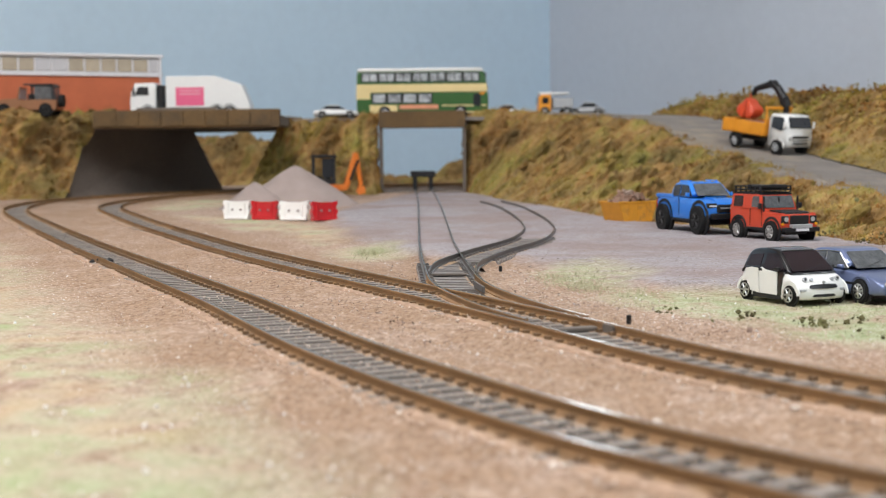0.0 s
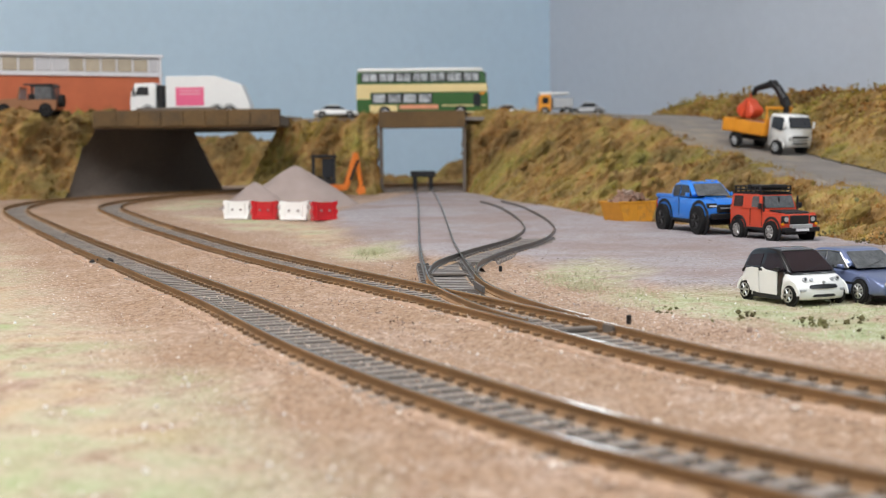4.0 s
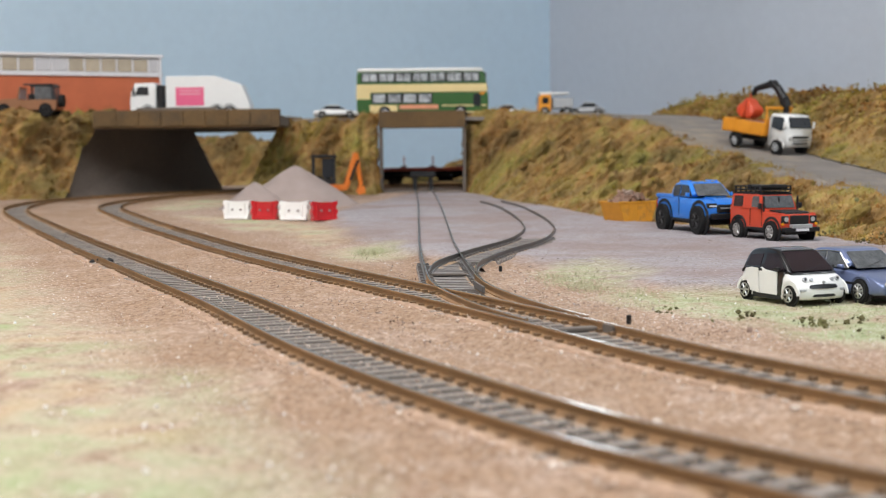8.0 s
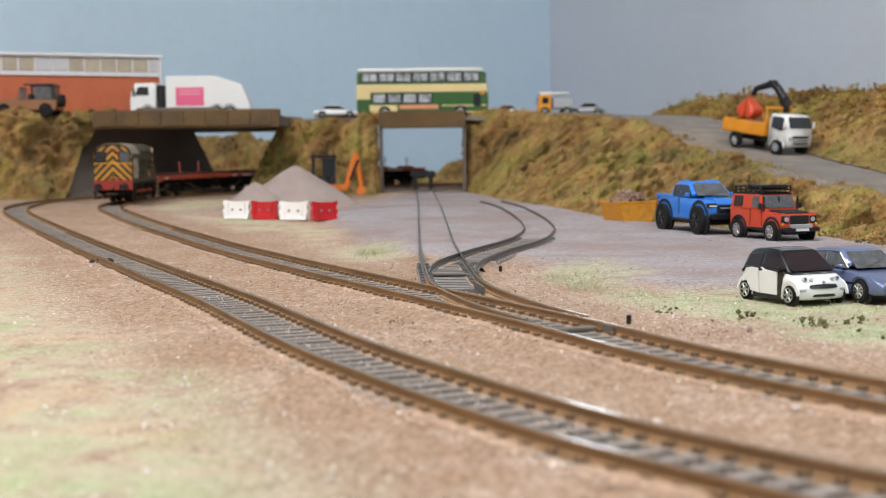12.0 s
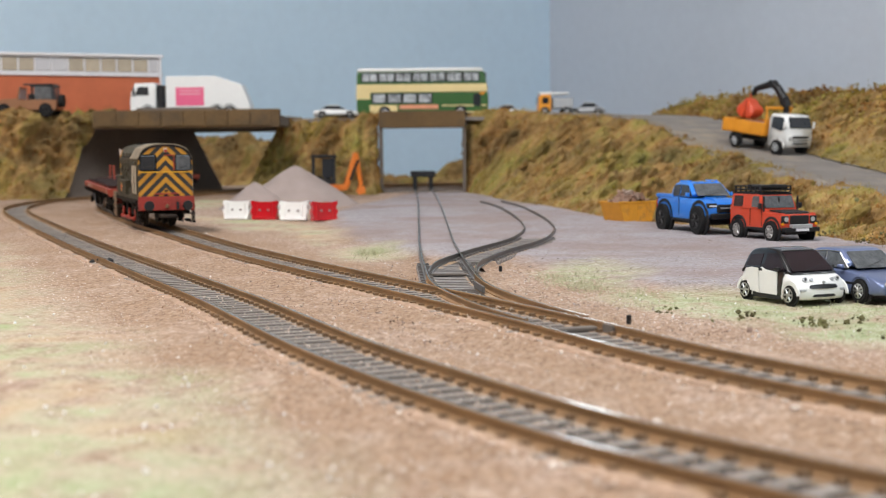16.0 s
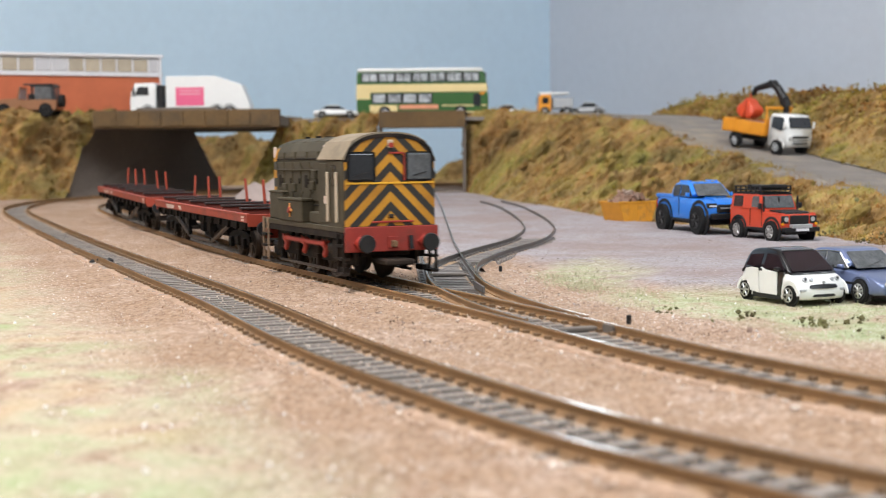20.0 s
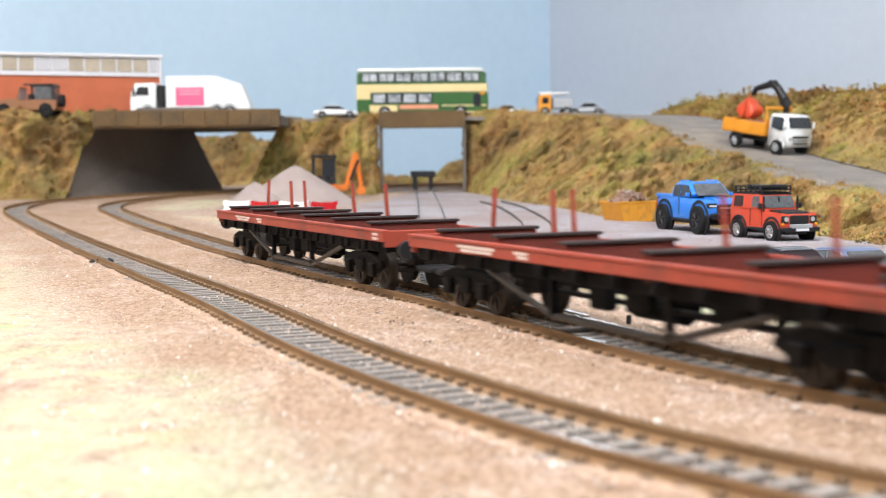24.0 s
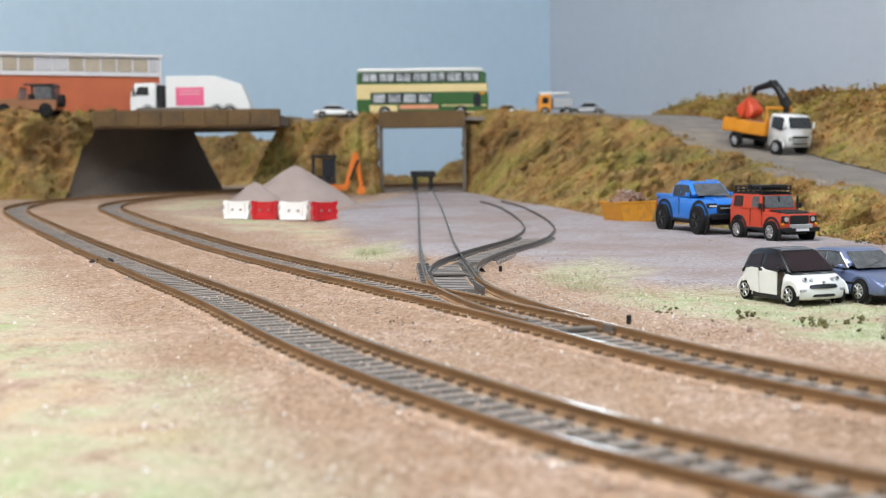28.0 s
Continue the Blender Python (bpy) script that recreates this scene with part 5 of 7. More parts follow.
# ---- on the embankment road ----
def double_decker():
    root = tagged(empty("double_decker_bus", Matrix()), "green and cream model double-decker bus with white roof", "bus", "model road vehicles")
    L, W = 71.0, 16.0
    part("lower_deck", hull([(-L, 5), (-L, 27.5), (L - 1, 27.5), (L, 24), (L, 5)], W, 0.8), M_bus_green, root, "green lower panels")
    part("rear_quarter", hull([(-L - 0.2, 20), (-L - 0.2, 28), (-L + 15, 28), (-L + 15, 20)], W + 0.15, 0.3), M_cream, root, "cream rear quarter panel")
    part("front_sign", cube(L - 9, L - 4, -W - 0.4, W + 0.4, 24.5, 27.0, 0.2), M_gold, root)
    part("waist_band", hull([(-L - .1, 27.4), (-L - .1, 36.2), (L - 1.2, 36.2), (L - 0.6, 27.4)], W + 0.05, 0.6), M_cream, root, "cream band between the decks")
    part("upper_deck", hull([(-L, 36), (-L + 0.8, 49.6), (L - 4.5, 49.6), (L - 1.2, 36)], W - 0.1, 0.8, (36, 52), 0.06), M_bus_green, root)
    part("roof", hull([(-L + 0.6, 49.4), (-L + 1.6, 53.6), (L - 6.5, 53.6), (L - 4.3, 49.4)], W - 0.8, 1.2), M_white, root, "white roof")
    for s in (-1, 1):
        y = s * (W + 0.05)
        xs = np.linspace(-L + 5, L - 9, 8)
        for a, b in zip(xs[:-1], xs[1:]):
            w = cube(a + 0.1, b - 0.1, y - s * 0.6 - 0.3, y - s * 0.6 + 0.3, 38.4, 48.6, 0.1)
            pane = part("upper_window", w, M_black, root)
            part("pane", cube(a + 1.4, b - 1.4, y - s * 0.35 - 0.3, y - s * 0.35 + 0.3, 39.4, 47.8, 0.3), M_bus_glass, pane)
            part("glazing_bar", cube(a + 9.0, a + 10.0, y - s * 0.3 - 0.3, y - s * 0.3 + 0.3, 39.4, 47.8), M_black, pane)
        xs = np.linspace(-L + 16, -L + 82, 5)
        for a, b in zip(xs[:-1], xs[1:]):
            pane = part("lower_window", cube(a + 0.1, b - 0.1, y - 0.3, y + 0.3, 15.6, 26.4, 0.1), M_black, root)
            part("pane", cube(a + 1.6, b - 1.4, y - 0.45, y + 0.45, 16.4, 25.6, 0.3), M_bus_glass, pane)
        part("door_window", cube(L - 16, L - 8, y - 0.3, y + 0.3, 12, 25.5, 0.3), M_glass, root)
        part("skirt_band", cube(-L + 14, -L + 44, y - 0.25, y + 0.25, 7, 14, 0.1), M_cream, root, "cream skirt panel")
        part("advert_panel", cube(-L + 46, -L + 88, y - 0.25, y + 0.25, 9.5, 14, 0.1), mat("orange_pink_panel", (0.72, 0.30, 0.17), 0.5), root, "long orange side panel")
        part("cream_line", cube(L - 50, L - 2, y - 0.2, y + 0.2, 12.2, 13.6, 0.05), M_cream, root)
        part("skirt_line", cube(-L + 14, L - 2, y - 0.22, y + 0.22, 5.2, 6.6, 0.05), M_cream, root)
        for x in (-L + 30, L - 30):
            arch(root, x, s, W - 0.3, 6.4, M_bus_green, 0.4)
            wheel(root, x, s * (W - 1.0), 6.4, 4.0, rim=M_grey, spokes=8)
    part("windscreen", cube(L - 0.6, L + 0.3, -W + 1.5, W - 1.5, 13, 25, 0.3), M_glass, root)
    part("upper_windscreen", cube(L - 4.4, L - 2.2, -W + 2, W - 2, 38.5, 47.5, 0.3), M_glass, root)
    part("destination_box", cube(L - 1.6, L - 0.3, -9, 9, 29, 34, 0.3), M_black, root)
    return root


def white_lorry():
    root = tagged(empty("refuse_lorry", Matrix()), "white model refuse lorry with a pink side panel", "lorry", "model road vehicles")
    W = 16.0
    part("chassis", cube(-60, 60, -7, 7, 5, 9, 0.4), M_black, root)
    part("cab", hull([(37, 6), (37, 34), (39, 38.5), (60, 38), (64, 29), (65.5, 18), (65, 6)], W, 1.2, (28, 41), 0.08), M_white, root)
    part("windscreen", hull([(63.6, 21), (58.5, 37), (59.5, 37.2), (65.2, 21)], W - 2, 0.2), M_glass, root)
    part("container", hull([(-66, 8), (-66, 14), (-57, 36), (-28, 45.5), (26, 45.5), (26, 10), (-40, 8)], W, 1.0), M_white, root, "white curved refuse body")
    for s in (-1, 1):
        part("side_window", hull([(45, 25), (45, 34), (56, 34), (60, 25)], 0.4, 0.2), M_glass, root).matrix_local = mp(0, s * (W + 0.05), 0)
        part("side_poster", cube(-16, 15, s * W - 0.3, s * W + 0.3, 13, 33, 0.1), M_pink, root, "pink rectangular side panel")
        for z in (28.5, 25):
            part("print_bar", cube(-12, 11, s * W - 0.5, s * W + 0.5, z, z + 1.6), mat("pale_print", (0.78, 0.35, 0.42), 0.5), root)
        part("mirror", cube(60, 62, s * (W + 2) - 1, s * (W + 2) + 1, 24, 33, 0.3), M_black, root)
        for x in (-44, -30, 46):
            arch(root, x, s, W - 0.4, 6.5, M_black, 0.5)
            wheel(root, x, s * (W - 1), 6.5, 4.4, rim=M_grey, spokes=8)
        part("side_guard", cube(-20, 34, s * (W - 0.5) - 0.6, s * (W - 0.5) + 0.6, 5.5, 9.5, 0.2), M_black, root)
    # black filler block added for the shaded gap between cab and body
    part("stack", cube(28.5, 36, -W + 0.6, W - 0.6, 9, 36, 0.8), M_black, root)
    return root


def bronze_jeep():
    root = tagged(empty("open_jeep", Matrix()), "bronze model open jeep with black roll cage", "car", "model road vehicles")
    W = 12.6
    part("tub", hull([(-30, 6.5), (-30.5, 15.5), (-6, 16.2), (-2, 14.6), (5, 14.6), (8, 16.6), (28, 15.4), (31, 13), (30.6, 6.5), (-28, 5.2)], W, 0.6), M_bronze, root)
    part("bonnet", hull([(8, 16.2), (9, 18.0), (27, 16.8), (30, 14.6)], W - 4.5, 0.6), M_bronze, root)
    for s in (-1, 1):
        for x in (-20, 21.5):
            arch(root, x, s, W - 0.2, 6.2, M_bronze, 1.6)
            wheel(root, x, s * (W - 0.2), 6.2, 4.6, rim=M_black, spokes=5, rim_share=0.55)
        cage = bmesh.new()
        cyl(cage, (-27, s * 11, 15), (-26, s * 10, 30), 0.9)
        cyl(cage, (-26, s * 10, 30), (2, s * 10, 31), 0.9)
        cyl(cage, (-6, s * 11, 15), (-6, s * 10, 31), 0.9)
        part("roll_bar", cage, M_black, root)
        part("screen_post", cyl(bmesh.new(), (8, s * 11.2, 16), (6, s * 10.6, 28), 0.8), M_bronze, root)
        part("door_panel", cube(-5.6, 6.0, s * (W - 0.3) - 0.4, s * (W - 0.3) + 0.4, 7.5, 15.8, 0.4), M_bronze, root)
    part("soft_top", hull([(-28.5, 16), (-27.5, 28.5), (-25, 31), (-9, 31), (-7.6, 28), (-7.6, 16)], 9.6, 0.8), M_grey_glass, root, "smoky black hood and side screens")
    part("hood_roof", hull([(-28.6, 28.4), (-26, 31.6), (-8, 31.6), (-7.4, 29.2)], 10.4, 0.5), M_black, root)
    part("screen_top", cube(5.2, 6.6, -11.2, 11.2, 27.4, 28.8, 0.3), M_bronze, root)
    part("windscreen", cube(6.2, 6.9, -10.2, 10.2, 17, 27.6, 0.1), M_glass_pale, root)
    part("seat", cube(-5, -1, -9, 9, 12, 22, 0.8), M_black, root)
    part("spare_wheel", cyl(bmesh.new(), (-30.5, 0, 15), (-34.5, 0, 15), 6.4, seg=22), M_tyre, root)
    part("bumper", cube(30.5, 34, -W, W, 6.5, 9.5, 0.5), M_black, root)
    return root


def low_white_car(label, paint, half=24.0):
    root = tagged(empty("parked_car", Matrix()), label, "car", "model road vehicles")
    part("body", hull([(-half, 3.4), (-half, 8.4), (-half * .6, 9.8), (half * .35, 9.6), (half * .95, 7.6), (half, 3.4)], 10.5, 0.8), paint, root, smooth=True)
    part("cabin", hull([(-half * .72, 9.4), (-half * .38, 14), (half * .1, 14.2), (half * .45, 9.4)], 9.4, 0.6, (9, 14.2), 0.2), M_glass, root)
    part("roof", hull([(-half * .42, 13.6), (-half * .36, 14.6), (half * .08, 14.7), (half * .14, 13.8)], 7.6, 0.3), paint, root)
    for s in (-1, 1):
        for x in (-half * .62, half * .62):
            wheel(root, x, s * 9.8, 4.2, 3.0, spokes=6)
        part("headlamp", cube(half * .9, half * 1.0, s * 7 - 1.8, s * 7 + 1.8, 6, 7.6, .3), M_lamp, root)
    return root


def yellow_van():
    root = tagged(empty("works_van", Matrix()), "amber and white small model works lorry", "lorry", "model road vehicles")
    part("cab", hull([(-18, 5), (-18, 20), (-14, 23), (-4, 23), (-4, 5)], 12, 0.8), M_gold, root)
    part("cab_roof", cube(-17, -2, -11, 11, 22.6, 25.8, 0.6), M_white, root)
    part("side_window", cube(-14, -7, -12.3, 12.3, 13, 20, 0.3), M_glass, root)
    part("windscreen", cube(-18.4, -17.2, -10, 10, 13, 20.5, 0.3), M_glass, root)
    part("box", cube(-2, 20, -12, 12, 8, 19, 0.6), M_grey, root)
    part("light_bar", cube(-3, 16, -10, 10, 22.6, 25.4, 0.8), M_white, root)
    for s in (-1, 1):
        for x in (-11, 13):
            wheel(root, x, s * 11, 4.8, 3.4, rim=M_grey)
    return root


seat_on(double_decker(), -20.5, 1427.0, 91.2, 0.6)
seat_on(white_lorry(), -263.0, 1380.0, 92.6, 180, 0, 0.95)
seat_on(bronze_jeep(), -419.0, 1330.0, 94.4, 179, 0, 1.02)
seat_on(low_white_car("low white model sports car on the embankment road", M_white), -114.0, 1412.0, 91.2, 4)
seat_on(yellow_van(), 124.0, 1442.0, 92.6, 2)
seat_on(low_white_car("pale silver model car on the embankment road", M_grey, 20.0), 160.0, 1446.0, 92.2, 178)
seat_on(low_white_car("white model car half hidden by the bank", M_white, 18.0), 71.0, 1452.0, 91.2, 178)


# ---- warehouse ----
def warehouse():
    root = tagged(empty("warehouse", mp(-304, 1420, 92.6) @ pose(0, 0, 0, 0, 0, 22) @ Matrix.Diagonal((1, 1, 0.93, 1))), "red brick model warehouse with pale clerestory windows", "building")
    part("brick_wall", cube(-420, 0, 0, 90, 0, 49.5, 0.5), M_brick, root)
    part("fascia", cube(-421, 1.5, -2.0, 92, 49.5, 53, 0.4), M_pale, root, "white painted fascia strip")
    part("window_back", cube(-420, 0, 2.0, 88, 53, 71.5), M_pale, root)
    x = -2.0
    k = 0
    while x > -400:
        w = 16.8 if k else 11.0
        c = M_frost if k == 0 or k % 8 in (6, 7) else M_beige
        part("clerestory_panel", cube(x - w + 1.0, x - 1.0, 0.6, 2.4, 55, 69.5, 0.3), c, root)
        part("mullion", cube(x - w - 0.8, x - w + 0.8, -0.2, 2.2, 53, 71.5, 0.2), M_pale, root)
        x -= w
        k += 1
    part("roof", cube(-422, 2.5, -2.5, 92, 71.5, 75, 0.5), M_pale, root, "pale grey flat roof edge")
    part("downpipe", cyl(bmesh.new(), (-0.5, -1.2, 2), (-0.5, -1.2, 74), 1.3, seg=10), M_pale, root)
    return root


warehouse()


# ---- yard clutter ----
def heap(name, x, y, rx, ry, h, label, skew=0.0):
    bm = bmesh.new()
    n, m = 56, 26
    rows = []
    for i in range(m + 1):
        r = i / m
        row = []
        for k in range(n):
            a = 2 * math.pi * k / n
            px, py = r * rx * math.cos(a), r * ry * math.sin(a)
            nz = noise.noise((px * 0.05 + x, py * 0.05, 0)) * 1.6 + noise.noise((px * 0.25 + x, py * 0.25, 2)) * 0.5
            z = h * (1.08 - math.sqrt((r * 1.08) ** 2 + 0.0064)) * (1.0 if r < 0.7 else 1.0 - 0.4 * (r - 0.7)) + nz * (1 - r) - 2.5 * r
            row.append(bm.verts.new((px + skew * (1 - r), py, z)))
        rows.append(row)
    for a, b in zip(rows[:-1], rows[1:]):
        for k in range(n):
            bm.faces.new((a[k], b[k], b[(k + 1) % n], a[(k + 1) % n]))
    bmesh.ops.remove_doubles(bm, verts=bm.verts, dist=0.001)
    bmesh.ops.recalc_face_normals(bm, faces=bm.faces)
    ob = link(name, bm, M_gravel, smooth=True)
    ob.matrix_world = mp(x, y, rise(y) + 0.6)
    return tagged(ob, label, "gravel heap", "gravel heaps", "stuff")


heap("gravel_heap", -123, 1105, 58, 46, 33.5, "large conical heap of grey-pink fine gravel", -2)
heap("gravel_heap", -154, 1072, 33, 26, 21.0, "smaller heap of grey-pink fine gravel")


M_hole = mat("shaded_barrier_socket", (0.22, 0.16, 0.15), 0.6, vary=0.1)


def barrier(paint, colour):
    """Water-filled road barrier: stepped profile with toothed ends and two dark plugs for the shade in its fork holes.
    """
    root = empty("road_barrier", Matrix())
    body = bmesh.new()
    prism(body, [(-10.4, 1.4), (-10.4, 4.6), (-11.4, 4.6), (-11.4, 8.2), (-10.4, 8.2), (-10.4, 11.0), (-11.2, 11.0), (-11.2, 14.0), (-9.6, 14.4), (-5, 13.6), (5, 13.6), (9.6, 14.4),
                 (10.4, 14.2), (10.4, 11.2), (9.4, 11.2), (9.4, 8.0), (10.4, 8.0), (10.4, 4.8), (9.4, 4.8), (9.4, 1.4)], -1.9, 1.9)
    for v in body.verts:
        v.co.y *= 1.35 - 0.55 * min(1.0, v.co.z / 9.0)
    part("body", body, paint, root)
    part("foot", cube(-10.2, 9.6, -3.1, 3.1, 0, 2.4, 0.5), paint, root)
    # no holes are cut, solid plugs carry their shade as colour
    for x in (-3.6, 3.2):
        part("fork_hole", cyl(bmesh.new(), (x, -2.5, 7.4), (x, 2.5, 7.4), 0.85, seg=12), M_hole, root, "small round dark plug standing for the shade in a fork hole")
    for x in (-7.2, 6.4):
        part("rib", cube(x - 0.7, x + 0.7, -2.6, 2.6, 2.2, 12.6, 0.4), paint, root)
    return tagged(root, f"{colour} moulded plastic water-filled road barrier", "barrier", "row of road barriers")


BW, BR = barrier(M_barrier_white, "white"), barrier(M_barrier_red, "glossy red")
BAR_AT = [(-144.6, 917.0, -16), (-123.8, 908.0, -18), (-102.4, 898.0, -6), (-81.2, 893.0, 34)]
for k, (x, y, a) in enumerate(BAR_AT):
    src = BW if k % 2 == 0 else BR
    m = mp(x, y, rise(y) + 0.4, 0, 0, a)
    if k < 2:
        src.matrix_world = m @ Matrix.Scale(0.93, 4)
    else:
        copy_thing(src, m)


def digger():
    root = tagged(empty("backhoe_digger", mp(-119, 1285, rise(1285) + 0.6) @ pose(0, 0, 0, 0, 0, 10)), "orange and black model backhoe digger behind the gravel", "digger")
    part("chassis", cube(-30, 14, -9, 9, 6, 13, 0.8), M_digger, root)
    cab = empty("cab", Matrix())
    cab.parent = root
    for x in (-8, 12):
        for y in (-8.5, 8.5):
            part("pillar", cube(x - 1, x + 1, y - 1, y + 1, 13, 39), M_black, cab)
    part("roof", cube(-10, 14.5, -10, 10, 38.5, 41.5, 0.8), M_black, cab)
    part("glass", cube(0, 11, -7.5, -6.5, 19, 38), M_glass, cab)
    part("seat", cube(3, 9, -4, 4, 18, 32, 1), M_black, cab)
    part("lower_panel", cube(-13, 12, -9, 9, 12, 18, 0.5), M_black, cab)
    part("bonnet", cube(-44, -14, -8, 8, 10, 22, 1.2), M_digger, root)
    for s in (-1, 1):
        wheel(root, -6, s * 11, 10.5, 7, rim=M_digger, spokes=6)
        wheel(root, -38, s * 10, 6.5, 5, rim=M_digger, spokes=6)
    part("stabiliser", cube(14, 25, -4, 4, 6, 12, 0.6), M_digger, root)
    part("boom", cyl(bmesh.new(), (24, 0, 9), (34, 0, 43), 3.0, 2.6, 8), M_digger, root)
    part("dipper", cyl(bmesh.new(), (34, 0, 43), (39, 0, 11), 2.8, 2.0, 8), M_digger, root)
    part("boom_ram", cyl(bmesh.new(), (28, -2.6, 16), (36, -2.6, 36), 1.2, seg=8), M_black, root)
    part("bucket", hull([(37, 11), (42, 10), (43, 3), (37, 1.5), (34, 5)], 5, 0.4), M_digger, root)
    return root


digger()


def buffer_stop():
    root = tagged(empty("buffer_stop", mp(-21.0, 1418, rise(1418) + 1.5)), "black rail-built buffer stop closing the siding", "buffer stop")
    for s in (-1, 1):
        part("post", cube(s * 8.7 - 2.4, s * 8.7 + 2.4, -2, 2, 0, 21, 0.4), M_black, root)
        bm = bmesh.new()
        cyl(bm, (s * 8.7, 20, 1), (s * 8.7, 1, 17), 1.2, seg=8)
        part("stay", bm, M_black, root)
    part("beam", cube(-13.5, 13.5, -4.5, -2, 14.5, 21, 0.4), M_black, root)


buffer_stop()
for x, y, h in ((23, 520, 2.2), (50.0, 349, 2.6)):
    ob = link("point_peg", cube(-0.55, 0.55, -0.55, 0.55, 0, h, 0.15), M_black)
    ob.matrix_world = mp(x, y, 0.3, 0, 0, 20)
    tagged(ob, "small black peg beside the turnout", "peg", "turnout pegs")
ob = link("soil_lump", bmesh.new(), M_black)
bm = bmesh.new()
for k in range(7):
    r = bmesh.ops.create_icosphere(bm, subdivisions=1, radius=random.uniform(1.2, 2.2))
    bmesh.ops.translate(bm, vec=(random.uniform(-4, 4), random.uniform(-2, 2), random.uniform(.4, 1.4)), verts=r["verts"])
bmesh.ops.scale(bm, vec=(MM, MM, MM), verts=bm.verts)
bm.to_mesh(ob.data)
bm.free()
ob.matrix_world = mp(-153, 579, 0.6)
tagged(ob, "small dark lump of soil beside the track", "soil lump", kind="stuff")


# ---- train ----
M_loco = mat("dirty_olive_green_paint", (0.052, 0.042, 0.024), 0.6, vary=0.25, scale=70.0, dirt=(0.085, 0.068, 0.042), dirt_amt=0.4, spec=0.3)
M_loco_roof = mat("dusty_tan_roof", (0.27, 0.21, 0.14), 0.7, vary=0.2, scale=70.0, dirt=(0.15, 0.12, 0.08), dirt_amt=0.3)
M_frame = mat("grimy_black_underframe", (0.0035, 0.003, 0.0027), 0.6, vary=0.3, scale=90.0, dirt=(0.020, 0.013, 0.009), dirt_amt=0.2, spec=0.1)
M_chassis = mat("dusty_brown_black_chassis", (0.010, 0.0075, 0.006), 0.7, vary=0.4, scale=90.0, dirt=(0.040, 0.026, 0.018), dirt_amt=0.4, spec=0.2)
M_ladder = mat("faded_brown_step_paint", (0.26, 0.17, 0.105), 0.6, vary=0.2, dirt=(0.18, 0.11, 0.07), dirt_amt=0.3)
M_wheel_rust = mat("rusty_wheel_tread", (0.032, 0.021, 0.014), 0.55, 0.4, vary=0.3)
M_beam_red = mat("buffer_beam_red", (0.27, 0.026, 0.016), 0.55, vary=0.12, dirt=(0.14, 0.03, 0.02), dirt_amt=0.25)
M_rod = mat("red_coupling_rod", (0.34, 0.034, 0.02), 0.5, vary=0.15, dirt=(0.12, 0.04, 0.03), dirt_amt=0.25)
M_bauxite = mat("bauxite_red_wagon_paint", (0.34, 0.05, 0.024), 0.5, vary=0.12, scale=60.0, dirt=(0.14, 0.035, 0.022), dirt_amt=0.25)
M_bolster = mat("dark_brown_bolster_top", (0.035, 0.018, 0.015), 0.6, vary=0.3, scale=90.0)
M_bolster_side = mat("dark_red_brown_bolster", (0.20, 0.032, 0.018), 0.6, vary=0.25, scale=90.0)
M_handrail = mat("cream_handrail", (0.50, 0.41, 0.30), 0.55, vary=0.1)
M_steel = mat("blackened_wheel_steel", (0.06, 0.05, 0.042), 0.4, 0.7, vary=0.2)
M_lettering = mat("white_lettering", (0.66, 0.52, 0.44), 0.6, vary=0.15)
M_crest = mat("gold_crest_transfer", (0.62, 0.28, 0.08), 0.5, vary=0.2)


def wasp_material():
    """Black and yellow chevrons rising to the middle line of a cab end."""
    m, nt, b, co = start("wasp_stripe_paint")
    sep = nt.nodes.new("ShaderNodeSeparateXYZ")
    nt.links.new(co, sep.inputs[0])

    def op(kind, a, c=None):
        n = nt.nodes.new("ShaderNodeMath")
        n.operation = kind
        for s, v in zip(n.inputs, (a, c)):
            if v is None:
                continue
            if isinstance(v, (int, float)):
                s.default_value = v
            else:
                nt.links.new(v, s)
        return n.outputs[0]
    v = op("ADD", sep.outputs["Z"], op("MULTIPLY", op("ABSOLUTE", sep.outputs["Y"]), 1.0))
    f = op("FRACT", op("ADD", op("DIVIDE", v, 0.0066), 0.803))
    edge = nt.nodes.new("ShaderNodeMapRange")
    edge.inputs[1].default_value, edge.inputs[2].default_value = 0.47, 0.53
    nt.links.new(f, edge.inputs[0])
    grime = noise_tex(nt, 90.0, 5, 0.65, co)
    yellow = ramp(nt, grime, [(0.3, (0.40, 0.17, 0.010)), (0.7, (0.56, 0.265, 0.015))])
    nt.links.new(mix(nt, edge.outputs[0], yellow, (0.022, 0.02, 0.018)), b.inputs["Base Color"])
    b.inputs["Roughness"].default_value = 0.5
    return m


M_wasp = wasp_material()


def arc_outline(half, z0, z_eave, z_top, n=10):
    pts = [(-half, z0), (-half, z_eave)]
    for k in range(1, n):
        t = -1 + 2 * k / n
        pts.append((half * t * 0.99, z_eave + (z_top - z_eave) * math.sqrt(max(0.0, 1 - abs(t) ** 2.5))))
    return pts + [(half, z_eave), (half, z0)]


def along(outline, x0, x1):
    """Outline in (y, z) drawn out along x."""
    bm = prism(bmesh.new(), outline, -x1, -x0)
    bmesh.ops.rotate(bm, matrix=Matrix.Rotation(radians(90), 3, "Z"), verts=bm.verts)
    return bm


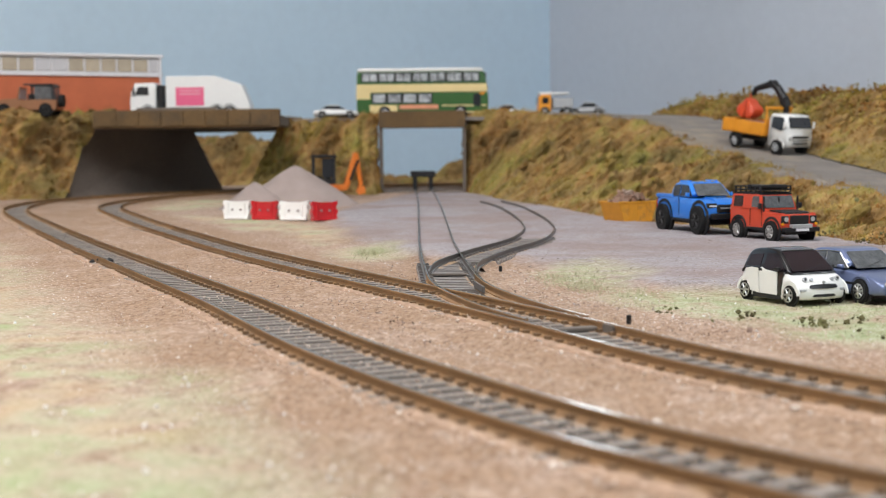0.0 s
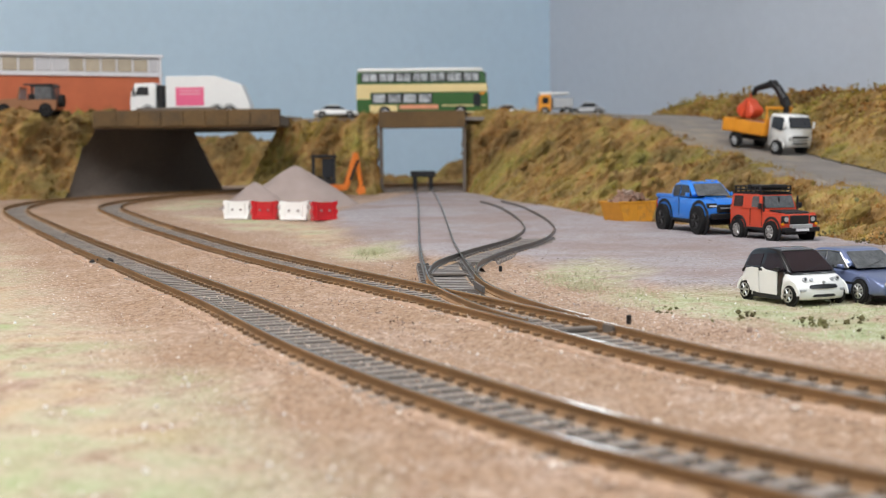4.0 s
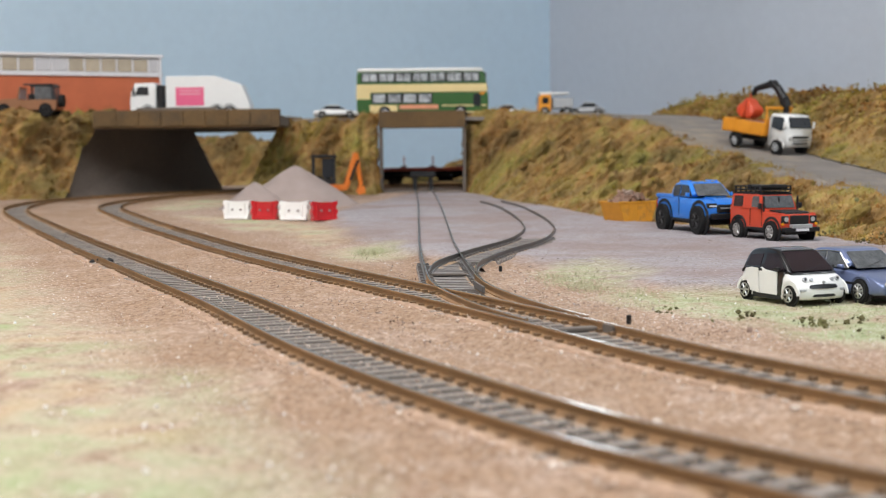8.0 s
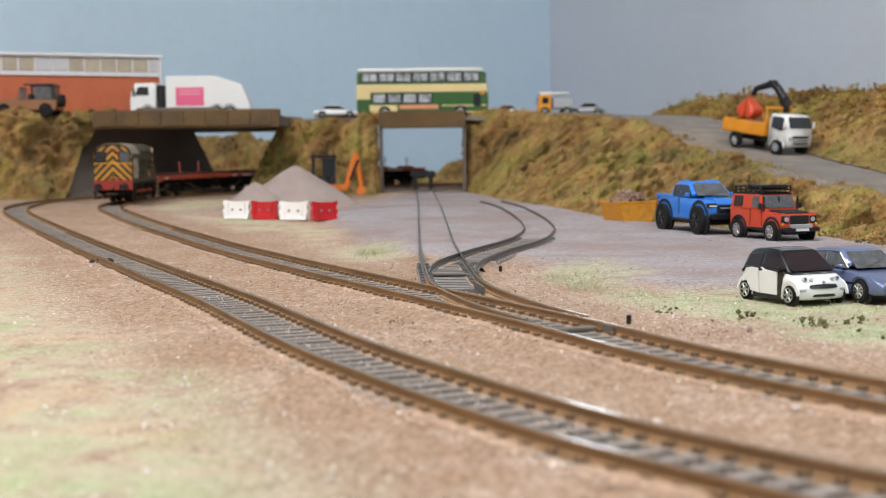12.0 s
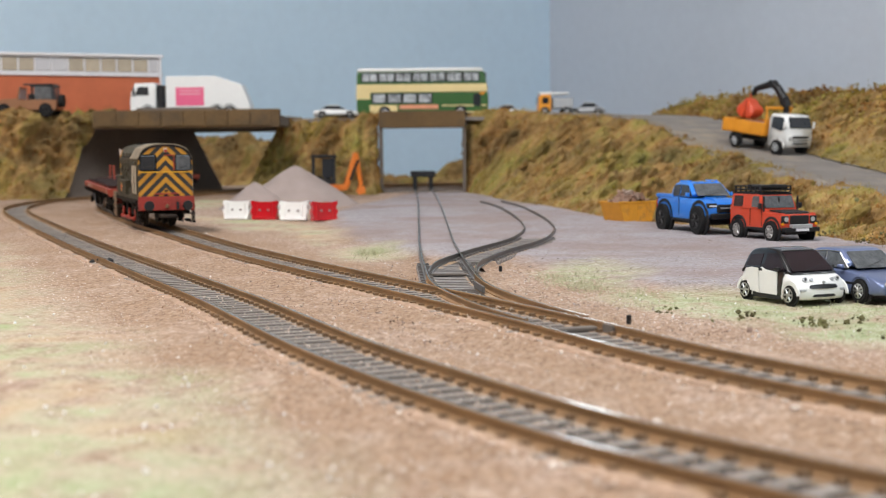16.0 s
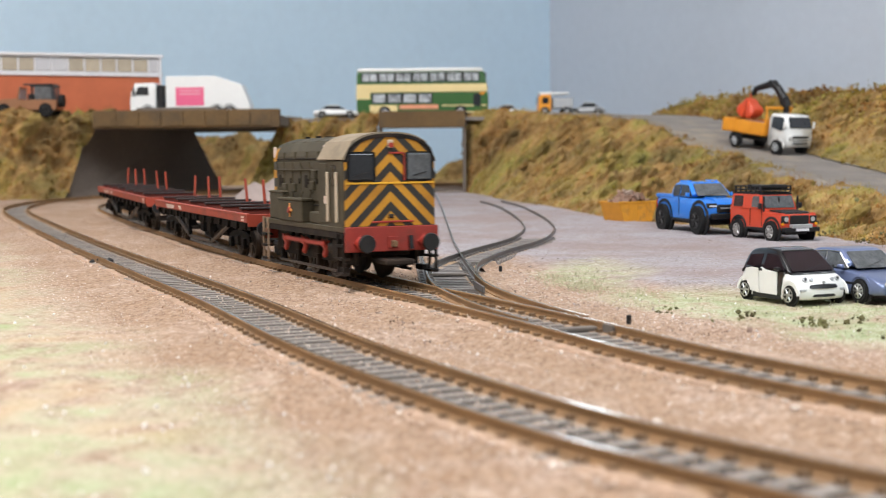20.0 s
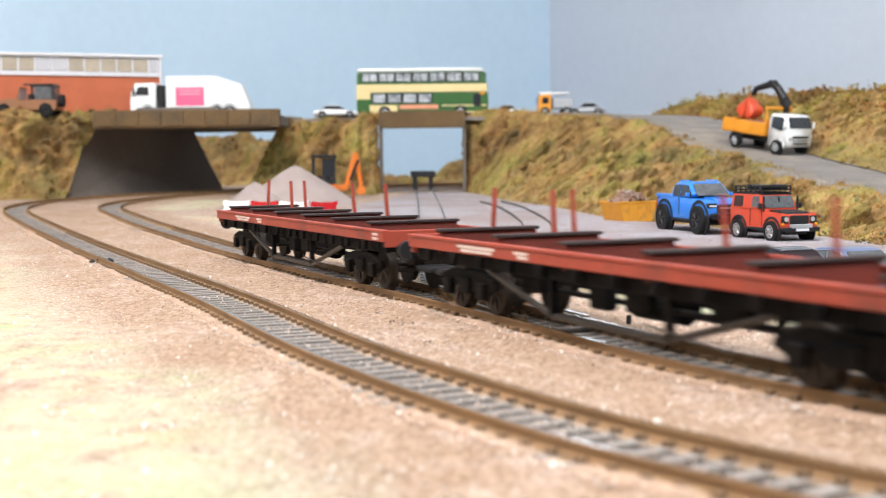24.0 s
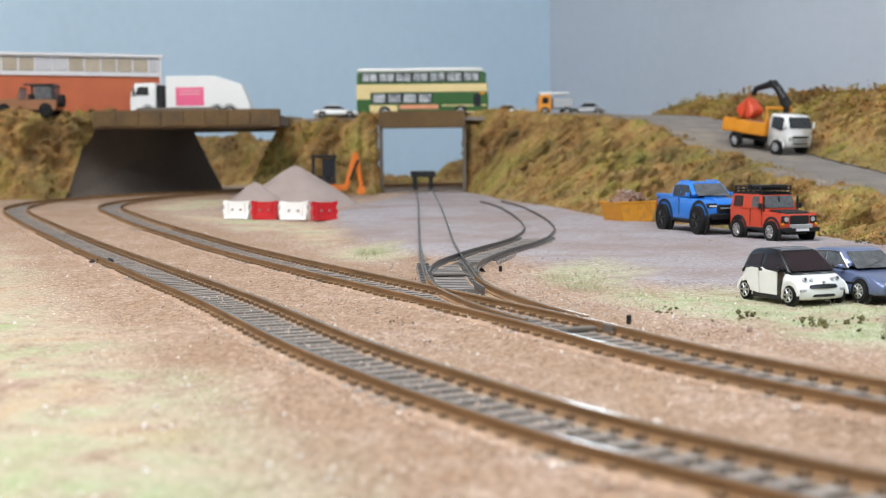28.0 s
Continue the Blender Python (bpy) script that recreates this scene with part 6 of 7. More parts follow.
def axle(parent, x, r, name="wheelset", width=16.2, spokes=False, crank=False):
    e = empty(name, Matrix())
    e.parent = parent
    e.matrix_local = mp(x, 0, r)
    part("axle", cyl(bmesh.new(), (0, -width / 2, 0), (0, width / 2, 0), 1.0, seg=8), M_steel, e)
    for s in (-1, 1):
        bm = bmesh.new()
        cyl(bm, (0, s * 7.2, 0), (0, s * 8.0, 0), r + 0.7, seg=24)
        cyl(bm, (0, s * 8.0, 0), (0, s * 9.9, 0), r, r - 0.15, 24)
        w = part("wheel_disc", bm, M_wheel_rust, e)
        bm = bmesh.new()
        for k in range(8):
            a = k * math.pi / 4
            cyl(bm, (0, s * 9.95, 0), (math.cos(a) * (r - 1.4), s * 9.95, math.sin(a) * (r - 1.4)), 0.45, seg=5)
        part("spokes", bm, M_steel, w)
    return e


def bonnet_outline(half, z0, z_eave, z_top):
    """Engine cover in (y, z): upright sides, canted hatch faces and a low rounded top."""
    c, h = 0.8 * half, z_top - z_eave
    return [(-half, z0), (-half, z_eave), (-half + 0.5, z_eave + 0.25 * h), (-c, z_eave + 0.72 * h), (-0.4 * half, z_eave + 0.95 * h), (0, z_top),
            (0.4 * half, z_eave + 0.95 * h), (c, z_eave + 0.72 * h), (half - 0.5, z_eave + 0.25 * h), (half, z_eave), (half, z0)]


def locomotive():
    root = tagged(empty("shunting_locomotive", Matrix()), "weathered olive green diesel shunter with black and yellow chevron ends", "locomotive", "model train")
    W, H = 16.6, 12.3
    # frames and footplate
    part("footplate", cube(-44, 52, -W, W, 17.4, 19.2, 0.2), M_loco, root)
    part("valance", cube(-43, 51, -W + 0.2, -W + 1.2, 15.2, 17.4), M_chassis, root)
    part("valance", cube(-43, 51, W - 1.2, W - 0.2, 15.2, 17.4), M_chassis, root)
    for s in (-1, 1):
        part("frame_plate", cube(-42, 48, s * 10.8 - 0.6, s * 10.8 + 0.6, 6.0, 17.4, 0.2), M_chassis, root)
        for x in (-31, -11.5, 11.5, 33):
            part("spring_hanger", cube(x - 2.2, x + 2.2, s * 12.2 - 1.0, s * 12.2 + 1.0, 8.0, 15.5, 0.4), M_chassis, root)
        part("sand_box", cube(36, 44, s * 13.5 - 2.2, s * 13.5 + 2.2, 8, 15.2, 0.6), M_chassis, root)
    part("floor_pan", cube(-40, 46, -9, 9, 9, 17.4), M_chassis, root)
    # beams, buffers and hooks at both ends
    for e, X in ((-1, 45.0), (1, 53.0)):
        beam = part("buffer_beam", cube(min(e * (X - 1.4), e * X), max(e * (X - 1.4), e * X), -W - 0.1, W + 0.1, 10.9, 19.3, 0.25), M_beam_red, root)
        for s in (-1, 1):
            bm = bmesh.new()
            cyl(bm, (e * X, s * 11.4, 14.0), (e * (X + 0.6), s * 11.4, 14.0), 2.7, seg=4)
            cyl(bm, (e * (X + 0.6), s * 11.4, 14.0), (e * (X + 3.2), s * 11.4, 14.0), 2.1, 1.7, 14)
            part("buffer_housing", bm, M_rod, beam)
            bm = bmesh.new()
            cyl(bm, (e * (X + 3.2), s * 11.4, 14.0), (e * (X + 6.0), s * 11.4, 14.0), 1.1, seg=10)
            cyl(bm, (e * (X + 5.8), s * 11.4, 14.0), (e * (X + 6.8), s * 11.4, 14.0), 3.1, 2.8, 18)
            part("buffer_head", bm, M_black, beam)
        part("hook_plate", cube(min(e * X, e * (X + 0.5)), max(e * X, e * (X + 0.5)), -1.8, 1.8, 12.0, 16.0, 0.15), M_beam_red, beam)
        part("draw_hook", cube(min(e * X, e * (X + 3)), max(e * X, e * (X + 3)), -0.8, 0.8, 12.4, 14.6, 0.3), M_chair, beam)
        part("brake_pipe", cyl(bmesh.new(), (e * (X + 0.6), 6.4, 16.0), (e * (X + 1.4), 6.4, 11.6), 0.8, seg=8), M_black, beam)
        part("coupling", cube(min(e * (X - 6), e * (X + 7)), max(e * (X - 6), e * (X + 7)), -5.2, 5.2, 6.6, 8.6, 0.5), M_chassis, root, "moulded black coupling")
        for s in (-1, 1):
            st = empty("step_ladder", Matrix())
            st.parent = root
            x = e * (X - 5.0)
            m = M_ladder if e < 0 else M_chassis
            for dx in (-2.8, 2.8):
                part("stile", cube(x + dx - 0.45, x + dx + 0.45, s * (W + 0.1) - 0.4, s * (W + 0.1) + 0.4, 3.0, 19.8 if e < 0 else 17.0), m, st)
            for z in (3.2, 8.2, 12.6):
                part("tread", cube(x - 3.2, x + 3.2, s * (W - 0.4) - 1.4, s * (W - 0.4) + 1.4, z, z + 0.8), M_chassis, st)
    # engine bonnet
    bonnet = part("bonnet", along(bonnet_outline(H, 19.2, 43.4, 49.9), -40, 25), M_loco, root)
    part("nose_panel", along(bonnet_outline(H + 0.4, 19.4, 43.2, 49.4), -41.0, -37.4), M_wasp, root, "chevron striped nose end")
    part("radiator_grille", cube(-41.4, -40.9, -7.5, 7.5, 24, 38, 0.2), M_black, root)
    for s in (-1, 1):
        for k, (x0, x1) in enumerate(((-36.8, -27.5), (-26.5, -17), (-16, -6.5), (-5.5, 4), (5, 14.5))):
            d = part("engine_door", cube(x0, x1, s * H - 0.5, s * H + 0.5, 27.0 if k != 1 else 24.0, 41.2, 0.2), M_loco, bonnet)
            for z in (29.5, 38.5):
                part("hinge", cube(x0 + 0.2, x0 + 1.6, s * (H + 0.6) - 0.25, s * (H + 0.6) + 0.25, z, z + 0.9), M_loco, d)
            part("latch", cube(x1 - 1.8, x1 - 0.8, s * (H + 0.6) - 0.3, s * (H + 0.6) + 0.3, 33, 35, 0.1), M_chassis, d)
        for x in (-28, -14, 0, 13):
            part("roof_clip", cube(x - 0.5, x + 0.5, s * (H - 0.2) - 0.7, s * (H - 0.2) + 0.7, 42.2, 44.8, 0.1), M_loco, bonnet)
        part("handrail", cyl(bmesh.new(), (-36.5, s * (H + 0.9), 38.2), (22, s * (H + 0.9), 38.2), 0.32, seg=6), M_loco, bonnet)
        part("lower_seam", cube(-36.5, 24.5, s * H - 0.35, s * H + 0.35, 25.2, 25.7, 0.1), M_chassis, bonnet)
        for x, z in ((-24.5, 31.5), (-13.5, 31.5), (8.5, 32.5), (10.5, 36.5)):
            part("side_box", cube(x - 2.2, x + 2.2, s * (H + 0.7) - 0.8, s * (H + 0.7) + 0.8, z - 1.6, z + 1.6, 0.3), M_loco, bonnet)
        for x in (-39.6, 21.5):
            part("lamp_bracket", cube(x - 0.9, x + 0.9, s * (H + 0.2) - 0.5, s * (H + 0.2) + 0.5, 42.8, 47.0, 0.2), M_lettering, bonnet, "small white lamp bracket")
        b1 = part("battery_box", cube(-39, -21.6, s * 13.6 - 1.7, s * 13.6 + 1.7, 19.2, 29.4, 0.4), M_loco, root)
        part("lid", cube(-39.4, -21.4, s * 13.6 - 1.9, s * 13.6 + 1.9, 29.2, 30.2, 0.3), M_loco, b1)
        b2 = part("battery_box", cube(-21.4, 7.4, s * 14.6 - 2.5, s * 14.6 + 2.5, 19.2, 27.0, 0.4), M_loco, root)
        part("lid", cube(-21.8, 7.8, s * 14.6 - 2.7, s * 14.6 + 2.7, 26.8, 27.9, 0.3), M_loco, b2)
        y = s * 17.2
        cr = bmesh.new()
        for k in range(4):
            a = k * math.pi / 2
            cyl(cr, (-6.5, y, 23.4), (-6.5 + 2.6 * math.cos(a), y, 23.4 + 2.6 * math.sin(a)), 0.75, 0.35, 6)
        part("crest", cr, M_crest, b2, "small gold crest transfer")
        part("crest_centre", cyl(bmesh.new(), (-6.5, y - s * 0.2, 23.4), (-6.5, y + s * 0.75, 23.4), 1.1, seg=12), M_rod, b2, "red centre of the crest")
        for x in (-32.5, 0.0, 18.5):
            part("louvre", cube(x - 1.6, x + 1.6, s * (H + 0.2) - 0.5, s * (H + 0.2) + 0.5, 31.5, 36.5, 0.3), M_chassis, bonnet)
        part("oval_frame", cyl(bmesh.new(), (17, s * (H - 0.1), 30.0), (17, s * (H + 0.7), 30.0), 2.6, 2.3, 16), M_loco, bonnet)
        part("eaves_strip", cube(-37.2, 24.8, s * H - 0.4, s * H + 0.4, 41.9, 42.5, 0.15), M_chassis, bonnet)
        part("foot_step", cube(12, 24, s * 14.2 - 1.6, s * 14.2 + 1.6, 19.2, 23.4, 0.5), M_loco, root)
        for x in (-33, -12, 11, 34):
            part("brake_block", cube(x - 0.9, x + 0.9, s * 11.6 - 1.2, s * 11.6 + 1.2, 3.2, 9.6, 0.3), M_chassis, root)
        part("brake_rigging", cyl(bmesh.new(), (-34, s * 12.6, 3.4), (38, s * 12.6, 3.4), 0.55, seg=6), M_steel, root)
        for x in (-23, 0, 23):
            part("axle_spring", cube(x - 5.5, x + 5.5, s * 12.4 - 0.9, s * 12.4 + 0.9, 13.0, 15.0, 0.5), M_chassis, root)
    for x0, x1 in ((-36.5, -25), (-24, -12.5), (-11.5, 3), (4, 15), (16, 24)):
        part("roof_hatch", along([(y, z + 0.4) for y, z in bonnet_outline(H - 0.6, 43.4, 43.8, 49.9)], x0, x1), M_loco, bonnet)
    for x in (-27, -14):
        part("roof_cap", cyl(bmesh.new(), (x, -3, 48.6), (x, -3, 50.8), 1.3, 1.0, 12), M_chassis, bonnet)
    part("exhaust", cyl(bmesh.new(), (-20, 3, 48.6), (-20, 3, 50.8), 1.6, seg=14), M_chassis, bonnet)
    # cab
    part("cab", along(arc_outline(W - 0.2, 19.2, 41.2, 50.2), 25, 50.6), M_loco, root)
    part("cab_roof", along([(y * 1.02, z) for y, z in arc_outline(W - 0.2, 41.6, 42.0, 50.9)], 24.4, 50.9), M_loco_roof, root, "dusty tan curved cab roof")
    face = part("cab_end", along(arc_outline(W - 0.5, 19.4, 41.0, 49.6), 50.6, 51.5), M_wasp, root, "black and yellow chevron cab end")
    part("beading", cube(51.4, 52.0, -W + 0.6, W - 0.6, 33.4, 34.1, 0.1), mat("yellow_beading", (0.66, 0.35, 0.02), 0.5), face)
    rim = bmesh.new()
    o, i = arc_outline(W - 0.15, 36.0, 41.0, 50.3, 20), arc_outline(W - 1.0, 36.0, 40.8, 49.0, 20)
    for k in range(1, len(o) - 2):
        a = [rim.verts.new((51.4, y, z)) for y, z in (o[k], o[k + 1], i[k + 1], i[k])]
        b = [rim.verts.new((52.0, y, z)) for y, z in (o[k], o[k + 1], i[k + 1], i[k])]
        rim.faces.new(a), rim.faces.new(b[::-1])
        for q in range(4):
            rim.faces.new((a[q], a[(q + 1) % 4], b[(q + 1) % 4], b[q]))
    bmesh.ops.recalc_face_normals(rim, faces=rim.faces)
    part("roof_rim", rim, M_chassis, face, "black rim under the cab roof")
    for s in (-1, 1):
        fr = part("cab_window", cube(51.3, 51.9, s * 10.4 - 4.9, s * 10.4 + 4.9, 34.4, 44.2, 0.8, 2), M_black, face)
        part("pane", cube(51.7, 52.05, s * 10.4 - 4.3, s * 10.4 + 4.3, 34.9, 43.7, 0.5, 2), M_glass if s < 0 else M_grey_glass, fr)
        part("wiper", cyl(bmesh.new(), (52.2, s * 10.6 - 2.5, 36.2), (52.2, s * 10.6 + 2.4, 37.4), 0.18, seg=5), M_black, fr)
        part("side_window", cube(38.6, 43.4, s * (W - 0.2) - 0.25, s * (W - 0.2) + 0.25, 33.0, 40.0, 0.4), M_glass, root)
        part("cab_door", cube(27.0, 34.4, s * (W - 0.2) - 0.3, s * (W - 0.2) + 0.3, 20.2, 40.6, 0.2), M_loco, root)
        for x in (36.4, 45.4):
            part("grab_rail", cube(x - 0.75, x + 0.75, s * (W + 0.45) - 0.45, s * (W + 0.45) + 0.45, 20.6, 37.6, 0.25), M_handrail, root)
        part("notice_plate", cube(33.0, 36.4, s * (W + 0.4) - 0.3, s * (W + 0.4) + 0.3, 26.8, 29.4), M_lettering, root)
    lamp = part("lamp_bracket", cube(51.4, 52.4, -1.0, 1.0, 45.4, 48.2, 0.3), M_handrail, face, "small cream lamp plate")
    part("lamp", cyl(bmesh.new(), (52.2, 0, 46.4), (52.9, 0, 46.4), 0.9, seg=12), M_rod, lamp)
    for a, b in (((52.0, 4.9, 34.5), (52.0, 4.9, 43.8)), ((52.0, -0.5, 43.8), (52.0, 4.9, 43.8)), ((52.2, -7.0, 20.8), (52.2, 8.0, 20.8))):
        part("conduit", cyl(bmesh.new(), a, b, 0.35, seg=6), M_rod, face, "thin red pipe")
    part("lamp_iron", cube(51.4, 52.4, -1.0, 1.0, 22.0, 23.4, 0.3), M_steel, face)
    # running gear
    gear = []
    for x in (-23.0, 0.0, 23.0):
        g = axle(root, x, 9.0)
        for s in (-1, 1):
            part("crank", cube(-1.1, 1.1, s * 13.6 - 0.8, s * 13.6 + 0.8, -5.6, 1.6, 0.5), M_rod, g)
        gear.append(g)
    rods = empty("coupling_rods", Matrix())
    rods.parent = root
    for s in (-1, 1):
        part("rod", cube(-24.5, 24.5, s * 14.9 - 0.4, s * 14.9 + 0.4, -0.75, 0.75, 0.2), M_rod, rods, "red coupling rod")
        for x in (-23, 0, 23):
            part("rod_boss", cyl(bmesh.new(), (x, s * 14.4, 0), (x, s * 15.6, 0), 1.35, seg=12), M_rod, rods)
    for s in (-1, 1):
        for x in (-34.0, -12.0, 11.0):
            part("equaliser_rib", prism(bmesh.new(), [(x - 4, 16.8), (x - 2.6, 17.2), (x + 5.6, 9.6), (x + 4.2, 9.2)], s * 11.5 - 0.3, s * 11.5 + 0.3), M_chassis, root)
        part("front_step_plate", cube(40.5, 47.0, s * 14.2 - 1.2, s * 14.2 + 1.2, 3.6, 5.4, 0.3), M_chassis, root)
        part("air_tank", cyl(bmesh.new(), (31, s * 13.0, 11.5), (38.5, s * 13.0, 11.5), 2.6, seg=14), M_chassis, root)
    return root, gear, rods


def bogie(parent, x):
    e = empty("bogie", Matrix())
    e.parent = parent
    e.matrix_local = mp(x, 0, 0)
    for s in (-1, 1):
        fr = hull([(-18, 7.4), (-17, 9.6), (-9, 11.4), (9, 11.4), (17, 9.6), (18, 7.4), (12, 5.0), (7, 7.6), (3, 5.4), (-3, 5.4), (-7, 7.6), (-12, 5.0)], 0.6, 0.2)
        bmesh.ops.translate(fr, vec=(0, s * 12.6, 0), verts=fr.verts)
        part("side_frame", fr, M_frame, e)
        for k in (-11, 11):
            part("axle_box", cube(k - 2.2, k + 2.2, s * 13.6 - 1.0, s * 13.6 + 1.0, 4.2, 8.6, 0.4), M_frame, e)
        part("spring", cube(-3.2, 3.2, s * 13.4 - 1.0, s * 13.4 + 1.0, 5.2, 9.6, 0.5), M_frame, e)
    part("cross_bar", cube(-3, 3, -12.4, 12.4, 9.6, 12.2, 0.3), M_frame, e)
    ends = [axle(e, k, 6.2) for k in (-11.0, 11.0)]
    return e, ends


def flat_wagon():
    root = tagged(empty("bogie_wagon", Matrix()), "bauxite red bogie bolster wagon carrying upright stanchions", "wagon", "model train")
    L, W = 103.2, 16.5
    for s in (-1, 1):
        sb = part("solebar", cube(-L, L, s * W - 0.7, s * W + 0.7, 16.3, 19.6, 0.2), M_bauxite, root)
        part("rim", cube(-L, L, s * (W - 0.2) - 1.2, s * (W - 0.2) + 1.2, 19.2, 20.0, 0.15), M_bauxite, sb)
        for x0, x1, z in ((-70.5, -48.5, 17.9), (-68, -50, 16.9), (-38, -31, 17.9), (-36, -31, 16.9), (94, 98.5, 18.1), (94, 98.5, 16.8)):
            part("lettering_bar", cube(x0, x1, s * (W + 0.78) - 0.06, s * (W + 0.78) + 0.06, z, z + 0.8), M_lettering, sb, "white unreadable lettering bar")
        part("inner_frame", cube(-L + 2, L - 2, s * 14.6 - 0.6, s * 14.6 + 0.6, 12.8, 16.2, 0.2), M_frame, root)
        for x in np.arange(-88, 90, 16.0):
            br = prism(bmesh.new(), [(x - 1.7, 16.2), (x + 1.7, 16.2), (x + 0.9, 13.4), (x - 0.9, 13.4)], s * W - 1.6, s * W - 0.4)
            part("stanchion_pocket", br, M_frame, root)
        truss = bmesh.new()
        for a, b in (((-58, 12.8), (-24, 4.0)), ((-24, 4.0), (24, 4.0)), ((24, 4.0), (58, 12.8))):
            cyl(truss, (a[0], s * 14.2, a[1]), (b[0], s * 14.2, b[1]), 0.85, seg=6)
        part("truss_rod", truss, M_steel, root, "dark steel truss rod")
        for x in (-24, 24):
            part("queen_post", cube(x - 0.8, x + 0.8, s * 14.2 - 0.8, s * 14.2 + 0.8, 4.0, 13), M_frame, root)
        part("brake_lever", cyl(bmesh.new(), (16, s * 15.0, 6.6), (46, s * 15.4, 4.2), 0.22, seg=6), M_steel, root, "thin bare metal brake lever")
        # black boxes added to fill the shadowed space between truss and frame
        for x0, x1, z0, z1 in ((-44, -34, 8.4, 13), (-12, -4, 7.0, 13), (3, 12, 7.6, 13), (34, 45, 8.6, 13)):
            part("brake_gear", cube(x0, x1, s * 10.2 - 1.6, s * 10.2 + 1.6, z0, z1, 0.6), M_frame, root)
        part("inner_truss_rod", cyl(bmesh.new(), (-50, s * 8.0, 9.0), (50, s * 8.0, 9.0), 0.7, seg=6), M_frame, root)
    # made deep to darken the shadowed space under the deck
    part("centre_girder", cube(-L + 6, L - 6, -3, 3, 9.6, 15.2), M_frame, root)
    for x in (-L, L):
        e = 1 if x > 0 else -1
        hs = part("headstock", cube(min(x - e * 1.6, x), max(x - e * 1.6, x), -W, W, 14.6, 19.8, 0.25), M_bauxite, root)
        for s in (-1, 1):
            bm = bmesh.new()
            cyl(bm, (x, s * 11.4, 14.0), (x + e * 5.0, s * 11.4, 14.0), 1.6, 1.2, 12)
            cyl(bm, (x + e * 5.0, s * 11.4, 14.0), (x + e * 6.0, s * 11.4, 14.0), 3.0, 2.8, 16)
            part("buffer", bm, M_black, hs, "black round buffer")
        part("coupling", cube(min(x - e * 4, x + e * 8.6), max(x - e * 4, x + e * 8.6), -5, 5, 6.8, 8.6, 0.5), M_black, root, "moulded black coupling")
    for k, x in enumerate((-86.0, -51.6, -17.2, 17.2, 51.6, 86.0)):
        b = part("bolster", cube(x - 0.8, x + 0.8, -W + 1.3, W - 1.3, 15.0, 21.2, 0.2), M_bolster_side, root)
        part("bolster_foot", cube(x - 1.9, x + 1.9, -W + 1.6, W - 1.6, 15.0, 16.2, 0.2), M_bolster_side, b)
        part("bolster_cap", cube(x - 1.9, x + 1.9, -W + 0.9, W - 0.9, 21.2, 22.1, 0.2), M_bolster, b, "dark brown timber bolster cap")
        for y in {0: (1.6,), 1: (2.0, 8.0), 3: (5.0,), 4: (4.6,)}.get(k, ()):
            part("stanchion", cyl(bmesh.new(), (x, y, 21.6), (x + random.uniform(-.6, .6), y + random.uniform(-1.0, 1.0), 33.2), 0.75, 0.65, 8), M_bauxite, b, "thin upright red stanchion")
    for x in np.linspace(-94, 94, 12):
        part("cross_member", cube(x - 0.8, x + 0.8, -W + 1.0, W - 1.0, 12.6, 15.4), M_frame, root)
    part("brake_cylinder", cyl(bmesh.new(), (-8, 0, 8.5), (10, 0, 8.5), 4.0, seg=14), M_frame, root)
    b0, b1 = bogie(root, -73.0), bogie(root, 73.0)
    return root


LOCO, LOCO_GEAR, LOCO_RODS = locomotive()
WAGON_1 = flat_wagon()
WAGON_2 = copy_thing(WAGON_1, Matrix())
S_B = np.concatenate([[0], np.cumsum(np.linalg.norm(np.diff(PATH_B, axis=0), axis=1))])
# way of the locomotive's leading beam along the line, in seconds and millimetres
WAY = [(0.0, 700), (3.5, 1008), (5.5, 1184), (6.3, 1257), (9.5, 1536), (11.0, 1680), (13.0, 1853), (15.0, 2027), (16.0, 2121), (17.0, 2212),
       (18.5, 2362), (19.0, 2409), (20.0, 2494), (21.0, 2585.5), (21.5, 2631), (24.0, 2876), (25.0, 2977), (26.0, 3077), (27.0, 3188), (27.5, 3238), (28.0, 3296)]
WAY_T, WAY_S = zip(*WAY)


def way(t):
    return float(np.interp(t, WAY_T, WAY_S))


def on_line(s):
    y = float(np.interp(s, S_B, PATH_B[:, 1]))
    return Vector((float(np.interp(s, S_B, PATH_B[:, 0])), y, rise(y) + RAIL))


def ride(s_mid, half):
    """Pose of a vehicle whose pivots stand half to both sides of s_mid on the line."""
    a, b = on_line(s_mid + half), on_line(s_mid - half)
    d = (a - b).normalized()
    side = Vector((0, 0, 1)).cross(d).normalized()
    m = Matrix((d, side, d.cross(side))).transposed().to_4x4()
    m.translation = (a + b) / 2 * MM
    return m


# ---- loose scatter ----
OCTA = np.array([(1, 0, 0), (-1, 0, 0), (0, 1, 0), (0, -1, 0), (0, 0, 1), (0, 0, -1)], float)
OCTA_F = [(0, 2, 4), (2, 1, 4), (1, 3, 4), (3, 0, 4), (2, 0, 5), (1, 2, 5), (3, 1, 5), (0, 3, 5)]
RNG = np.random.default_rng(7)


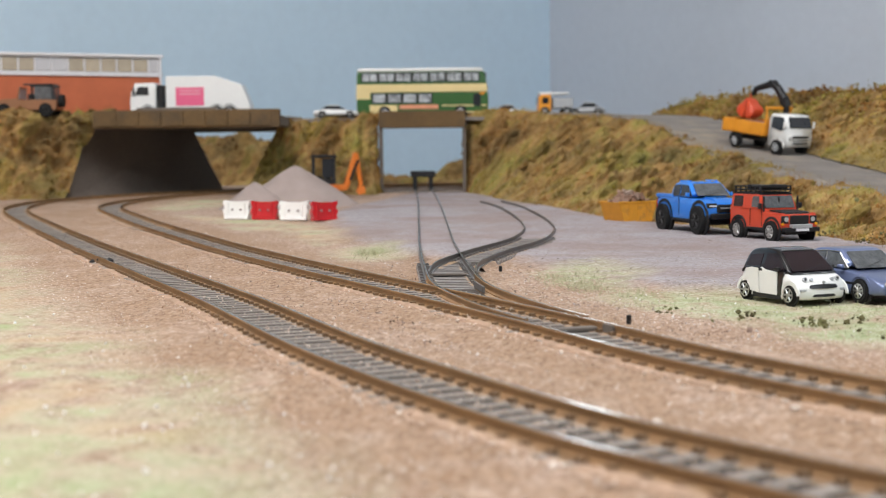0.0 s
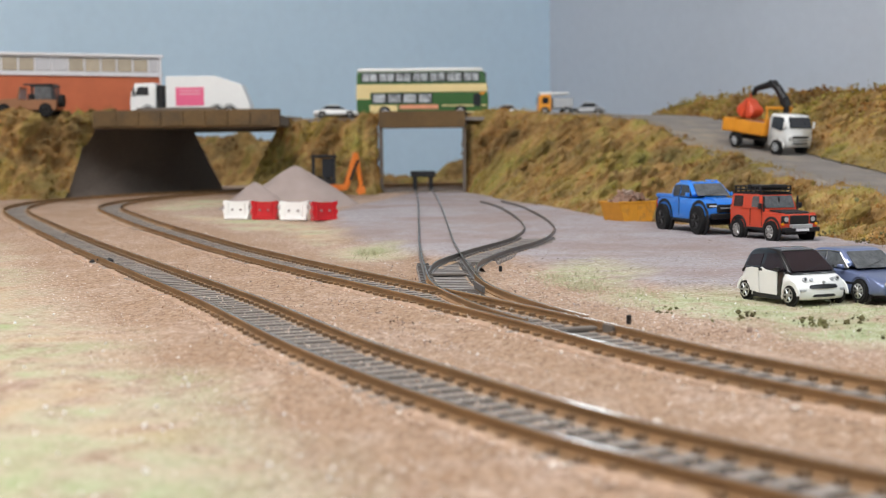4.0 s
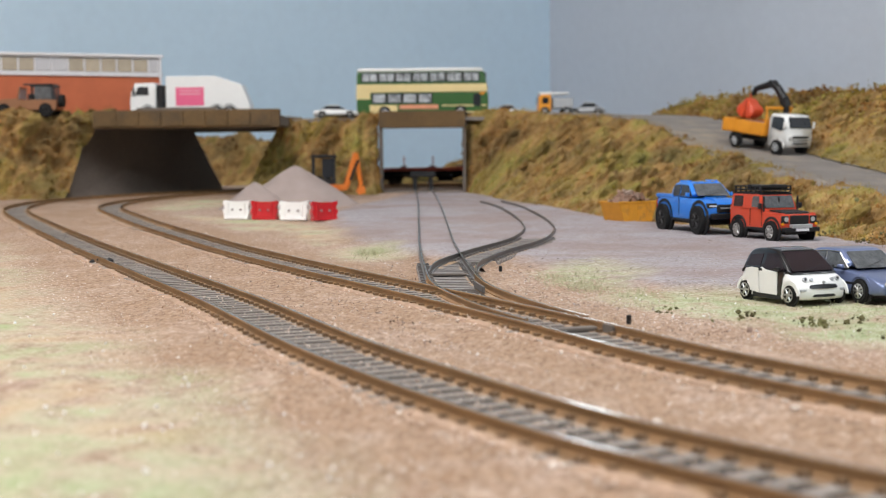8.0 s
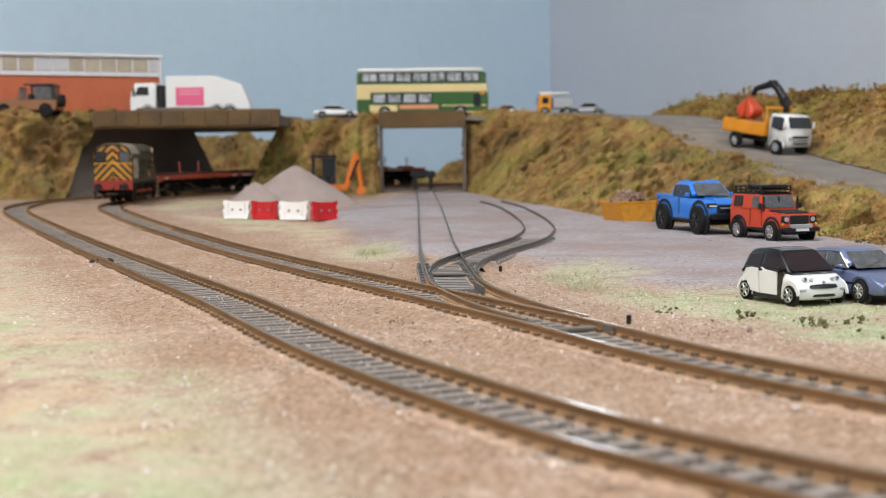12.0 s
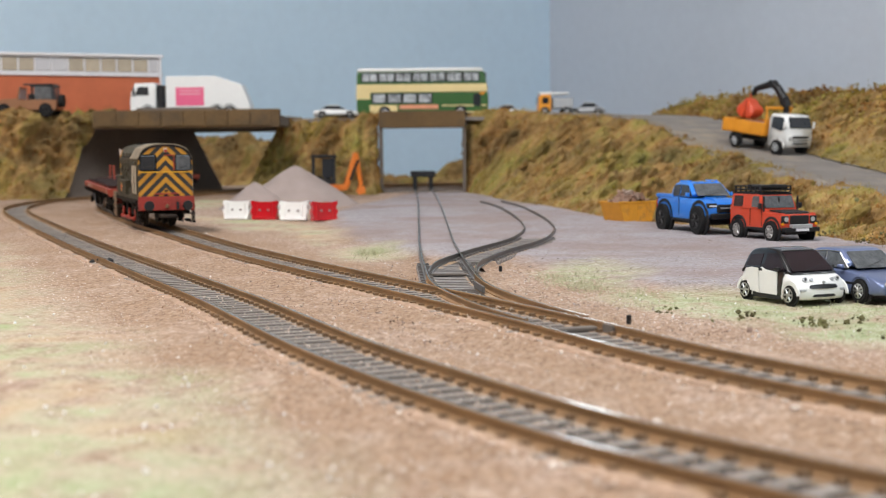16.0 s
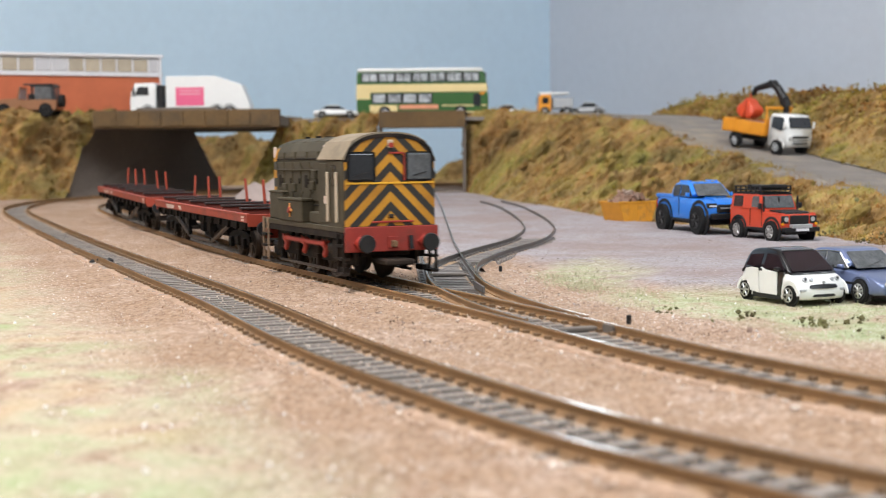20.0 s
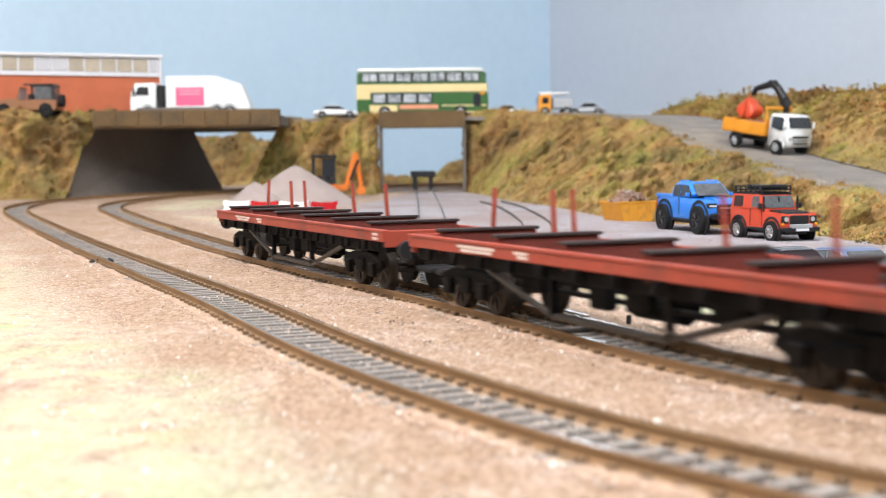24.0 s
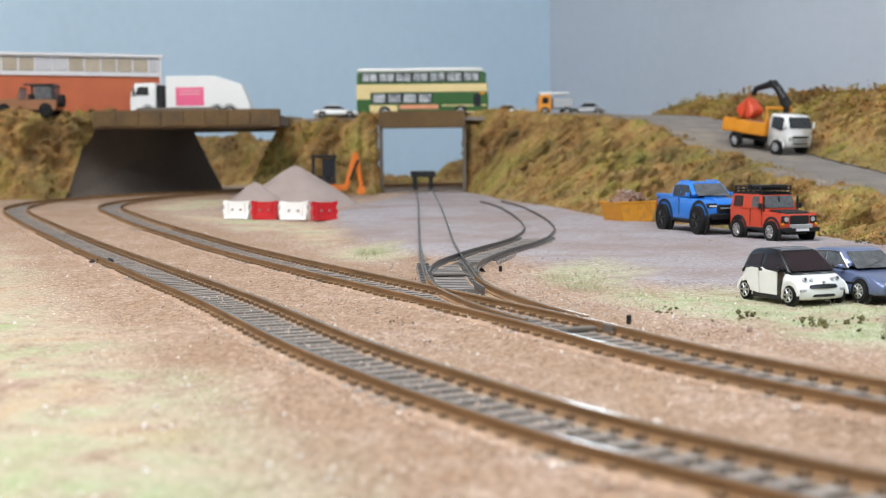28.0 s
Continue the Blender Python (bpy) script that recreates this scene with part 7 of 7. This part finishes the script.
def pieces(name, P, size, material, label, category, squash=0.7, parent=None):
    """Many small irregular lumps at the points P, in one mesh of stuff."""
    P, size = np.asarray(P, float), np.asarray(size, float)
    n = len(P)
    q = RNG.normal(size=(n, 3, 3))
    q, _ = np.linalg.qr(q)
    s = size[:, None] * RNG.uniform(0.6, 1.25, (n, 3)) * np.array([1, 1, squash])
    V = np.einsum("nij,nkj->nki", q, OCTA[None] * s[:, None]) * RNG.uniform(0.75, 1.2, (n, 6, 1))
    V = (V + P[:, None]) * MM
    F = (np.arange(n)[:, None, None] * 6 + np.array(OCTA_F)[None]).reshape(-1, 3)
    me = bpy.data.meshes.new(name)
    me.from_pydata(V.reshape(-1, 3).tolist(), [], F.tolist())
    me.materials.append(material)
    ob = new(name, me)
    ob.parent = parent
    return tagged(ob, label, category, kind="stuff")


def blades(name, P, length, material, label, category, lean=0.5, width=0.16):
    """Fine upright fibres, each one thin three-cornered blade."""
    P, length = np.asarray(P, float), np.asarray(length, float)
    n = len(P)
    a = RNG.uniform(0, 2 * np.pi, n)
    tip = np.stack([RNG.normal(0, lean, n), RNG.normal(0, lean, n), np.ones(n)], 1) * length[:, None]
    side = np.stack([np.cos(a), np.sin(a), np.zeros(n)], 1) * width
    V = np.stack([P - side, P + side, P + tip], 1) * MM
    F = np.arange(3 * n).reshape(-1, 3)
    me = bpy.data.meshes.new(name)
    me.from_pydata(V.reshape(-1, 3).tolist(), [], F.tolist())
    me.materials.append(material)
    return tagged(new(name, me), label, category, kind="stuff")


def on_mesh(ob, n, lo=0.0, hi=1e9):
    """Random places on a mesh, in millimetres, with even cover by area."""
    me = ob.data
    V = np.array([v.co for v in me.vertices]) / MM
    F = np.array([p.vertices[:] for p in me.polygons])
    A, B, C, D = (V[F[:, k]] for k in range(4))
    area = 0.5 * np.linalg.norm(np.cross(C - A, D - B), axis=1)
    mid = (A + B + C + D) / 4
    area = area * ((mid[:, 2] > lo) & (mid[:, 2] < hi) & (np.abs(mid[:, 0]) < 0.36 * mid[:, 1] + 30))
    pick = RNG.choice(len(F), n, p=area / area.sum())
    u, v = RNG.random((2, n, 1))
    return (A[pick] * (1 - u) + B[pick] * u) * (1 - v) + (D[pick] * (1 - u) + C[pick] * u) * v


TONES = [(0.0, (0.03, 0.016, 0.006)), (0.2, (0.12, 0.065, 0.02)), (0.45, (0.26, 0.17, 0.05)), (0.7, (0.30, 0.27, 0.075)), (0.9, (0.46, 0.38, 0.17)), (1.0, (0.36, 0.13, 0.04))]
M_turf = flock_mat("mixed_turf_clumps", TONES)
M_turf_dark = flock_mat("dull_bush_clumps", TONES, 0.6)
M_fibre = flock_mat("dry_static_grass", [(0.0, (0.17, 0.10, 0.035)), (0.5, (0.36, 0.25, 0.09)), (1.0, (0.54, 0.44, 0.24))])
M_fresh = island_mat("pale_static_grass", [(0.0, (0.30, 0.34, 0.17)), (0.5, (0.42, 0.44, 0.26)), (0.8, (0.50, 0.48, 0.32)), (1.0, (0.64, 0.60, 0.46))])
M_stone = island_mat("pink_ballast_chips", [(0.0, (0.38, 0.24, 0.155)), (0.3, (0.52, 0.35, 0.25)), (0.6, (0.62, 0.46, 0.35)), (0.9, (0.74, 0.60, 0.50)), (1.0, (0.92, 0.88, 0.82))])
M_grit = island_mat("brown_yard_grit", [(0.0, (0.10, 0.06, 0.04)), (0.4, (0.28, 0.17, 0.12)), (0.75, (0.44, 0.34, 0.29)), (1.0, (0.74, 0.68, 0.64))])
M_straw = island_mat("bleached_straw", [(0.0, (0.45, 0.36, 0.24)), (0.5, (0.66, 0.58, 0.46)), (1.0, (0.82, 0.80, 0.76))])
M_quartz = island_mat("white_quartz_chips", [(0.0, (0.75, 0.70, 0.64)), (1.0, (0.92, 0.91, 0.90))], 0.4)
M_leaf = island_mat("dark_leaf_litter", [(0.0, (0.045, 0.036, 0.016)), (0.6, (0.12, 0.10, 0.045)), (1.0, (0.22, 0.22, 0.09))])

for bank, n, size in zip(BANKS, (5000, 4000, 17000, 2500, 9000), (1.5, 1.3, 1.05, 2.2, 1.35)):
    P = on_mesh(bank, n)
    keep = np.array([noise.noise(Vector(p) * 0.03) + 0.35 for p in P]) > RNG.uniform(-0.35, 0.55, n)
    P = P[keep]
    up = bank.name == "bank_upper"
    pieces("bank_clumps", P, RNG.gamma(4.0, size / 4.0, len(P)), M_turf_dark if bank.name == "bank_far" else M_turf, "clumps of ochre, brown and olive scatter on the bank", "scatter foliage")
    P = on_mesh(bank, int(n * 1.2))
    blades("bank_grass", P, RNG.uniform(2.0, 6.5, len(P)), M_fibre, "dry upright static grass on the bank", "grass", 0.45, 0.22)
P = on_mesh(BANKS[2], 26000)
P = P[(P[:, 1] < 760) & (P[:, 0] > 170)]
P = P[np.array([noise.noise(Vector(p) * 0.045 + Vector((3, 7, 1))) for p in P]) > 0.22]
pieces("bank_weeds", P + RNG.normal(0, 1.0, P.shape) + np.array([0, 0, 1.5]), RNG.gamma(3.0, 0.2, len(P)) + 0.15, M_leaf, "dark leafy weeds growing on the lower bank", "weeds")
hedge = on_mesh(BANKS[-1], 6500, 64)
pieces("hedge_clumps", hedge + RNG.normal(0, 2.5, hedge.shape) + np.array([0, 0, 3.0]), RNG.gamma(4.0, 0.38, len(hedge)), M_turf, "dark brown and green bushes along the bank top", "hedge")


def ground_points(n, lo, hi, chance):
    """Places on the ground in view, evenly thick in the picture; chance gives the share kept at each place."""
    m = n * 4
    y = np.exp(RNG.uniform(math.log(lo), math.log(hi), m))
    x = RNG.uniform(-0.37, 0.37, m) * y
    k = RNG.random(m) < chance(x, y)
    return [(a, b, ground_height(a, b)) for a, b in zip(x[k][:n], y[k][:n])]


def main_gap(x, y):
    return np.minimum(track_gap(PATH_A, x, y), track_gap(PATH_B, x, y))


def grassy(x, y, soft=24.0):
    return np.max([inside(p, x, y, soft) for p in GRASS], axis=0)


P = ground_points(22000, 170, 760, lambda x, y: (1 - grassy(x, y)) * (1 - 0.9 * inside(YARD, x, y, 16.0)) * (main_gap(x, y) > 16))
pieces("ballast_chips", [(x, y, z + 0.2) for x, y, z in P], RNG.gamma(2.5, 0.045, len(P)) + 0.06, M_stone, "loose pinkish ballast chips on the ground", "ballast")
P = ground_points(420, 165, 620, lambda x, y: (main_gap(x, y) > 20) * (1 - inside(YARD, x, y, 16.0)))
pieces("white_stone_chips", [(x, y, z + 0.35) for x, y, z in P], RNG.gamma(2.5, 0.07, len(P)) + 0.1, M_quartz, "scattered bright white stone chips", "ballast")
P = ground_points(6000, 170, 800, lambda x, y: np.exp(-((main_gap(x, y) - 15.5) / 3.5) ** 2))
pieces("track_shoulder_chips", [(x, y, rise(y) + 1.7) for x, y, z in P], RNG.gamma(2.5, 0.08, len(P)) + 0.1, M_stone, "rusty ballast chips along the sleeper ends", "ballast")
P = ground_points(5000, 170, 700, lambda x, y: np.exp(-(main_gap(x, y) / 5.5) ** 2))
pieces("four_foot_crumbs", [(x, y, rise(y) + 1.55) for x, y, z in P], RNG.gamma(2.2, 0.07, len(P)) + 0.07, M_stone, "loose ballast crumbs between the rails", "ballast")
P = ground_points(2600, 400, 1000, lambda x, y: inside(YARD, x, y, 16.0) * (track_gap(PATH_S, x, y) > 10))
pieces("yard_grit", [(x, y, z * 0.25 + rise(y) * 0.75 + 2.4) for x, y, z in P], RNG.gamma(2.0, 0.06, len(P)) + 0.05, M_grit, "dark grit and crumbs strewn over the yard", "grit")
P = ground_points(9000, 300, 1000, lambda x, y: (grassy(x, y, 20.0) - 0.35) * (x > -60))
blades("ground_grass", P, RNG.uniform(0.5, 1.6, len(P)), M_fresh, "short pale static grass on the ground", "grass", 0.7, 0.14)
P = ground_points(9000, 300, 720, lambda x, y: (1 - 0.85 * grassy(x, y)) * np.exp(-(np.minimum(track_gap(PATH_S, x, y), track_gap(PATH_T, x, y)) / 45.0) ** 2) * (main_gap(x, y) > 17) * (1 - 0.7 * inside(YARD, x, y, 16.0)))
pieces("siding_grit", [(x, y, z + 0.7) for x, y, z in P], RNG.gamma(2.2, 0.055, len(P)) + 0.06, M_grit, "coarse brown grit strewn round the turnout", "grit")
straw = ground_points(2200, 330, 620, lambda x, y: np.exp(-((x - 38) / 26) ** 2 - ((y - 440) / 90) ** 2) + 0.5 * np.exp(-((x + 30) / 16) ** 2 - ((y - 600) / 60) ** 2))
blades("straw_fibres", [(x, y, z + 1.8) for x, y, z in straw], RNG.uniform(0.5, 1.1, len(straw)), M_straw, "pale loose straw fibres lying by the turnout", "straw", 4.5, 0.1)
P = []
for cx, cy, r, n in ((-36, 636, 9, 420), (-28, 655, 7, 260), (44, 484, 9, 300), (50, 455, 8, 260), (60, 428, 9, 200), (58, 500, 9, 160)):
    P += [(cx + random.gauss(0, r * .5), cy + random.gauss(0, r * 1.4), 0.5) for _ in range(n)]
blades("grass_tufts", [(x, y, ground_height(x, y)) for x, y, _ in P], RNG.uniform(1.0, 3.2, len(P)), M_fresh, "longer pale grass tufts in the yard edge", "grass", 1.1, 0.13)
P = []
for cx, cy, n in ((86, 366, 26), (99, 346, 40), (113, 352, 14), (124, 322, 34), (137, 306, 46), (150, 330, 20), (66, 378, 10), (108, 322, 8), (128, 352, 9), (74, 350, 5)):
    P += [(cx + random.gauss(0, 2.4), cy + random.gauss(0, 3.6), ground_height(cx, cy) + random.uniform(0.0, 1.2)) for _ in range(n)]
pieces("leaf_litter", P, RNG.gamma(3.0, 0.16, len(P)) + 0.12, M_leaf, "dark leafy debris scattered over the grass", "leaf litter")


# ---- movement ----
def motions():
    times = [0.25 * k for k in range(113)]
    turns = [0.08 * k for k in range(351)]
    for ob, behind, half in ((LOCO, 53.0, 23.0), (WAGON_1, 222.7, 73.0), (WAGON_2, 450.2, 73.0)):
        walk(ob, [(t, ride(way(t) - behind, half)) for t in times])
    for g in LOCO_GEAR:
        x = g.location.x
        walk(g, [(t, Matrix.Translation((x, 0, 9.0 * MM)) @ Matrix.Rotation(way(t) / 9.0 + math.pi, 4, "Y")) for t in turns])
    pin = 4.4
    walk(LOCO_RODS, [(t, mp(pin * math.sin(way(t) / 9.0), 0, 9.0 + pin * math.cos(way(t) / 9.0))) for t in turns])
    for wagon, behind in ((WAGON_1, 222.7), (WAGON_2, 450.2)):
        for b in [o for o in wagon.children if o.name.startswith("bogie")]:
            off = 73.0 if b.location.x > 0 else -73.0
            rows = []
            for t in times:
                base = ride(way(t) - behind, 73.0)
                m = base.inverted() @ ride(way(t) - behind + off, 11.0)
                m.translation = (off * MM, 0, 0)
                rows.append((t, m))
            walk(b, rows)
            for w in [o for o in b.children if o.name.startswith("wheelset")]:
                x = w.location.x
                walk(w, [(t, Matrix.Translation((x, 0, 6.2 * MM)) @ Matrix.Rotation(way(t) / 6.2, 4, "Y")) for t in turns])


motions()
